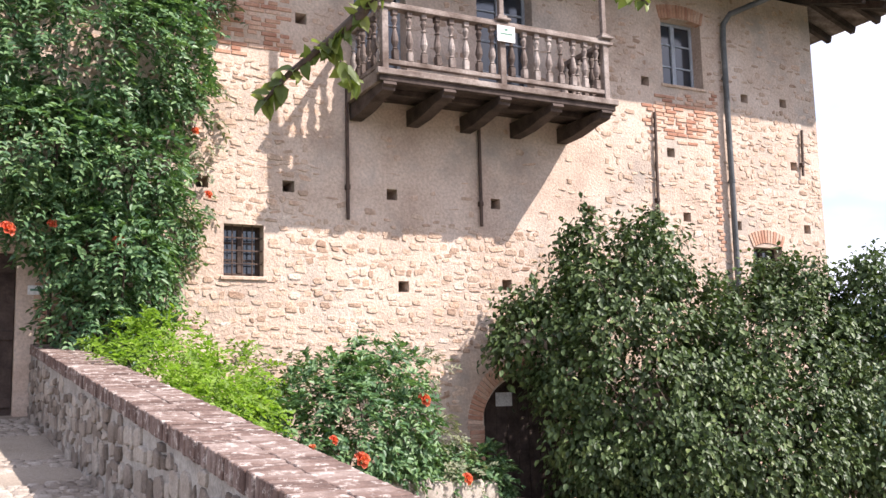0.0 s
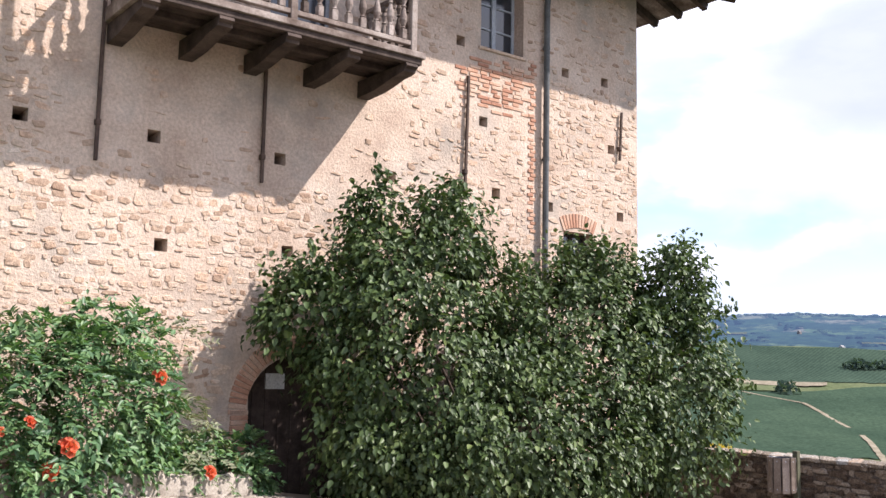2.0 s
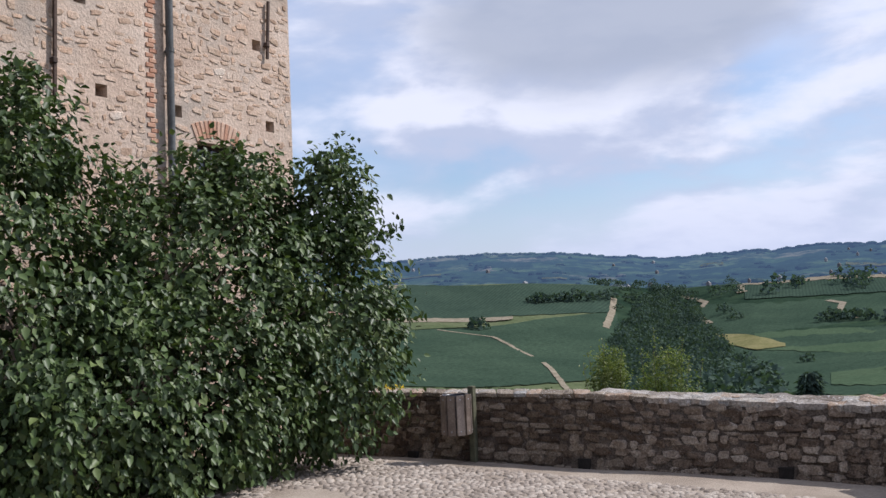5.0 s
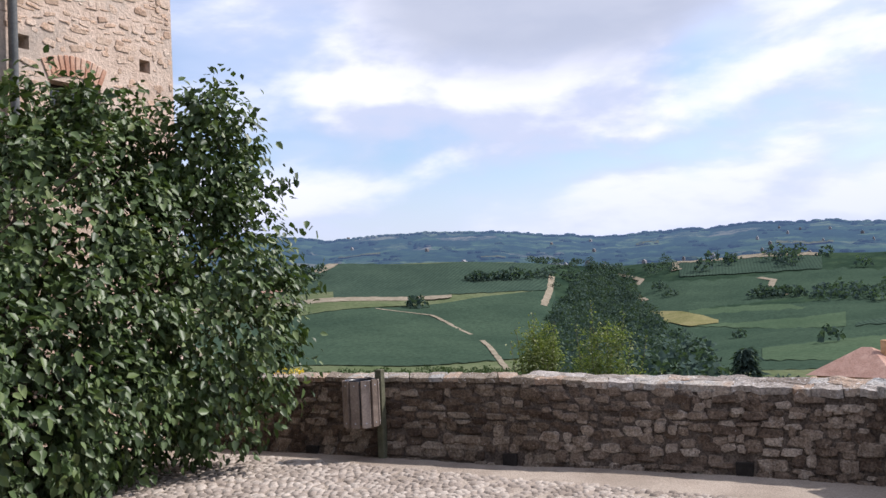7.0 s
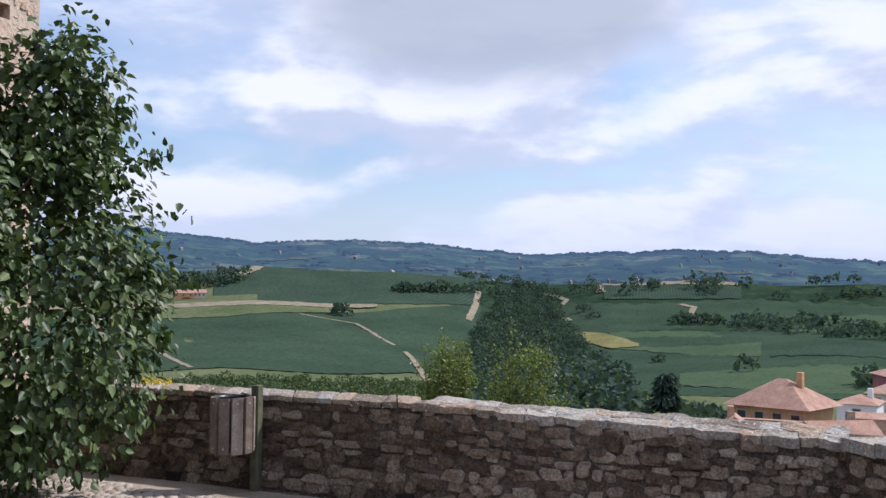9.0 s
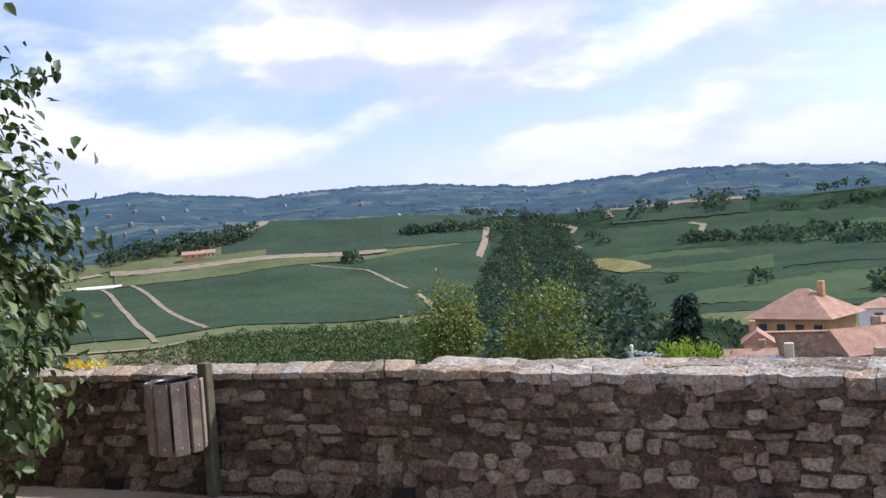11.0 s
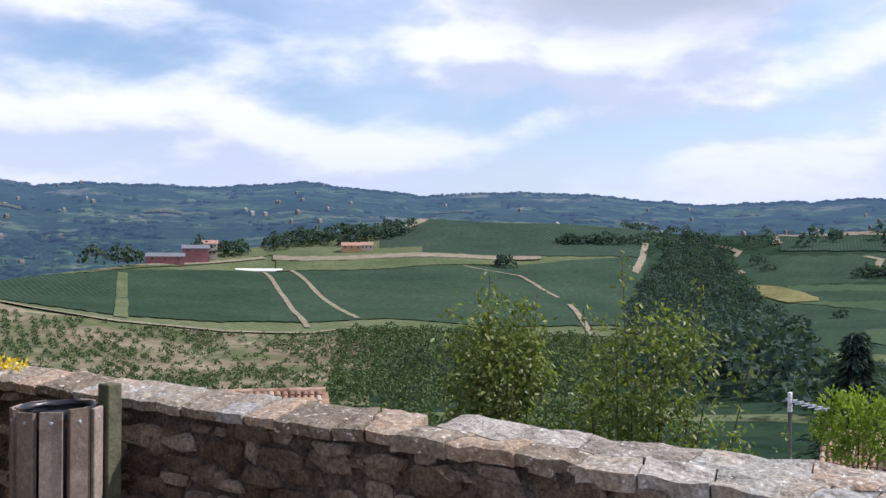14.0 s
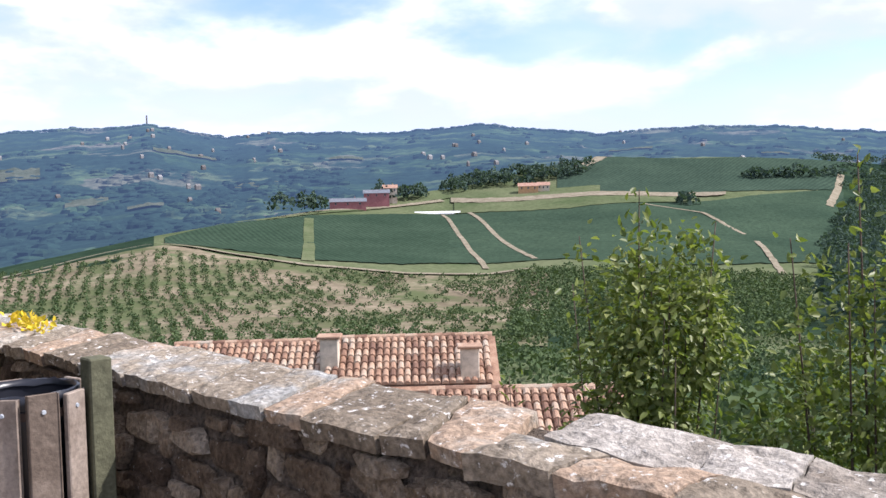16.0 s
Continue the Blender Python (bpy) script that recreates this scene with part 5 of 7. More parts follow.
# trumpet creeper on the wall and the shrubs along its foot
def compound(name, lobes, count, leaflets, size, mat, parent, seed, limit=None, droop=0.5, lo=0.7, label="", reach=0.22):
    """Feathered leaves: pairs of leaflets along arching midribs."""
    rng = np.random.default_rng(seed)
    p, out = lobe_points(rng, lobes, count, lo)
    if limit is not None:
        ok = limit(p)
        p, out = p[ok], out[ok]
    k = len(p)
    rib = out * 0.8 + rng.normal(size=(k, 3)) * 0.6 + np.array([0, 0, -droop * 0.5])
    rib /= np.linalg.norm(rib, axis=1, keepdims=True)
    nrm = out * 0.6 + rng.normal(size=(k, 3)) * 0.3 + np.array([0, 0, 0.9])
    side = np.cross(rib, nrm)
    side /= np.linalg.norm(side, axis=1, keepdims=True)
    P, A, N = [], [], []
    for j in range(leaflets):
        f = (j // 2 + 0.6) / (leaflets / 2)
        s = 1 if j % 2 else -1
        P.append(p + rib * reach * f + np.array([0, 0, -droop * reach * f * f * 0.8]))
        A.append(side * s * 0.8 + rib * 0.7 + rng.normal(size=(k, 3)) * 0.15)
        N.append(nrm + rng.normal(size=(k, 3)) * 0.25)
    P, A, N = (np.concatenate(q) for q in (P, A, N))
    return leaf_mesh(name, P, A, N, size * rng.uniform(0.7, 1.2, len(P)), 0.48, mat, parent, label), p


def creepers():
    rnd = random.Random(6)
    vine = thing("climbing_plant", "dense trumpet creeper climbing the castle wall", "climber", (0, 0, 0))
    lobes = [((1.3, 12.85, 6.85), (1.65, 0.85, 1.1)), ((2.45, 13.15, 6.8), (0.6, 0.5, 1.05)), ((-0.1, 12.8, 6.8), (1.7, 0.8, 1.15)), ((0.5, 12.7, 5.35), (1.35, 0.85, 0.7)), ((1.8, 12.85, 5.1), (0.85, 0.7, 0.75)), ((2.35, 13.1, 4.55), (0.5, 0.45, 0.6)), ((1.7, 12.75, 4.05), (0.75, 0.7, 0.6)), ((1.6, 12.9, 3.2), (0.75, 0.6, 0.55)), ((2.1, 13.1, 3.6), (0.5, 0.4, 0.5)), ((2.85, 13.3, 7.75), (0.4, 0.3, 0.3)), ((-1.2, 13.0, 5.6), (1.4, 0.6, 1.2)), ((0.95, 12.8, 4.5), (0.5, 0.5, 0.5))]
    lim = lambda P: (P[:, 1] < FY - 0.03) & (P[:, 2] > 2.3) & ~((P[:, 0] < 0.95) & (P[:, 2] < 4.05))
    _, tips = compound("leaves", lobes, 5600, 8, 0.098, M_CREEPER, vine, 3, lim)
    foliage("inner_leaves", lobes, 500, 16, 0.16, 0.10, 0.5, M_CREEPER, vine, 33, 0.5, lim, 0.4)
    stems(vine, [(1.5, 13.3, 1.9), (1.9, 13.35, 1.9), (1.1, 13.35, 2.0)], [tuple(t) for t in tips[::190] if t[0] > 1.0], 0.03, M_BARK, rnd)
    loose = thing("climbing_plant", "thin creeper shoots straggling over sunlit stone", "climber", (0, 0, 0))
    compound("leaves", [((2.95, 13.42, 6.2), (0.35, 0.12, 0.8)), ((2.9, 13.4, 5.0), (0.3, 0.12, 0.5)), ((2.6, 13.3, 4.4), (0.3, 0.15, 0.6)), ((3.2, 13.42, 7.75), (0.3, 0.1, 0.25))], 170, 8, 0.09, M_GREYLEAF, loose, 8, lambda P: P[:, 1] < FY - 0.02)
    stems(loose, [(2.5, 13.4, 3.0)], [(2.9, 13.38, 6.0), (2.95, 13.38, 5.2), (3.1, 13.38, 6.8)], 0.012, M_BARK, rnd)

    bed = lambda P: (P[:, 1] < FY - 0.04) & (P[:, 0] > low_mid(11) + 0.26)
    light = thing("shrub", "bright yellow-green feathery shrub behind the low wall", "shrub", (0, 0, 0))
    lobes = [((2.1, 12.0, 2.55), (0.75, 0.9, 0.62)), ((2.9, 11.95, 2.3), (0.62, 0.85, 0.52)), ((1.75, 11.2, 2.45), (0.4, 0.9, 0.45)), ((3.0, 11.2, 1.95), (0.35, 0.6, 0.4)), ((2.3, 10.6, 2.1), (0.5, 0.8, 0.45))]
    compound("leaves", lobes, 1500, 10, 0.075, M_LIGHTLEAF, light, 12, bed, 0.55, 0.6, reach=0.3)
    stems(light, [(2.4, 12.0, 0.6), (2.8, 11.6, 0.6)], [(1.9, 11.8, 2.9), (3.2, 11.8, 2.6), (2.4, 10.6, 2.2), (2.5, 12.2, 2.9), (1.6, 11.5, 3.0)], 0.015, M_BARK, rnd)
    dark = thing("shrub", "dark green trumpet creeper shrub with orange flowers", "shrub", (0, 0, 0))
    lobes = [((4.3, 11.9, 1.75), (0.9, 0.9, 0.95)), ((5.1, 12.1, 1.85), (0.7, 0.8, 1.0)), ((3.6, 11.7, 1.5), (0.7, 0.8, 0.8)), ((4.9, 12.0, 1.35), (0.8, 0.6, 0.6)), ((5.0, 12.3, 2.6), (0.3, 0.3, 0.35)), ((4.0, 11.7, 1.3), (0.9, 0.5, 0.5))]
    _, tips = compound("leaves", lobes, 2000, 8, 0.10, M_CREEPER, dark, 14, bed)
    foliage("inner_leaves", lobes, 240, 14, 0.15, 0.09, 0.5, M_CREEPER, dark, 15, 0.5, bed, 0.4)
    stems(dark, [(4.4, 12.0, 0.5), (4.9, 12.0, 0.5)], [tuple(t) for t in tips[::160]], 0.016, M_BARK, rnd)
    dry = thing("shrub", "dusty grey-green shoots leaning on the wall", "shrub", (0, 0, 0))
    compound("leaves", [((3.9, 12.9, 2.45), (0.9, 0.4, 0.3)), ((5.9, 12.9, 2.55), (0.65, 0.3, 0.22)), ((5.9, 12.4, 1.35), (0.55, 0.5, 0.6)), ((6.3, 12.5, 0.95), (0.6, 0.5, 0.4))], 520, 8, 0.075, M_GREYLEAF, dry, 19, bed)
    stems(dry, [(4.6, 12.8, 0.6), (5.6, 12.8, 0.6)], [(3.6, 12.9, 2.6), (6.3, 12.9, 2.65), (5.9, 12.4, 1.9), (6.4, 12.4, 1.2)], 0.01, M_BARK, rnd)
    low = thing("shrub", "low dark green plants at the foot of the wall", "shrub", (0, 0, 0))
    compound("leaves", [((6.6, 12.7, 0.95), (0.7, 0.45, 0.42)), ((5.9, 12.4, 1.05), (0.55, 0.4, 0.38)), ((7.1, 12.8, 0.9), (0.35, 0.35, 0.45))], 620, 8, 0.095, M_CREEPER, low, 23, bed)

    # orange flower heads: a handful of small trumpets each
    bm = bmesh.new()
    for k in range(9):
        a, t = 2.4 * k, 0.25 + 0.09 * k
        m = Matrix.Rotation(a, 4, "Z") @ Matrix.Rotation(t, 4, "X") @ Matrix.Translation((0, 0, 0.02))
        rings = []
        for r, z in ((0.006, 0), (0.012, 0.03), (0.018, 0.055), (0.036, 0.075)):
            rings.append([bm.verts.new(m @ Vector((r * math.cos(q) * (1 + 0.15 * (i % 2)), r * math.sin(q) * (1 + 0.15 * (i % 2)), z))) for i, q in enumerate([2 * math.pi * j / 10 for j in range(10)])])
        for p, q in zip(rings, rings[1:]):
            for i in range(10):
                bm.faces.new((p[i], p[(i + 1) % 10], q[(i + 1) % 10], q[i]))
    me = bpy.data.meshes.new("flower")
    bm.to_mesh(me)
    bm.free()
    me.materials.append(M_FLOWER)
    for x, y, z, s, owner in ((5.37, 11.35, 2.1, 1.3, dark), (4.40, 11.1, 1.42, 1.5, dark), (6.1, 11.6, 1.05, 1.2, low), (4.0, 11.0, 1.68, 0.9, dark), (3.75, 11.0, 1.6, 0.8, dark), (1.74, 12.2, 4.1, 1.2, vine), (3.05, 13.2, 4.95, 0.9, vine), (2.85, 13.1, 5.8, 0.9, vine),
                              (0.5, 12.3, 4.2, 1.4, vine), (4.25, 11.1, 1.2, 1.4, dark), (3.35, 11.1, 1.3, 1.2, dark), (2.8, 11.1, 1.2, 1.2, dark), (1.0, 12.35, 4.3, 0.9, vine), (3.0, 13.25, 7.3, 1.0, vine)):
        ob = new("flower", me)
        ob.location, ob.scale, ob.parent = (x, y, z), (0.75 * s, 0.75 * s, 0.75 * s), owner
        ob.rotation_euler = (radians(60), rnd.uniform(-0.4, 0.4), rnd.uniform(-0.4, 0.4))
        ob["label"] = "cluster of orange trumpet flowers"


creepers()

# raised planting bed with a stone edge
bm = bmesh.new()
prof = [(1.8, 10.9), (3.3, 11.2), (5.3, 11.8), (7.0, 12.5), (7.2, FY - 0.01), (1.8, FY - 0.01)]
top = [bm.verts.new((x, y, terrace_z(x, y) + 0.16)) for x, y in prof]
low_ring = [bm.verts.new((x, y, terrace_z(x, y) - 0.2)) for x, y in prof]
bm.faces.new(top)
for k in range(6):
    bm.faces.new((low_ring[k], low_ring[(k + 1) % 6], top[(k + 1) % 6], top[k]))
bmesh.ops.recalc_face_normals(bm, faces=list(bm.faces))
M_EARTH = varied("bed_soil", [(0.3, (0.06, 0.045, 0.03)), (0.7, (0.14, 0.11, 0.08))], 5, 50, 0.95, 0.8)
bed = tagged(mesh_object("planting_bed", bm, M_EARTH), "raised earth bed edged with pale stones", "planting bed", kind="structure")
rnd = random.Random(77)
for (x0, y0), (x1, y1) in zip(prof[:4], prof[1:4]):
    n = int(math.hypot(x1 - x0, y1 - y0) / 0.3)
    for k in range(n):
        f = (k + 0.5) / n
        x, y = x0 + (x1 - x0) * f, y0 + (y1 - y0) * f - 0.06
        bm = bmesh.new()
        r = bmesh.ops.create_icosphere(bm, subdivisions=2, radius=0.5)
        for v in r["verts"]:
            c = Vector([math.copysign(abs(q) ** 0.6, q) for q in v.co])
            v.co = Vector((c.x * rnd.uniform(0.26, 0.3), c.y * 0.2, c.z * rnd.uniform(0.24, 0.34)))
        ob = part("stone", bm, M_GREYSTONE, bed)
        ob.location, ob.rotation_euler = (x, y, terrace_z(x, y) + 0.06), (0, 0, math.atan2(y1 - y0, x1 - x0) + rnd.uniform(-0.2, 0.2))


# leafy twig hanging near the start of the ramp, from a tree behind
def hanging_twigs():
    tree = thing("tree", "leafy tree with twigs drooping over the ramp", "tree", (-2.2, 2.6, ramp_z(2.6)))
    o = Vector((-2.2, 2.6, ramp_z(2.6)))
    bm = bmesh.new()
    tube(bm, [(0, 0, -0.1), (0.05, 0.02, 1.2), (0.02, 0.1, 2.4), (0.2, 0.12, 3.6)], 0.13, 10, 0.07)
    part("trunk", bm, M_BARK, tree, smooth=True)
    rng = np.random.default_rng(2)
    runs = [[(-2.0, 2.7, 4.2), (-0.6, 2.55, 3.95), (0.5, 2.5, 3.75), (0.98, 2.55, 3.52), (0.90, 2.64, 3.38), (0.82, 2.7, 3.3), (0.73, 2.76, 3.22), (0.66, 2.82, 3.13)],
            [(0.5, 2.5, 3.75), (0.9, 2.45, 3.7), (1.3, 2.35, 3.55), (1.47, 2.3, 3.42)], [(1.1, 2.4, 3.66), (1.45, 2.28, 3.5), (1.58, 2.22, 3.36)], [(-0.6, 2.55, 3.95), (-0.1, 2.75, 3.65), (0.24, 2.84, 3.42)], [(0.82, 2.7, 3.3), (0.95, 2.8, 3.22)]]
    P, A, N, S = [], [], [], []
    for i, run in enumerate(runs):
        bm = bmesh.new()
        tube(bm, [Vector(p) - o for p in run], 0.035 if i == 0 else 0.009, 6, 0.004)
        part("twig", bm, M_BARK, tree, smooth=True)
        for a, b in zip(run, run[1:]):
            n = 20 if a[0] > 0.4 else 8
            if i == 3:
                n = 6
            for k in range(n):
                f = rng.uniform()
                p = np.array(a) * (1 - f) + np.array(b) * f - np.array(o)
                P.append(p)
                A.append(rng.normal(size=3) * 0.6 + np.array([0, 0.1, -0.6]))
                N.append(rng.normal(size=3) * 0.6 + np.array([0, -0.5, 0.7]))
                S.append(rng.uniform(0.042, 0.072))
    leaf_mesh("twig_leaves", P, A, N, S, 0.6, M_TREELEAF, tree)
    crown = [((-2.0, 2.6, 5.2), (1.3, 1.2, 1.0)), ((-2.6, 2.2, 4.9), (1.0, 1.0, 0.9))]
    foliage("crown", [(tuple(Vector(c) - o), r) for c, r in crown], 160, 18, 0.16, 0.09, 0.6, M_TREELEAF, tree, 44)


hanging_twigs()


# young trees just beyond the parapet
def young_tree(x, y, foot, crowns, shoots, seed, label, count):
    """A slim tree: limbs from the foot into a crown of small leaves, with upright shoots on top."""
    tree = thing("tree", label, "tree", (x, y, foot))
    rng = np.random.default_rng(seed)
    lobes = [((cx, cy, cz - foot), r) for (cx, cy, cz), r in crowns]
    foliage("crown", lobes, int(count * 2.2), 15, 0.06, 0.037, 0.52, M_TREELEAF, tree, seed, 0.1, None, 0.25)
    P, A = [], []
    tips = [((tx, ty, tz - foot), True) for tx, ty, tz in shoots]
    for (c, r) in lobes:
        for k in range(5):
            d = rng.normal(size=3) * 0.5
            tips.append((tuple(np.array(c) + d * np.array(r)), False))
    for tip, shoot in tips:
        tip = np.array(tip)
        mid = np.array([tip[0] * 0.3 + rng.normal() * 0.05, tip[1] * 0.3 + rng.normal() * 0.05, tip[2] * 0.5])
        pts = [2 * s * (1 - s) * mid + s * s * tip for s in np.linspace(0, 1, 9)]
        bm = bmesh.new()
        tube(bm, [Vector(p) for p in pts], 0.015, 6, 0.002)
        part("limb", bm, M_BARK, tree, smooth=True)
        if shoot:
            for k in range(120):
                s = rng.uniform(0.5, 1.0)
                P.append(2 * s * (1 - s) * mid + s * s * tip + rng.normal(size=3) * 0.03)
                A.append(rng.normal(size=3) * 0.6 + np.array([0, 0, 0.4]))
    if P:
        leaf_mesh("shoot_leaves", P, A, rng.normal(size=(len(P), 3)) + np.array([0, 0, 0.5]), 0.042 * rng.uniform(0.6, 1.2, len(P)), 0.55, M_TREELEAF, tree)
    return tree


young_tree(17.05, 8.93, -2.4, [((0, 0, 0.85), (0.22, 0.24, 0.6)), ((-0.05, 0.05, 0.3), (0.26, 0.28, 0.5)), ((0.1, -0.1, 1.15), (0.15, 0.18, 0.3))], [(0.0, 0.02, 1.62), (-0.1, 0.22, 1.45), (0.12, -0.22, 1.5), (0.05, 0.38, 1.25)], 61, "young plum tree with dense small green leaves", 330)
young_tree(17.2, 8.12, -2.4, [((0, 0.05, 0.9), (0.3, 0.36, 0.5)), ((0, -0.2, 0.5), (0.36, 0.42, 0.5)), ((0.1, -0.1, 0.2), (0.35, 0.45, 0.45)), ((0.05, 0.28, 0.65), (0.22, 0.2, 0.5)), ((0, -0.1, 1.2), (0.2, 0.28, 0.3)), ((0.1, -0.55, 0.35), (0.3, 0.3, 0.5))], [(0.0, 0.1, 1.72), (0.05, -0.3, 1.6), (-0.05, 0.3, 1.45), (0.15, -0.55, 1.3), (0.0, -0.1, 1.4)], 62, "young plum tree with bright yellow-green leaves", 420)
young_tree(17.4, 9.75, -2.4, [((0, 0, 0.15), (0.25, 0.4, 0.3))], [(0.0, 0.2, 0.75), (0.05, -0.3, 0.85), (0.0, -0.1, 0.6)], 63, "thin young shoots with reddish tips", 45)
young_tree(17.3, 7.3, -2.4, [((0, 0, 0.2), (0.25, 0.35, 0.35))], [(0.0, 0.2, 0.7), (0.05, -0.3, 0.55)], 64, "low leafy shoots beside the plum trees", 55)

# yellow stonecrop on the wall's outer edge
moss = thing("stonecrop", "yellow stonecrop growing at the wall's outer edge", "plant", (15.95, 12.0, 1.0))
rng = np.random.default_rng(9)
n = 130
leaf_mesh("flowers", np.stack([rng.normal(0, 0.03, n), rng.uniform(-0.2, 0.3, n), rng.uniform(-0.07, 0.01, n)], 1), rng.normal(size=(n, 3)) + np.array([0, 0, 0.8]), rng.normal(size=(n, 3)), rng.uniform(0.02, 0.045, n), 0.7, M_YELLOW, moss, "", "stuff")


# ---- fields, roads, woods and houses of the valley ----
def r_of(az, el):
    """Distance at which the slope facing the terrace is seen at that height."""
    lo, hi = 100.0, lerp_table(AZ, RC, min(max(az, -15), 72))
    for _ in range(28):
        mid = 0.5 * (lo + hi)
        if land_el(az, mid) < el:
            lo = mid
        else:
            hi = mid
    return lo


def draped(name, az0, az1, low, high, mat, label, lift=0.5, n_r=6, wobble=0.06):
    """A field between two lines of height, laid on the slope. low and high: (azimuths, heights)."""
    n = max(6, int(abs(az1 - az0) / 0.25))
    bm = bmesh.new()
    grid = []
    for i in range(n + 1):
        a = az0 + (az1 - az0) * i / n
        r0, r1 = r_of(a, lerp_table(*low, a) + wobble * noise.noise((a * 1.7, 2, 0))), r_of(a, lerp_table(*high, a) + wobble * noise.noise((a * 1.7, 9, 0)))
        col = []
        for j in range(n_r + 1):
            x, y, z = polar(a, r0 + (max(r1, r0 + 0.5) - r0) * j / n_r)
            col.append(bm.verts.new((x, y, z + lift)))
        grid.append(col)
    for p, q in zip(grid, grid[1:]):
        for j in range(n_r):
            bm.faces.new((p[j], q[j], q[j + 1], p[j + 1]))
    bmesh.ops.recalc_face_normals(bm, faces=list(bm.faces))
    for f in bm.faces:
        if f.normal.z < 0:
            f.normal_flip()
    return tagged(mesh_object(name, bm, mat, smooth=True), label, "field", kind="structure")


def road(pts, width, mat, label, lift=0.75, name="road"):
    bm = bmesh.new()
    line = []
    for (a0, e0), (a1, e1) in zip(pts, pts[1:]):
        for k in range(10):
            f = k / 10
            a = a0 + (a1 - a0) * f + 0.05 * noise.noise((f * 3 + a0, e0, 1))
            line.append(Vector(polar(a, r_of(a, e0 + (e1 - e0) * f))))
    line.append(Vector(polar(pts[-1][0], r_of(*pts[-1]))))
    rows = []
    for i, p in enumerate(line):
        d = line[min(i + 1, len(line) - 1)] - line[max(i - 1, 0)]
        s = Vector((d.y, -d.x, 0)).normalized() * width / 2 * (1 + 0.3 * noise.noise((i * 0.7, 4, 2)))
        row = []
        for q in (p - s, p + s):
            row.append(bm.verts.new((q.x, q.y, land_z(q.x, q.y) + lift)))
        rows.append(row)
    for p, q in zip(rows, rows[1:]):
        bm.faces.new((p[0], q[0], q[1], p[1]))
    for f in bm.faces:
        f.normal_update()
        if f.normal.z < 0:
            f.normal_flip()
    return tagged(mesh_object(name, bm, mat), label, "road", kind="structure")


def vineyard_material(name, dark, light, turn, spacing=2.6):
    m, n, l, b = material(name, 0.95)
    b.inputs["Specular IOR Level"].default_value = 0.0
    geo = n.new("ShaderNodeNewGeometry")
    mp = n.new("ShaderNodeMapping")
    mp.inputs["Rotation"].default_value = (0, 0, radians(turn))
    l.new(geo.outputs["Position"], mp.inputs["Vector"])
    wv = n.new("ShaderNodeTexWave")
    wv.inputs["Scale"].default_value = 0.314 / spacing
    wv.inputs["Distortion"].default_value = 0.6
    wv.inputs["Detail"].default_value = 2
    l.new(mp.outputs[0], wv.inputs["Vector"])
    patch = noise_node(n, l, 0.02, 6, 0.65, geo.outputs["Position"])
    base = ramp_node(n, l, patch.outputs["Fac"], [(0.3, dark), (0.7, light)]).outputs[0]
    rows = ramp_node(n, l, wv.outputs["Fac"], [(0.1, (0.84, 0.84, 0.84)), (0.7, (1.1, 1.1, 1.06))]).outputs[0]
    col = mix_node(n, l, 1.0, base, rows, "MULTIPLY")
    fine = noise_node(n, l, 0.5, 4, 0.7, geo.outputs["Position"])
    g = ramp_node(n, l, fine.outputs["Fac"], [(0.3, (0.7, 0.7, 0.7)), (0.7, (1.25, 1.25, 1.25))]).outputs[0]
    l.new(mix_node(n, l, 1.0, col, g, "MULTIPLY"), b.inputs["Base Color"])
    return m


# vine greens include a blue-grey tint painted in for aerial haze
M_VINE_A = vineyard_material("hazed_vine_rows", (0.026, 0.045, 0.031), (0.041, 0.065, 0.045), 20)
M_VINE_B = vineyard_material("hazed_vine_rows_far", (0.030, 0.049, 0.038), (0.045, 0.069, 0.051), 75)
M_VINE_C = vineyard_material("hazed_vine_rows_right", (0.029, 0.049, 0.035), (0.046, 0.072, 0.049), -35)
M_ROADDUST = varied("dusty_track", [(0.3, (0.16, 0.14, 0.10)), (0.7, (0.27, 0.235, 0.18))], 0.2, 0.9, 0.95, 0.0, gloss=0.0)
M_ORCHSOIL = varied("orchard_soil", [(0.3, (0.125, 0.105, 0.072)), (0.5, (0.19, 0.158, 0.112)), (0.7, (0.27, 0.225, 0.165))], 0.04, 0.4, 0.95, 0.0, gloss=0.0, stain=((0.085, 0.10, 0.05), 0.03, 0.44, 0.58))

draped("vineyard", 63.4, 46.9, ([46.9, 50, 55.3, 60, 63.4], [-4.5, -4.45, -4.05, -3.3, -2.62]), ([46.9, 47.5, 55.2, 63.4], [-1.5, -1.5, -1.3, -2.25]), M_VINE_A, "dark green vineyard slope below the farm")
draped("vineyard", 46.9, 24.7, ([26, 34, 40, 44.7, 46.9], [-4.7, -4.6, -4.3, -4.6, -4.5]), ([26, 32, 40, 46.9], [-0.55, -0.95, -1.35, -1.5]), M_VINE_C, "dark green vineyard slope with ploughed tracks")
draped("meadow", 46.6, 33.0, ([33, 40, 46.6], [-0.95, -1.4, -1.45]), ([33, 38, 46.6], [-0.7, -0.72, -0.82]), M_GRASS, "pale grass band above the vines", 0.8, 3)
draped("bare_strip", 46.8, 30.9, ([31, 38, 46.8], [-0.68, -0.72, -0.82]), ([31, 34, 38, 46.8], [-0.5, -0.45, -0.42, -0.62]), M_ROADDUST, "strip of bare pale earth", 1.0, 2, 0.05)
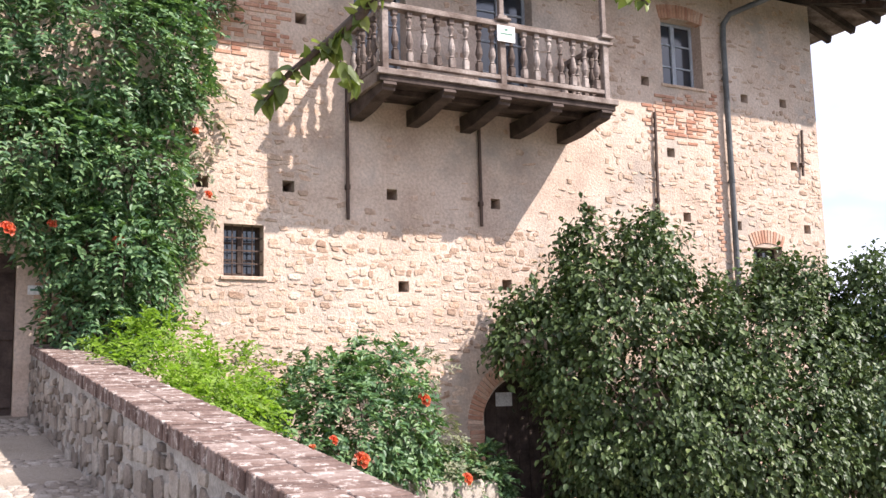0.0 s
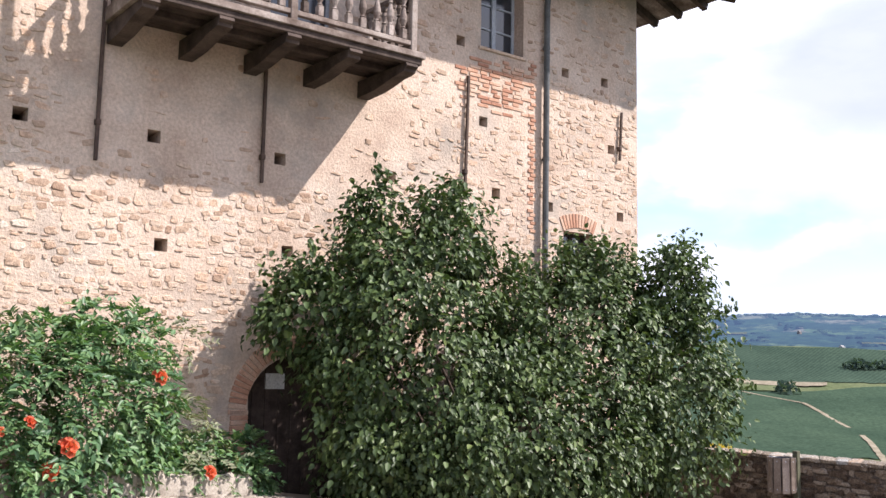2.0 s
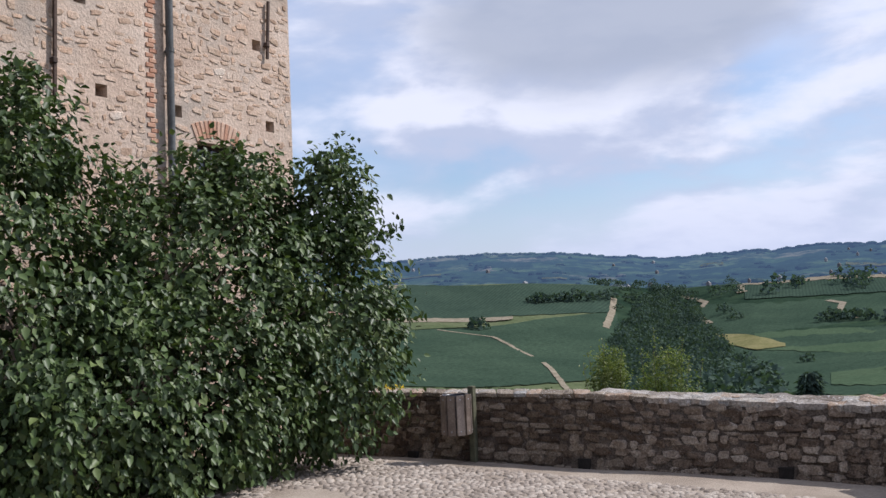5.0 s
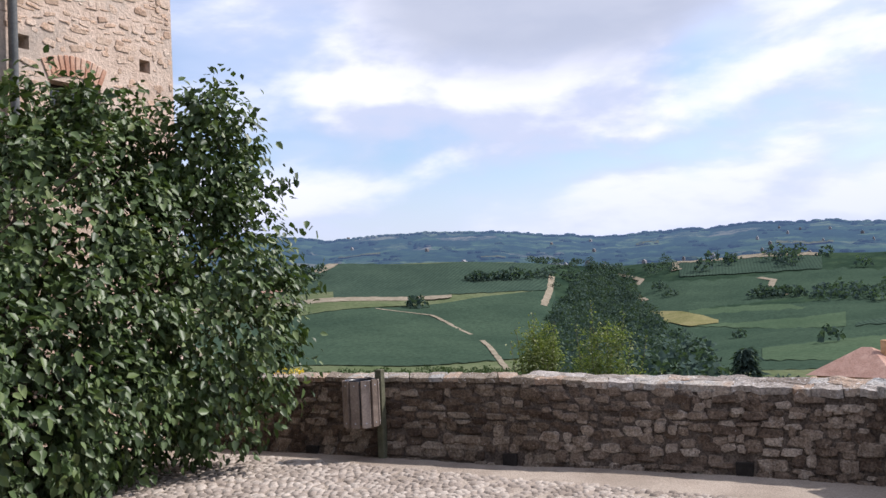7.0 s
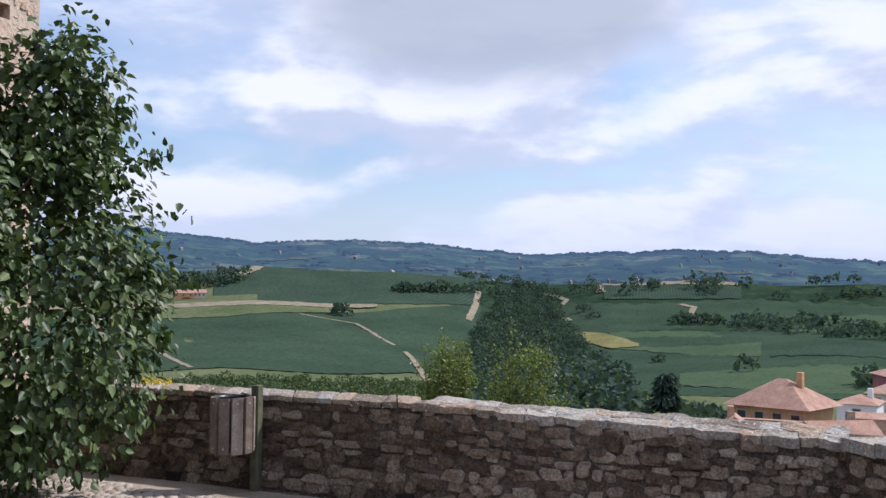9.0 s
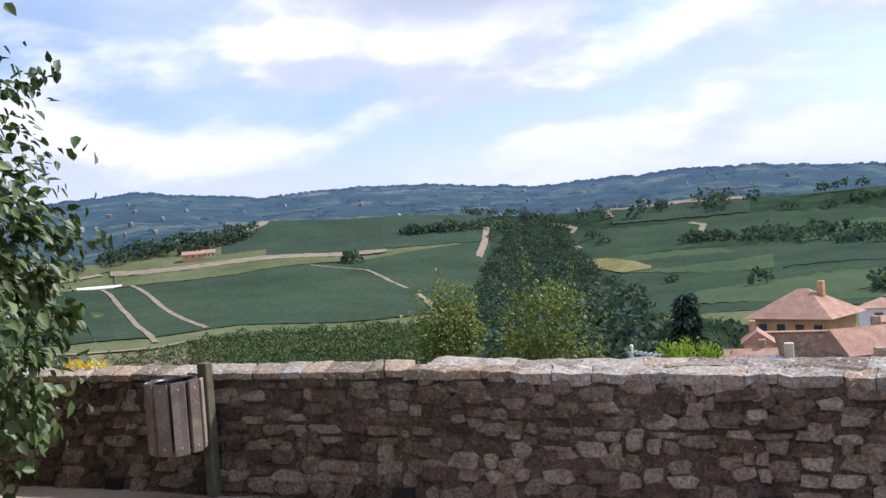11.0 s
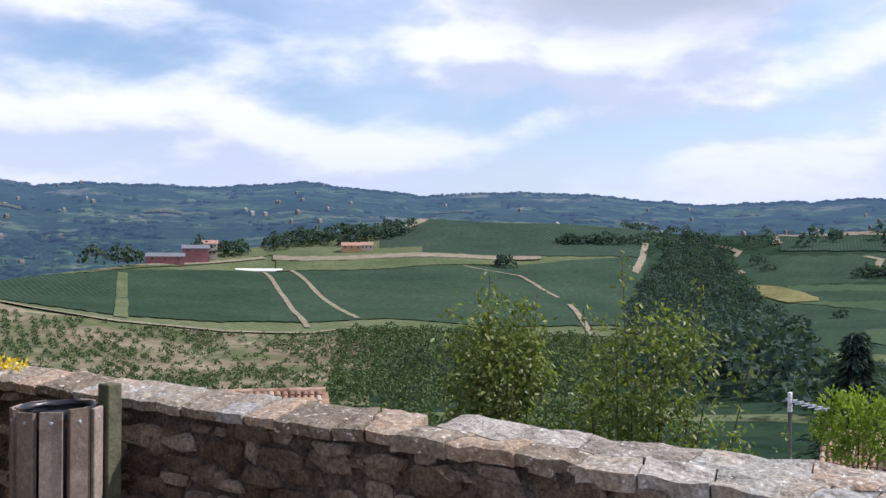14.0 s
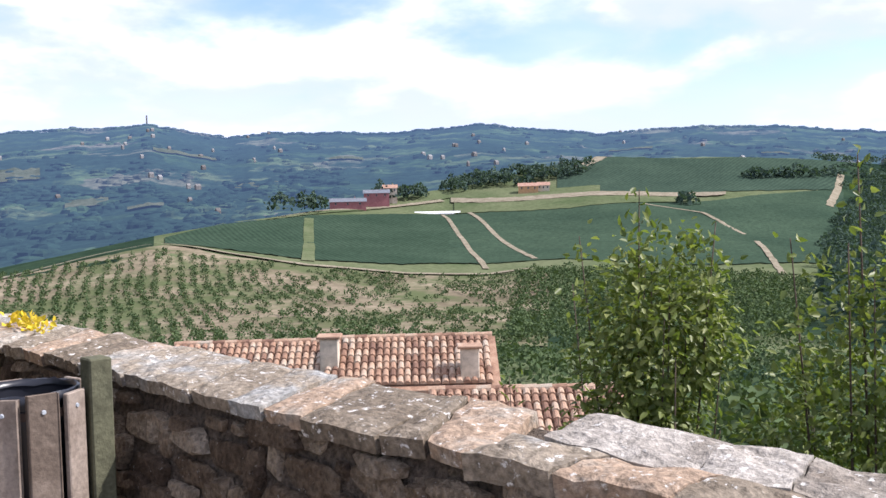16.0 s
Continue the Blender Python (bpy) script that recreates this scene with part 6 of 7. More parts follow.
draped("vineyard", 40.5, 24.9, ([24.9, 31, 38, 40.5], [-0.5, -0.45, -0.4, -0.4]), ([24.9, 31, 38, 40.5], [1.1, 1.45, 1.72, 1.2]), M_VINE_B, "green vineyard on the hilltop")
draped("meadow", 63.4, 27.0, ([27, 40, 44.5, 49.5, 55.3, 60, 63.4], [-5.2, -5.1, -5.2, -4.95, -4.35, -3.5, -2.75]), ([27, 34, 40, 44.7, 50, 55.3, 60, 63.4], [-4.75, -4.65, -4.35, -4.65, -4.5, -4.1, -3.35, -2.66]), M_GRASS, "light green grass verge under the vines", 0.4, 2)
draped("orchard_ground", 76.0, 41.0, ([41, 76], [-9.3, -9.3]), ([41, 44.5, 49.5, 55.3, 60, 63.4, 72, 76], [-5.1, -5.25, -5.0, -4.4, -3.6, -2.85, -4.2, -4.3]), M_ORCHSOIL, "tan orchard soil with grass between the trees", 0.3, 14)
draped("meadow", 63.4, 38.0, ([38, 46.8, 55.2, 63.4], [-0.45, -0.6, -1.28, -2.2]), ([38, 42, 46.8, 50, 55.2, 63.4], [0.1, -0.1, -0.3, -0.75, -1.12, -2.15]), M_GRASS, "dry grass around the hilltop farm", 0.6, 3)
draped("vineyard", 20.5, -14.0, ([-14, 2, 15.2], [-5.4, -5.4, -5.7]), ([-14, 2, 9, 15.2], [-0.3, -0.2, 0.05, -0.3]), M_VINE_C, "broad green field across the valley", 0.4, 8, 0.15)
draped("straw_field", 19.3, 15.35, ([15.35, 17, 19.3], [-2.85, -3.05, -2.5]), ([15.35, 18, 19.3], [-2.65, -2.05, -1.95]), M_STRAW, "patch of yellow stubble", 1.1, 3)
draped("vineyard", 17.4, 9.6, ([9.6, 17.4], [0.05, -0.1]), ([9.6, 14, 17.4], [0.75, 0.85, 0.8]), M_VINE_B, "far vineyard below a pale track", 0.8, 3)
draped("bare_strip", 17.5, 9.8, ([9.8, 17.5], [0.76, 0.8]), ([9.8, 12, 17.5], [0.92, 0.95, 0.88]), M_ROADDUST, "pale earth track on the far slope", 1.2, 2)
draped("meadow", 16.0, 4.0, ([4, 16], [-6.9, -6.9]), ([4, 10, 16], [-5.5, -5.6, -5.75]), M_GRASS, "light green meadow behind the houses", 0.4, 3)
draped("vineyard", 8.0, -14.0, ([-14, 8], [-3.4, -3.3]), ([-14, 4, 8], [-2.5, -2.6, -3.1]), M_VINE_B, "field of a darker green", 0.7, 3, 0.12)
# lighter green, with the same haze tint painted into its colour
M_FIELD = vineyard_material("hazed_green_field", (0.046, 0.074, 0.045), (0.066, 0.096, 0.058), 10, 4.0)
draped("vineyard", 17.0, 8.5, ([8.5, 17], [-3.3, -3.0]), ([8.5, 12, 17], [-2.2, -1.9, -2.1]), M_FIELD, "lighter green strip of vines", 0.62, 3, 0.12)
draped("meadow", 7.0, -6.0, ([-6, 7], [-1.75, -1.8]), ([-6, 3, 7], [-0.7, -0.75, -1.2]), M_FIELD, "light green meadow on the far slope", 0.62, 3, 0.12)
draped("vineyard", 13.0, -6.0, ([-6, 13], [-5.2, -5.0]), ([-6, 5, 13], [-3.9, -3.8, -4.3]), M_FIELD, "lighter green vines above the village", 0.62, 4, 0.12)
road([(47.3, -1.55), (46.2, -3.0), (44.7, -4.9)], 2.4, M_ROADDUST, "pale straight track through the vines")
road([(45.8, -1.35), (43.6, -3.2), (41.8, -4.35)], 2.6, M_ROADDUST, "pale straight track through the vines")
road([(55.2, -1.5), (55.25, -4.15)], 5, M_GRASS, "light grass track through the vines")
road([(74, -4.6), (68, -3.5), (63.7, -2.72), (60, -3.5), (55.3, -4.35), (49.5, -4.95), (44.5, -5.2), (42, -4.95)], 2.6, M_ROADDUST, "pale track along the foot of the vines")
road([(35.5, -1.2), (32.2, -1.7), (30.8, -2.4), (29.4, -3.0), (28.5, -4.4), (27.8, -5.2)], 2.6, M_ROADDUST, "winding pale track down the slope")
road([(24.8, 0.3), (25.0, -0.5), (25.4, -1.5)], 4.5, M_ROADDUST, "pale track at the edge of the wood")
road([(17.5, 0.9), (17.55, 0.3)], 9, M_ROADDUST, "short pale track on the far slope")
road([(21.0, 0.3), (19.6, -0.2), (20.2, -0.9), (19.4, -1.4)], 5, M_ROADDUST, "pale track among the trees")
road([(13.0, -0.3), (12.2, -0.5), (12.6, -1.1), (11.6, -1.4)], 5, M_ROADDUST, "pale track among the trees")
road([(47.3, -0.72), (50, -0.85), (53, -0.95), (57, -1.15)], 5, M_ROADDUST, "pale lane to the farm")
road([(39.3, 1.0), (38.3, 1.4), (37.9, 1.7)], 9, M_ROADDUST, "bare earth bank beside the wood")

# leaf greens shifted towards blue to imitate haze over the woods
M_FARLEAF = leaf_material("hazed_tree_leaf", [(0.15, (0.034, 0.054, 0.050)), (0.5, (0.054, 0.081, 0.068)), (0.85, (0.082, 0.114, 0.086))], 0.9, 0.2)
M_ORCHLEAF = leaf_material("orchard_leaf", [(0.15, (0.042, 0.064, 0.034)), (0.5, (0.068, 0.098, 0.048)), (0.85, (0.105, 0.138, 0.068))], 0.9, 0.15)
# blue-grey leaf colour stands in for haze on the far slopes
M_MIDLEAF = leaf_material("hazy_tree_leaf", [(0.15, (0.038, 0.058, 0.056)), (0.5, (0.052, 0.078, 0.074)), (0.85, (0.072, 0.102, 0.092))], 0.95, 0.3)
M_PALELEAF = leaf_material("pale_shrub_leaf", [(0.15, (0.12, 0.18, 0.03)), (0.5, (0.20, 0.27, 0.04)), (0.85, (0.28, 0.35, 0.06))], 0.6, 0.3)


def woods(name, spots, height, radius, leaves, size, mat, label, seed, flat=0.25):
    """Many small far trees in one: ragged crowns of overlapping leaf sprays."""
    rng = np.random.default_rng(seed)
    P, A, N, S = [], [], [], []
    for x, y, z in spots:
        h, r = height * rng.uniform(0.65, 1.25), radius * rng.uniform(0.7, 1.25)
        d = rng.normal(size=(leaves, 3))
        d /= np.linalg.norm(d, axis=1, keepdims=True)
        d[:, 2] = np.abs(d[:, 2]) * 1.0 - 0.35
        lump = 1 + 0.25 * np.sin(d[:, 0] * 5 + x) * np.cos(d[:, 1] * 5 + y)
        q = d * np.array([r, r, h * 0.55]) * lump[:, None] * rng.uniform(0.7, 1.05, (leaves, 1)) + np.array([x, y, z + h * 0.42])
        P.append(q)
        A.append(rng.normal(size=(leaves, 3)) * 0.7 + d * 0.4)
        N.append(d + rng.normal(size=(leaves, 3)) * 0.35 + np.array([0, 0, flat]))
        S.append(size * rng.uniform(0.6, 1.3, leaves) * (r / radius))
    P, A, N, S = (np.concatenate(q) for q in (P, A, N, S))
    ob = leaf_mesh(name, P, A, N, S, 0.85, mat)
    return tagged(ob, label, "trees", kind="stuff")


def scatter(az0, az1, e0, e1, spacing, seed, keep=lambda a, e: 1.0):
    """Spots on the slope in rows, thinned by keep(azimuth, height)."""
    rnd = random.Random(seed)
    out = []
    r0, r1 = r_of(0.5 * (az0 + az1), e0), r_of(0.5 * (az0 + az1), e1)
    r = min(r0, r1)
    while r < max(r0, r1):
        step = math.degrees(spacing / r)
        a = az0 + rnd.uniform(0, step)
        while a < az1:
            if rnd.random() < keep(a, land_el(a, r)):
                out.append(polar(a + rnd.uniform(-0.12, 0.12) * step, r + rnd.uniform(-0.12, 0.12) * spacing))
            a += step
        r += spacing
    return out


def orchard_keep(a, e):
    n = noise.noise((a * 0.28, e * 1.1, 3))
    top = lerp_table([42, 49.5, 55.3, 60, 63.4, 70, 76], [-5.35, -5.1, -4.5, -3.8, -3.2, -3.9, -4.4], a)
    if e > top:
        return 0
    return 0.8 if a > 60 else (0.88 if n > 0.02 else 0.28)


def orchard_rows(gap, step, turn, seed):
    """Spots in straight rows that run down the slope towards the terrace."""
    rnd = random.Random(seed)
    out = []
    ux, uy = math.cos(radians(turn)), math.sin(radians(turn))
    for i in range(-85, 86):
        for k in range(30, 210):
            u, v = k * step, i * gap + rnd.uniform(-0.7, 0.7) + 3 * noise.noise((k * 0.05, i * 0.1, 2))
            dx, dy = ux * u - uy * v, uy * u + ux * v
            a, r = math.degrees(math.atan2(dy, dx)), math.hypot(dx, dy)
            if not 42.5 < a < 75.5 or r < 120 or r > r_of(a, -2.9) + 1:
                continue
            if rnd.random() < orchard_keep(a, land_el(a, r)):
                x, y, z = polar(a, r)
                out.append((x + rnd.uniform(-0.3, 0.3), y + rnd.uniform(-0.3, 0.3), z))
    return out


woods("orchard_trees", orchard_rows(3.9, 2.7, 66, 3), 2.3, 1.0, 30, 0.52, M_ORCHLEAF, "rows of small round orchard trees", 31)
woods("grove_trees", scatter(26.5, 43.0, -9.0, -5.0, 5.0, 5, lambda a, e: 0.95 if e < -5.15 + 0.2 * noise.noise((a, 1, 1)) else 0), 4.0, 2.4, 80, 0.7, M_ORCHLEAF, "dense dark green hazel grove", 32)
GULLY_E = [-8.5, -6.5, -4.5, -3.1, -1.6, 0.4]
GULLY_R = [14.6, 15.9, 17.6, 18.8, 19.9, 20.6]
GULLY_L = [25.3, 25.3, 25.2, 25.0, 24.3, 22.6]
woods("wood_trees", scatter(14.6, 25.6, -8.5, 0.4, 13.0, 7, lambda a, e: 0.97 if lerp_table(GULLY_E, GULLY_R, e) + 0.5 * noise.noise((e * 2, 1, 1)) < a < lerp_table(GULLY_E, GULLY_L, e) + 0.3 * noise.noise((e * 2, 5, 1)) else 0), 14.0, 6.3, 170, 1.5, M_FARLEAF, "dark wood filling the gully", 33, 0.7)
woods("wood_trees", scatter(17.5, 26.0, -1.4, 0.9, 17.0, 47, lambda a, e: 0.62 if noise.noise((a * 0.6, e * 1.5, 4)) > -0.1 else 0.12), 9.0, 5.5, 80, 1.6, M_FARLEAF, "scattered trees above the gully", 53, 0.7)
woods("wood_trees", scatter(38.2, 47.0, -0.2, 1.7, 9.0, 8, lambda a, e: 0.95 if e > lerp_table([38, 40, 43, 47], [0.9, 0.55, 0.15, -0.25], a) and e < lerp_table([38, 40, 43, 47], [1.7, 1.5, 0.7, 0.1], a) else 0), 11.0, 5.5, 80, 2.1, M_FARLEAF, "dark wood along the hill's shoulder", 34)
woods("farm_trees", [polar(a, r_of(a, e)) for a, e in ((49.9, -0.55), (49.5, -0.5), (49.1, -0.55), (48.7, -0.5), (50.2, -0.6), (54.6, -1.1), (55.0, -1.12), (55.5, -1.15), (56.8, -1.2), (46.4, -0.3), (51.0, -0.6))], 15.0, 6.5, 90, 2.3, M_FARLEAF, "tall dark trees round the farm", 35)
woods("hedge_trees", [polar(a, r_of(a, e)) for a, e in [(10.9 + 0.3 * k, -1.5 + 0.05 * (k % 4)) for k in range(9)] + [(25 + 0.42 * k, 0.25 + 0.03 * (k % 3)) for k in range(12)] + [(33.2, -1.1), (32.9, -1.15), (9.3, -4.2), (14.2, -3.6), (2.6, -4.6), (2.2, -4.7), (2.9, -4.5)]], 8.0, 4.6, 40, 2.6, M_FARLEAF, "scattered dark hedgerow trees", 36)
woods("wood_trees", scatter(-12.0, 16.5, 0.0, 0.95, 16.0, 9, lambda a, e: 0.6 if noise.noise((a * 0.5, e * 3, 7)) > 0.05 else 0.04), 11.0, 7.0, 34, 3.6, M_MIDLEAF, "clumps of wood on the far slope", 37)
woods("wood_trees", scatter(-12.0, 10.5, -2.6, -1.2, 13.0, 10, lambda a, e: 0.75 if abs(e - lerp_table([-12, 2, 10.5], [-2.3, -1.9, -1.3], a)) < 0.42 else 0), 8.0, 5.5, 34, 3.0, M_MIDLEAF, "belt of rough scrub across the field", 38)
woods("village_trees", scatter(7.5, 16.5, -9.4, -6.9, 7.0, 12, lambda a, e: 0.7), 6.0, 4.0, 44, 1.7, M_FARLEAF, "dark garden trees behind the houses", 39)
far_spots = []
rnd = random.Random(15)
for k in range(2600):
    a, r = rnd.uniform(-14, 78), rnd.uniform(900, 2950)
    if r > lerp_table(AZ, RC, min(max(a, -15), 72)) + 120 and noise.noise((a * 0.5, r * 0.004, 2)) > 0.12:
        far_spots.append(polar(a, r))
for k in range(700):
    far_spots.append(polar(-14 + 92 * k / 700 + rnd.uniform(-0.1, 0.1), 2890 + rnd.uniform(-30, 10)))

def canopy(spots, seed):
    """Far tree crowns: low uneven domes that run into one another."""
    rnd = random.Random(seed)
    out = []
    for x, y, z in spots:
        r, h, turn = rnd.uniform(6, 15), rnd.uniform(3.0, 6.5), rnd.uniform(0, 1)
        vs, n = [], 7
        for f, t in ((1.0, -0.25), (0.92, 0.45), (0.6, 0.85)):
            for k in range(n):
                q = 2 * math.pi * (k + turn) / n
                s = r * f * rnd.uniform(0.8, 1.2)
                vs.append((x + s * math.cos(q), y + s * math.sin(q), z + h * t * rnd.uniform(0.85, 1.1)))
        vs.append((x, y, z + h))
        fs = [(i * n + k, i * n + (k + 1) % n, (i + 1) * n + (k + 1) % n, (i + 1) * n + k) for i in range(2) for k in range(n)]
        fs += [(2 * n + k, 2 * n + (k + 1) % n, 3 * n) for k in range(n)]
        out.append((vs, fs))
    return out


for k in range(1300):
    a, r = rnd.uniform(53, 77), rnd.uniform(800, 1750)
    if noise.noise((a * 0.45, r * 0.005, 6)) > -0.05 and r > lerp_table(AZ, RC, min(a, 72)) + 250:
        far_spots.append(polar(a, r))
# these crowns share the hills' painted haze glow
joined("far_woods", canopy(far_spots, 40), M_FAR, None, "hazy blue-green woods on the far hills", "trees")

M_WALLPALE = varied("pale_render", [(0.3, (0.45, 0.38, 0.30)), (0.7, (0.62, 0.55, 0.46))], 0.6, 6, 0.9, 0.0)
M_WALLRED = varied("red_render", [(0.3, (0.27, 0.10, 0.11)), (0.7, (0.34, 0.15, 0.155))], 0.6, 6, 0.9, 0.0)
M_WALLORANGE = varied("orange_render", [(0.3, (0.46, 0.26, 0.13)), (0.7, (0.58, 0.36, 0.20))], 0.8, 6, 0.9, 0.0)
M_FARTILE = varied("far_roof_tile", [(0.3, (0.27, 0.15, 0.11)), (0.7, (0.42, 0.27, 0.21))], 0.8, 6, 0.9, 0.0)
M_WALLSTONE = varied("village_stone", [(0.25, (0.19, 0.135, 0.10)), (0.5, (0.33, 0.25, 0.19)), (0.75, (0.46, 0.38, 0.31))], 1.6, 5, 0.92, 0.3, contrast=0.4)
M_GREYROOF = varied("grey_roof", [(0.3, (0.10, 0.11, 0.13)), (0.7, (0.18, 0.19, 0.22))], 1.0, 8, 0.6, 0.0)


def house(x, y, z, w, d, h, rise, turn, wall, roof_mat, label, windows=0, hip=True, over=0.5, name="house"):
    """A house at its foot's middle: walls, a tiled roof, a chimney and windows on the side facing -y before turning."""
    hs = thing(name, label, "house", (x, y, z))
    hs.rotation_euler = (0, 0, radians(turn))
    bm = bmesh.new()
    box(bm, -w / 2, w / 2, -d / 2, d / 2, -4, h)
    part("wall", bm, wall, hs)
    bm = bmesh.new()
    inset = min(w, d) / 2 if hip else 0.0
    e = [bm.verts.new((sx * (w / 2 + over), sy * (d / 2 + over), h)) for sx, sy in ((-1, -1), (1, -1), (1, 1), (-1, 1))]
    k = [bm.verts.new((-(w / 2 - inset) - (0 if hip else over), 0, h + rise)), bm.verts.new(((w / 2 - inset) + (0 if hip else over) + (0.001 if w <= d else 0), 0, h + rise))]
    for f in ((e[0], e[1], k[1], k[0]), (e[2], e[3], k[0], k[1]), (e[1], e[2], k[1]), (e[3], e[0], k[0])):
        bm.faces.new(f)
    bm.faces.new(e[::-1])
    bmesh.ops.recalc_face_normals(bm, faces=list(bm.faces))
    rf = part("roof", bm, roof_mat, hs)
    bm = bmesh.new()
    box(bm, w * 0.18, w * 0.18 + 0.6, 0.1, 0.7, h + rise * 0.5, h + rise + 0.7, bevel=0.03)
    part("chimney", bm, wall, rf)
    for i in range(windows):
        wx = -w / 2 + w * (i + 0.5) / windows
        bm = bmesh.new()
        box(bm, wx - 0.5, wx + 0.5, -d / 2 - 0.05, -d / 2 + 0.05, h - 1.9, h - 0.5)
        wn = part("window", bm, M_FRAME, hs)
        bm = bmesh.new()
        box(bm, wx - 0.42, wx + 0.42, -d / 2 - 0.08, -d / 2 - 0.052, h - 1.82, h - 0.58)
        part("pane", bm, M_GLASS, wn)
    return hs


def at_view(az, d, el, cx=14.16, cy=6.87, cz=1.63):
    return cx + d * math.cos(radians(az)), cy + d * math.sin(radians(az)), cz + d * math.tan(radians(el))


# village houses below the terrace
VILLAGE = (  # way, distance and height of the eaves from the terrace; width, depth, wall, rise, turn
    (7.0, 100, -5.95, 7.5, 6.5, 6.2, 2.6, -108, M_WALLORANGE, M_FARTILE, "two-storey orange house with a hipped tile roof", 4, True, 0.8),
    (3.9, 84, -8.0, 5.4, 5.0, 4.0, 1.9, -55, M_WALLSTONE, M_FARTILE, "stone house with a broad orange tile roof", 2, False, 0.4),
    (9.0, 66, -8.95, 5.2, 4.6, 3.5, 0.9, -85, M_WALLPALE, M_GREYROOF, "low building with a dark grey slab roof", 1, True, 0.4),
    (9.63, 91, -7.35, 3.2, 2.5, 3.0, 1.1, 10, M_BRICK, M_FARTILE, "small brick outbuilding with a gable", 0, False, 0.25),
    (10.1, 86, -8.35, 4.0, 3.2, 3.0, 0.9, -84, M_WALLSTONE, M_FARTILE, "lean outbuilding with a red tile roof", 1, False, 0.3),
    (4.2, 61, -9.6, 6.2, 5.0, 3.0, 1.0, -66, M_WALLSTONE, M_FARTILE, "low house with worn brown roof tiles", 1, False, 0.4),
    (3.0, 125, -5.6, 4.4, 6.0, 5.0, 1.0, -95, M_SIGN, M_FARTILE, "narrow white house with a low tiled roof", 1, True, 0.3),
    (1.1, 138, -4.95, 6.5, 7.0, 6.0, 1.7, -95, M_WALLPALE, M_FARTILE, "pale house with an orange tile roof", 3, True, 0.5),
    (1.7, 112, -6.4, 6.0, 4.0, 3.2, 0.5, -88, M_BRICK, M_FARTILE, "long low red brick shed", 0, False, 0.2),
    (0.9, 160, -4.0, 7.0, 7.0, 5.0, 1.6, -70, M_WALLRED, M_FARTILE, "red house behind the other roofs", 2, True, 0.5),
)
for az, d, el, w, dp, h, rise, turn, wall_mat, roof_mat, lab, wins, hip, over in VILLAGE:
    x, y, z = at_view(az, d, el, 11.24, 5.54, 1.82)
    house(x, y, z - h, w, dp, h, rise, turn, wall_mat, roof_mat, lab, wins, hip, over)
# stone terrace under the orange house
x, y, z = at_view(7.2, 94, -6.95, 11.24, 5.54, 1.82)
base = thing("retaining_wall", "rubble stone terrace wall below the orange house", "wall", (x, y, z))
base.rotation_euler = (0, 0, radians(-88))
bm = bmesh.new()
box(bm, -3.9, 3.2, -0.4, 0.4, -6.5, 0.0, bevel=0.04)
part("wall", bm, M_WALLSTONE, base)
bm = bmesh.new()
box(bm, -4.0, 3.3, -0.5, 0.5, 0.004, 0.14, bevel=0.03)
part("coping", bm, M_FARTILE, base)
# hilltop farm and distant houses
for a, e, w, d, h, wall, lab in ((52.9, -0.85, 22, 9, 4.5, M_WALLRED, "red farm building on the hilltop"), (51.2, -0.72, 16, 10, 8.0, M_WALLRED, "tall red farmhouse on the hilltop"), (50.4, -0.6, 9, 8, 9.0, M_WALLPALE, "pale house beside the red farm"), (42.2, -0.22, 13, 8, 4.5, M_WALLORANGE, "small orange farmhouse by the wood"), (41.3, -0.15, 8, 7, 4.0, M_WALLPALE, "low pale farm building")):
    house(*polar(a, r_of(a, e)), w, d, h, 2.2, a - 90, wall, M_GREYROOF if wall == M_WALLRED else M_FARTILE, lab, 3, False)
shed = thing("greenhouse", "long low white greenhouse at the top of the vines", "greenhouse", polar(47.6, r_of(47.6, -1.35)))
shed.rotation_euler = (0, 0, radians(47.6 - 92))
bm = bmesh.new()
n = 8
for k in range(n):
    t0, t1 = math.pi * k / n, math.pi * (k + 1) / n
    bm.faces.new([bm.verts.new((x, 3 * math.cos(t), 1.5 * math.sin(t))) for x, t in ((-14, t0), (14, t0), (14, t1), (-14, t1))])
part("cover", bm, M_SIGN, shed)
bm = bmesh.new()
box(bm, -14.1, 14.1, -3.1, 3.1, -1.5, 0.05)
part("base", bm, M_CONCRETE, shed)
rnd = random.Random(18)
# haze is mixed into this field colour as blue-grey
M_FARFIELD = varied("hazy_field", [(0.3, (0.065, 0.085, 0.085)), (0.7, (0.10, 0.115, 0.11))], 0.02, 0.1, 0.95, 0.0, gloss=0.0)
# house tones dulled to grey in place of distance haze
M_FARHOUSE = varied("hazed_house", [(0.2, (0.12, 0.11, 0.11)), (0.5, (0.16, 0.155, 0.16)), (0.8, (0.24, 0.24, 0.25))], 0.01, 0.3, 0.9, 0.0, island=0.8)
pieces = []
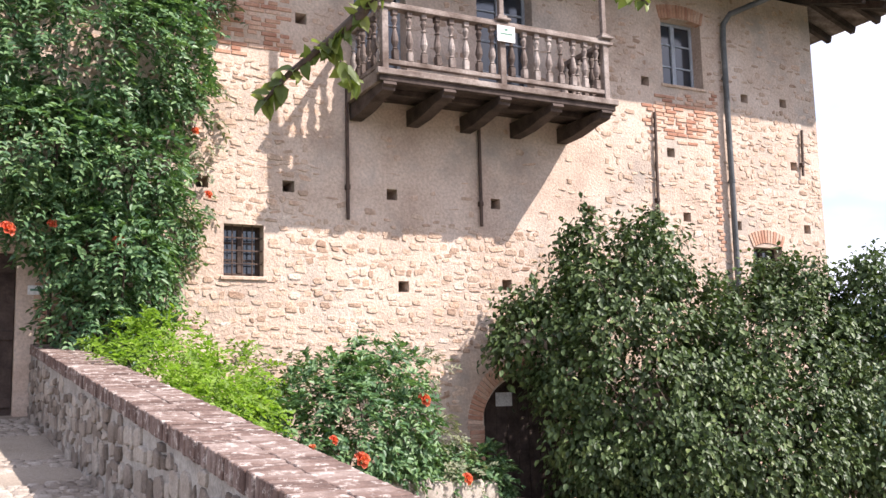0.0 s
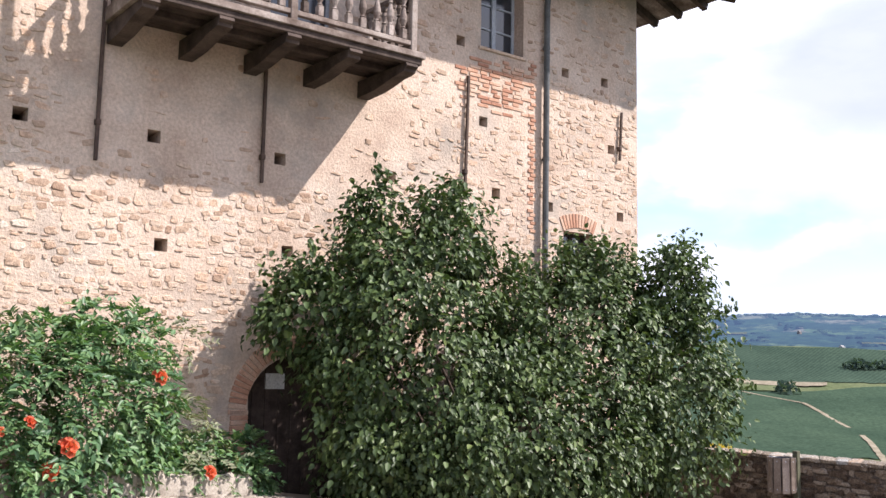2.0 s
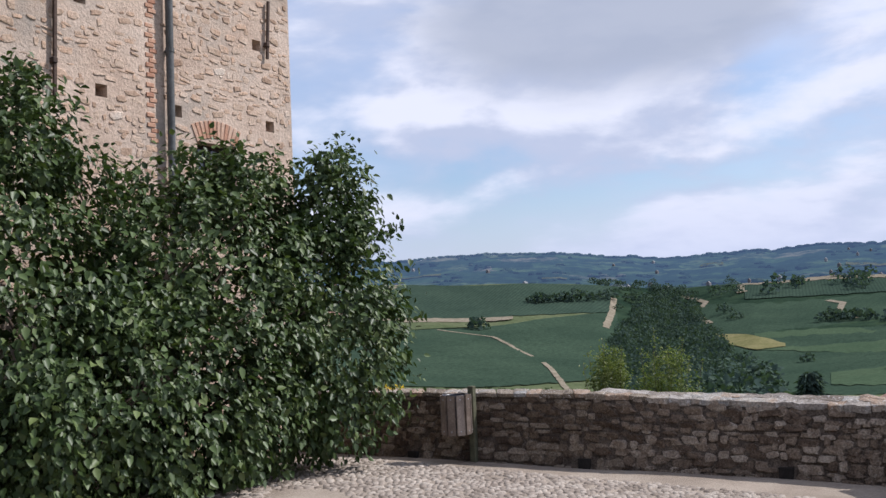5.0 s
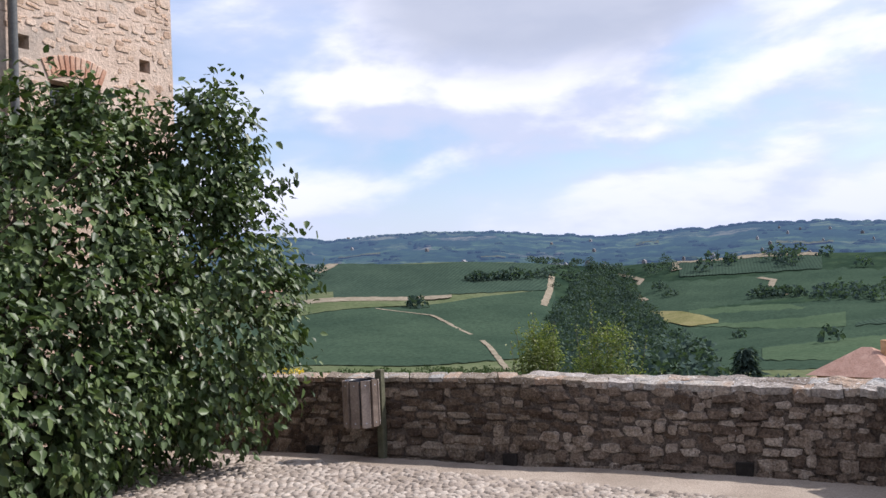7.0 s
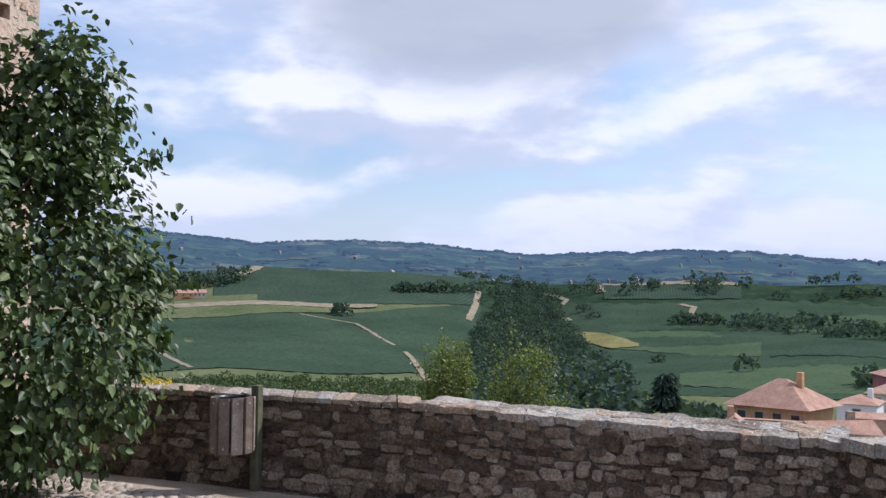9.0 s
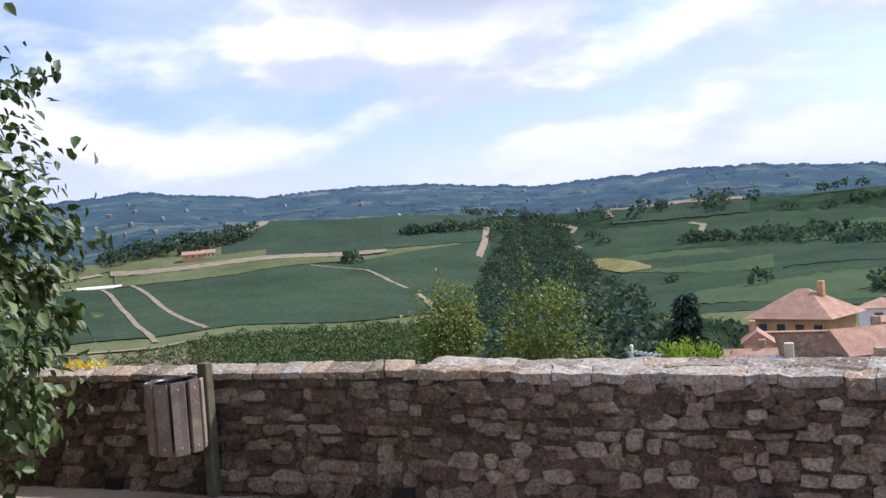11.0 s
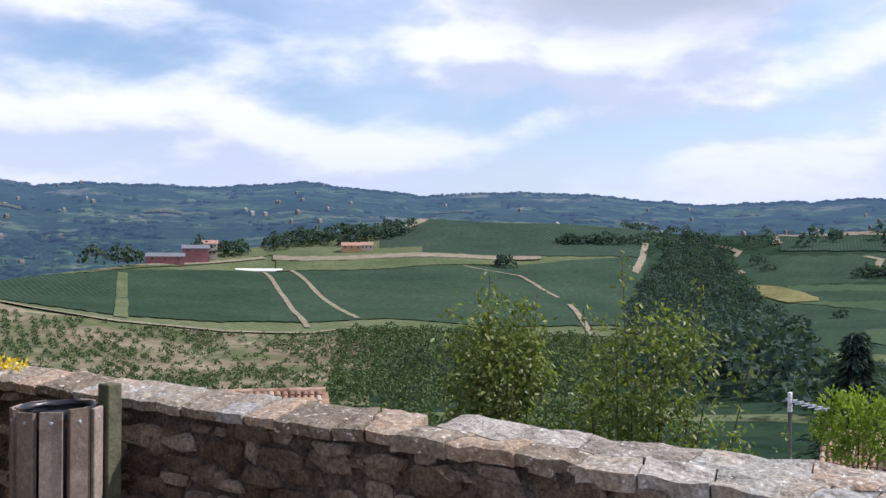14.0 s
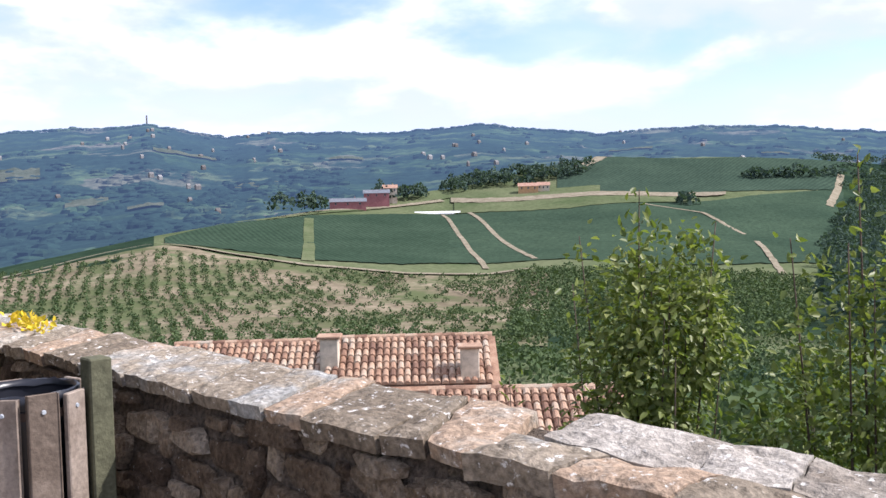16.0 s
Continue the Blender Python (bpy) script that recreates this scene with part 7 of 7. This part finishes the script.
for k in range(80):
    a, r = rnd.uniform(-12, 76), rnd.uniform(1100, 2900)
    if k < 36:
        a, r = rnd.choice((45.5, 56.5, 60.5, 64.5, 11.5, 8.2)) + rnd.gauss(0, 1.2), rnd.uniform(1500, 2850)
    if r < lerp_table(AZ, RC, min(max(a, -15), 72)) + 300:
        continue
    x, y, z = polar(a, r)
    w, d, h = rnd.uniform(2, 4.5), rnd.uniform(2, 4), rnd.uniform(3, 5) + 1.5
    vs = [(x + sx * w, y + sy * d, z + t) for t in (0, h) for sx, sy in ((-1, -1), (1, -1), (1, 1), (-1, 1))] + [(x - w, y, z + h + 3), (x + w, y, z + h + 3)]
    pieces.append((vs, [(0, 1, 5, 4), (1, 2, 6, 5), (2, 3, 7, 6), (3, 0, 4, 7), (4, 5, 9, 8), (6, 7, 8, 9), (5, 6, 9), (7, 4, 8)]))
x, y, z = polar(64.3, 2900)
pieces.append(([(x + s * 1.6, y + t * 1.6, z + h) for h in (0, 26) for s, t in ((-1, -1), (1, -1), (1, 1), (-1, 1))], [(0, 1, 5, 4), (1, 2, 6, 5), (2, 3, 7, 6), (3, 0, 4, 7), (4, 5, 6, 7)]))
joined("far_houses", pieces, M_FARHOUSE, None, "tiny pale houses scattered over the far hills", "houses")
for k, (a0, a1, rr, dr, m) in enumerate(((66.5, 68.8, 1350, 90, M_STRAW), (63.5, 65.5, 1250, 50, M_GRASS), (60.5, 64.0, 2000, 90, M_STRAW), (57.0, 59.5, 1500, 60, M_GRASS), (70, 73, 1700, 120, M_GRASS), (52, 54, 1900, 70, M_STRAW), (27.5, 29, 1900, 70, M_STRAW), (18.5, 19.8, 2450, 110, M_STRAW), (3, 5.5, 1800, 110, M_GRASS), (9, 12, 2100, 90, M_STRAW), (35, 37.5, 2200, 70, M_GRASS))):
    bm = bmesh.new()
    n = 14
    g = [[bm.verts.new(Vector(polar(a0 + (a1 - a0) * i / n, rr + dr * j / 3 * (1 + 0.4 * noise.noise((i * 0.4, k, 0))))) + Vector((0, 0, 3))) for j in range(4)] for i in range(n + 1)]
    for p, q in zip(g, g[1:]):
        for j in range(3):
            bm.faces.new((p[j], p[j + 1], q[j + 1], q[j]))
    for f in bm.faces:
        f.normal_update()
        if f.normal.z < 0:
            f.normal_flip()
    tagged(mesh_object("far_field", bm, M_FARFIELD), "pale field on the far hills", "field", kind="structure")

# bushes on the slope between the wall and the valley
slope_spots = []
for k in range(420):
    a, r = rnd.uniform(24, 72), rnd.uniform(34, 200)
    if r > 48 or a < 41:
        slope_spots.append(polar(a, r))
woods("slope_trees", slope_spots, 3.6, 2.4, 70, 0.55, M_ORCHLEAF, "green bushes on the slope below", 41)

# ---- tiled house just below the parapet ----
M_TILE_P = varied("roof_tile_piece", [(0.2, (0.16, 0.09, 0.065)), (0.42, (0.29, 0.175, 0.12)), (0.62, (0.39, 0.265, 0.19)), (0.85, (0.38, 0.32, 0.26))], 2.5, 25, 0.9, 0.3, island=0.6)


def tiled_house(x, y, z, w, slope, rise, turn, label, wall_h=4.0, stacks=((-0.1, -0.55), (0.36, -0.8))):
    """A long low house whose near slope of curved tiles faces the terrace (local -y). x, y, z: the middle of its ridge."""
    hs = thing("house", label, "house", (x, y, z))
    hs.rotation_euler = (0, 0, radians(turn))
    bm = bmesh.new()
    box(bm, -w / 2 + 0.2, w / 2 - 0.2, -slope + 0.3, slope - 0.3, -rise - wall_h, -rise - 0.02)
    prof = [(-slope + 0.3, -rise - 0.02), (slope - 0.3, -rise - 0.02), (0, -0.16)]
    l = [bm.verts.new((-w / 2 + 0.2, a, b)) for a, b in prof]
    r = [bm.verts.new((w / 2 - 0.2, a, b)) for a, b in prof]
    bm.faces.new(l)
    bm.faces.new(r[::-1])
    part("wall", bm, M_WALLPALE, hs, "pale rendered wall")
    bm = bmesh.new()
    for s in (-1, 1):
        q = [(-w / 2, 0, -0.02), (w / 2, 0, -0.02), (w / 2, s * slope, -rise - 0.02), (-w / 2, s * slope, -rise - 0.02)]
        vs = [bm.verts.new(p) for p in q] + [bm.verts.new((p[0], p[1], p[2] - 0.1)) for p in q]
        for f in ((0, 1, 2, 3), (7, 6, 5, 4), (0, 4, 5, 1), (1, 5, 6, 2), (2, 6, 7, 3), (3, 7, 4, 0)):
            bm.faces.new([vs[i] for i in f])
    bmesh.ops.recalc_face_normals(bm, faces=list(bm.faces))
    roof = part("roof", bm, M_TILE_P, hs, "weathered terracotta tile roof")
    rnd = random.Random(int(w * 10))
    pieces = []
    L = math.hypot(slope, rise)
    rows, cols = int(L / 0.33), int(w / 0.2)
    for c in range(cols):
        for k in range(rows):
            u = -w / 2 + 0.1 + 0.2 * c + rnd.uniform(-0.012, 0.012)
            vs = []
            for s, rad, up in ((0.33 * k - 0.02, 0.075, 0.015), (0.33 * k + 0.36, 0.10, 0.035)):
                f = min(s / L, 1.03)
                for q in range(6):
                    t = math.pi * q / 5
                    vs.append((u + rad * math.cos(t), -slope * f, -rise * f + up + rad * math.sin(t)))
            pieces.append((vs, [(q, q + 1, q + 7, q + 6) for q in range(5)] + [(6, 7, 8, 9, 10, 11)]))
    for k in range(int(w / 0.36)):
        u = -w / 2 + 0.36 * k
        vs = []
        for s, rad in ((0, 0.11), (0.4, 0.13)):
            for q in range(6):
                t = math.pi * q / 5
                vs.append((u + s, rad * math.cos(t), 0.0 + rad * math.sin(t)))
        pieces.append((vs, [(q, q + 1, q + 7, q + 6) for q in range(5)]))
    joined("tiles", pieces, M_TILE_P, roof)
    for fx, fy in stacks:
        cx, cy = w * fx, slope * fy
        bm = bmesh.new()
        zc = rise * cy / slope
        box(bm, cx - 0.25, cx + 0.25, cy - 0.25, cy + 0.25, zc - 0.3, zc + 0.75, bevel=0.02)
        ch = part("chimney", bm, M_WALLPALE, roof, "rendered chimney with a tile cap")
        bm = bmesh.new()
        box(bm, cx - 0.34, cx + 0.34, cy - 0.32, cy + 0.32, zc + 0.75, zc + 0.83, bevel=0.02)
        part("cap", bm, M_TILE_P, ch)
    return hs


tiled_house(*at_view(49.4, 27.5, -8.75), 4.8, 2.3, 1.05, -41.5, "long house with a weathered terracotta tile roof", stacks=((-0.47, -0.5), (0.33, -0.75)))
tiled_house(*at_view(58.2, 28.6, -8.75), 5.2, 2.1, 0.95, -40.5, "lower wing with a terracotta tile roof", stacks=())
tiled_house(*at_view(42.6, 22.5, -11.9), 4.6, 2.0, 0.8, -43, "low shed with grey lichened roof tiles", stacks=())
tiled_house(*at_view(9.6, 33.0, -9.9, 12.2, 5.8, 1.8), 6.5, 2.2, 0.8, -78, "house below with an orange tile roof")

# antenna, conifer and bright shrub below the wall
mast = thing("antenna", "thin metal aerial mast with side arm", "antenna", (29.9, 11.2, -5.2))
bm = bmesh.new()
tube(bm, [(0, 0, 0), (0, 0, 4.4)], 0.035, 8)
part("mast", bm, M_PIPE, mast)
bm = bmesh.new()
tube(bm, [(0.1, 0.1, 4.3), (-0.3, -0.7, 4.25)], 0.025, 6)
part("boom", bm, M_FRAME, mast)
for k in range(6):
    bm = bmesh.new()
    c = Vector((0.1, 0.1, 4.3)).lerp(Vector((-0.3, -0.7, 4.25)), 0.1 + 0.16 * k)
    tube(bm, [c + Vector((0.16, -0.08, 0)), c - Vector((0.16, -0.08, 0))], 0.01, 6)
    part("rod", bm, M_FRAME, mast)
bm = bmesh.new()
box(bm, -0.05, 0.05, -0.03, 0.03, 4.1, 4.45, bevel=0.01)
part("panel", bm, M_SIGN, mast)

cx, cy = 10.77 + 70 * math.cos(radians(13.5)), 5.43 + 70 * math.sin(radians(13.5))
fir = thing("conifer", "dark conical fir tree among the houses", "tree", (cx, cy, -14.2))
bm = bmesh.new()
tube(bm, [(0, 0, -1), (0, 0, 10.6)], 0.22, 8, 0.03)
part("trunk", bm, M_BARK, fir)
rng = np.random.default_rng(70)
n = 2600
h = rng.uniform(0.6, 10.6, n)
ang = rng.uniform(0, 2 * math.pi, n)
rr = (1 - h / 11.2) * 4.8 * rng.uniform(0.25, 1.05, n) * (0.75 + 0.25 * np.sin(h * 5.2))
P = np.stack([rr * np.cos(ang), rr * np.sin(ang), h - 0.15 * rr], 1)
A = np.stack([np.cos(ang), np.sin(ang), -0.25 + rng.normal(size=n) * 0.2], 1)
leaf_mesh("crown", P, A, rng.normal(size=(n, 3)) * 0.3 + np.array([0, 0, 1.0]), rng.uniform(0.5, 0.9, n), 0.4, M_FARLEAF, fir)
sx, sy = 10.77 + 30 * math.cos(radians(13.5)), 5.43 + 30 * math.sin(radians(13.5))
pale = thing("shrub", "bright yellow-green shrub beyond the wall", "shrub", (sx, sy, -4.2))
foliage("crown", [((0, 0, 1.3), (0.7, 1.0, 1.0)), ((-0.1, 0.5, 1.2), (0.6, 0.6, 0.95)), ((0.1, -0.6, 1.1), (0.5, 0.6, 0.9))], 260, 18, 0.16, 0.14, 0.5, M_PALELEAF, pale, 71, -0.8, None, 0.3)
stems(pale, [(0, 0, -0.6)], [(0, 0.4, 1.6), (0, -0.5, 1.5), (0.1, 0, 1.9)], 0.03, M_BARK, random.Random(2))
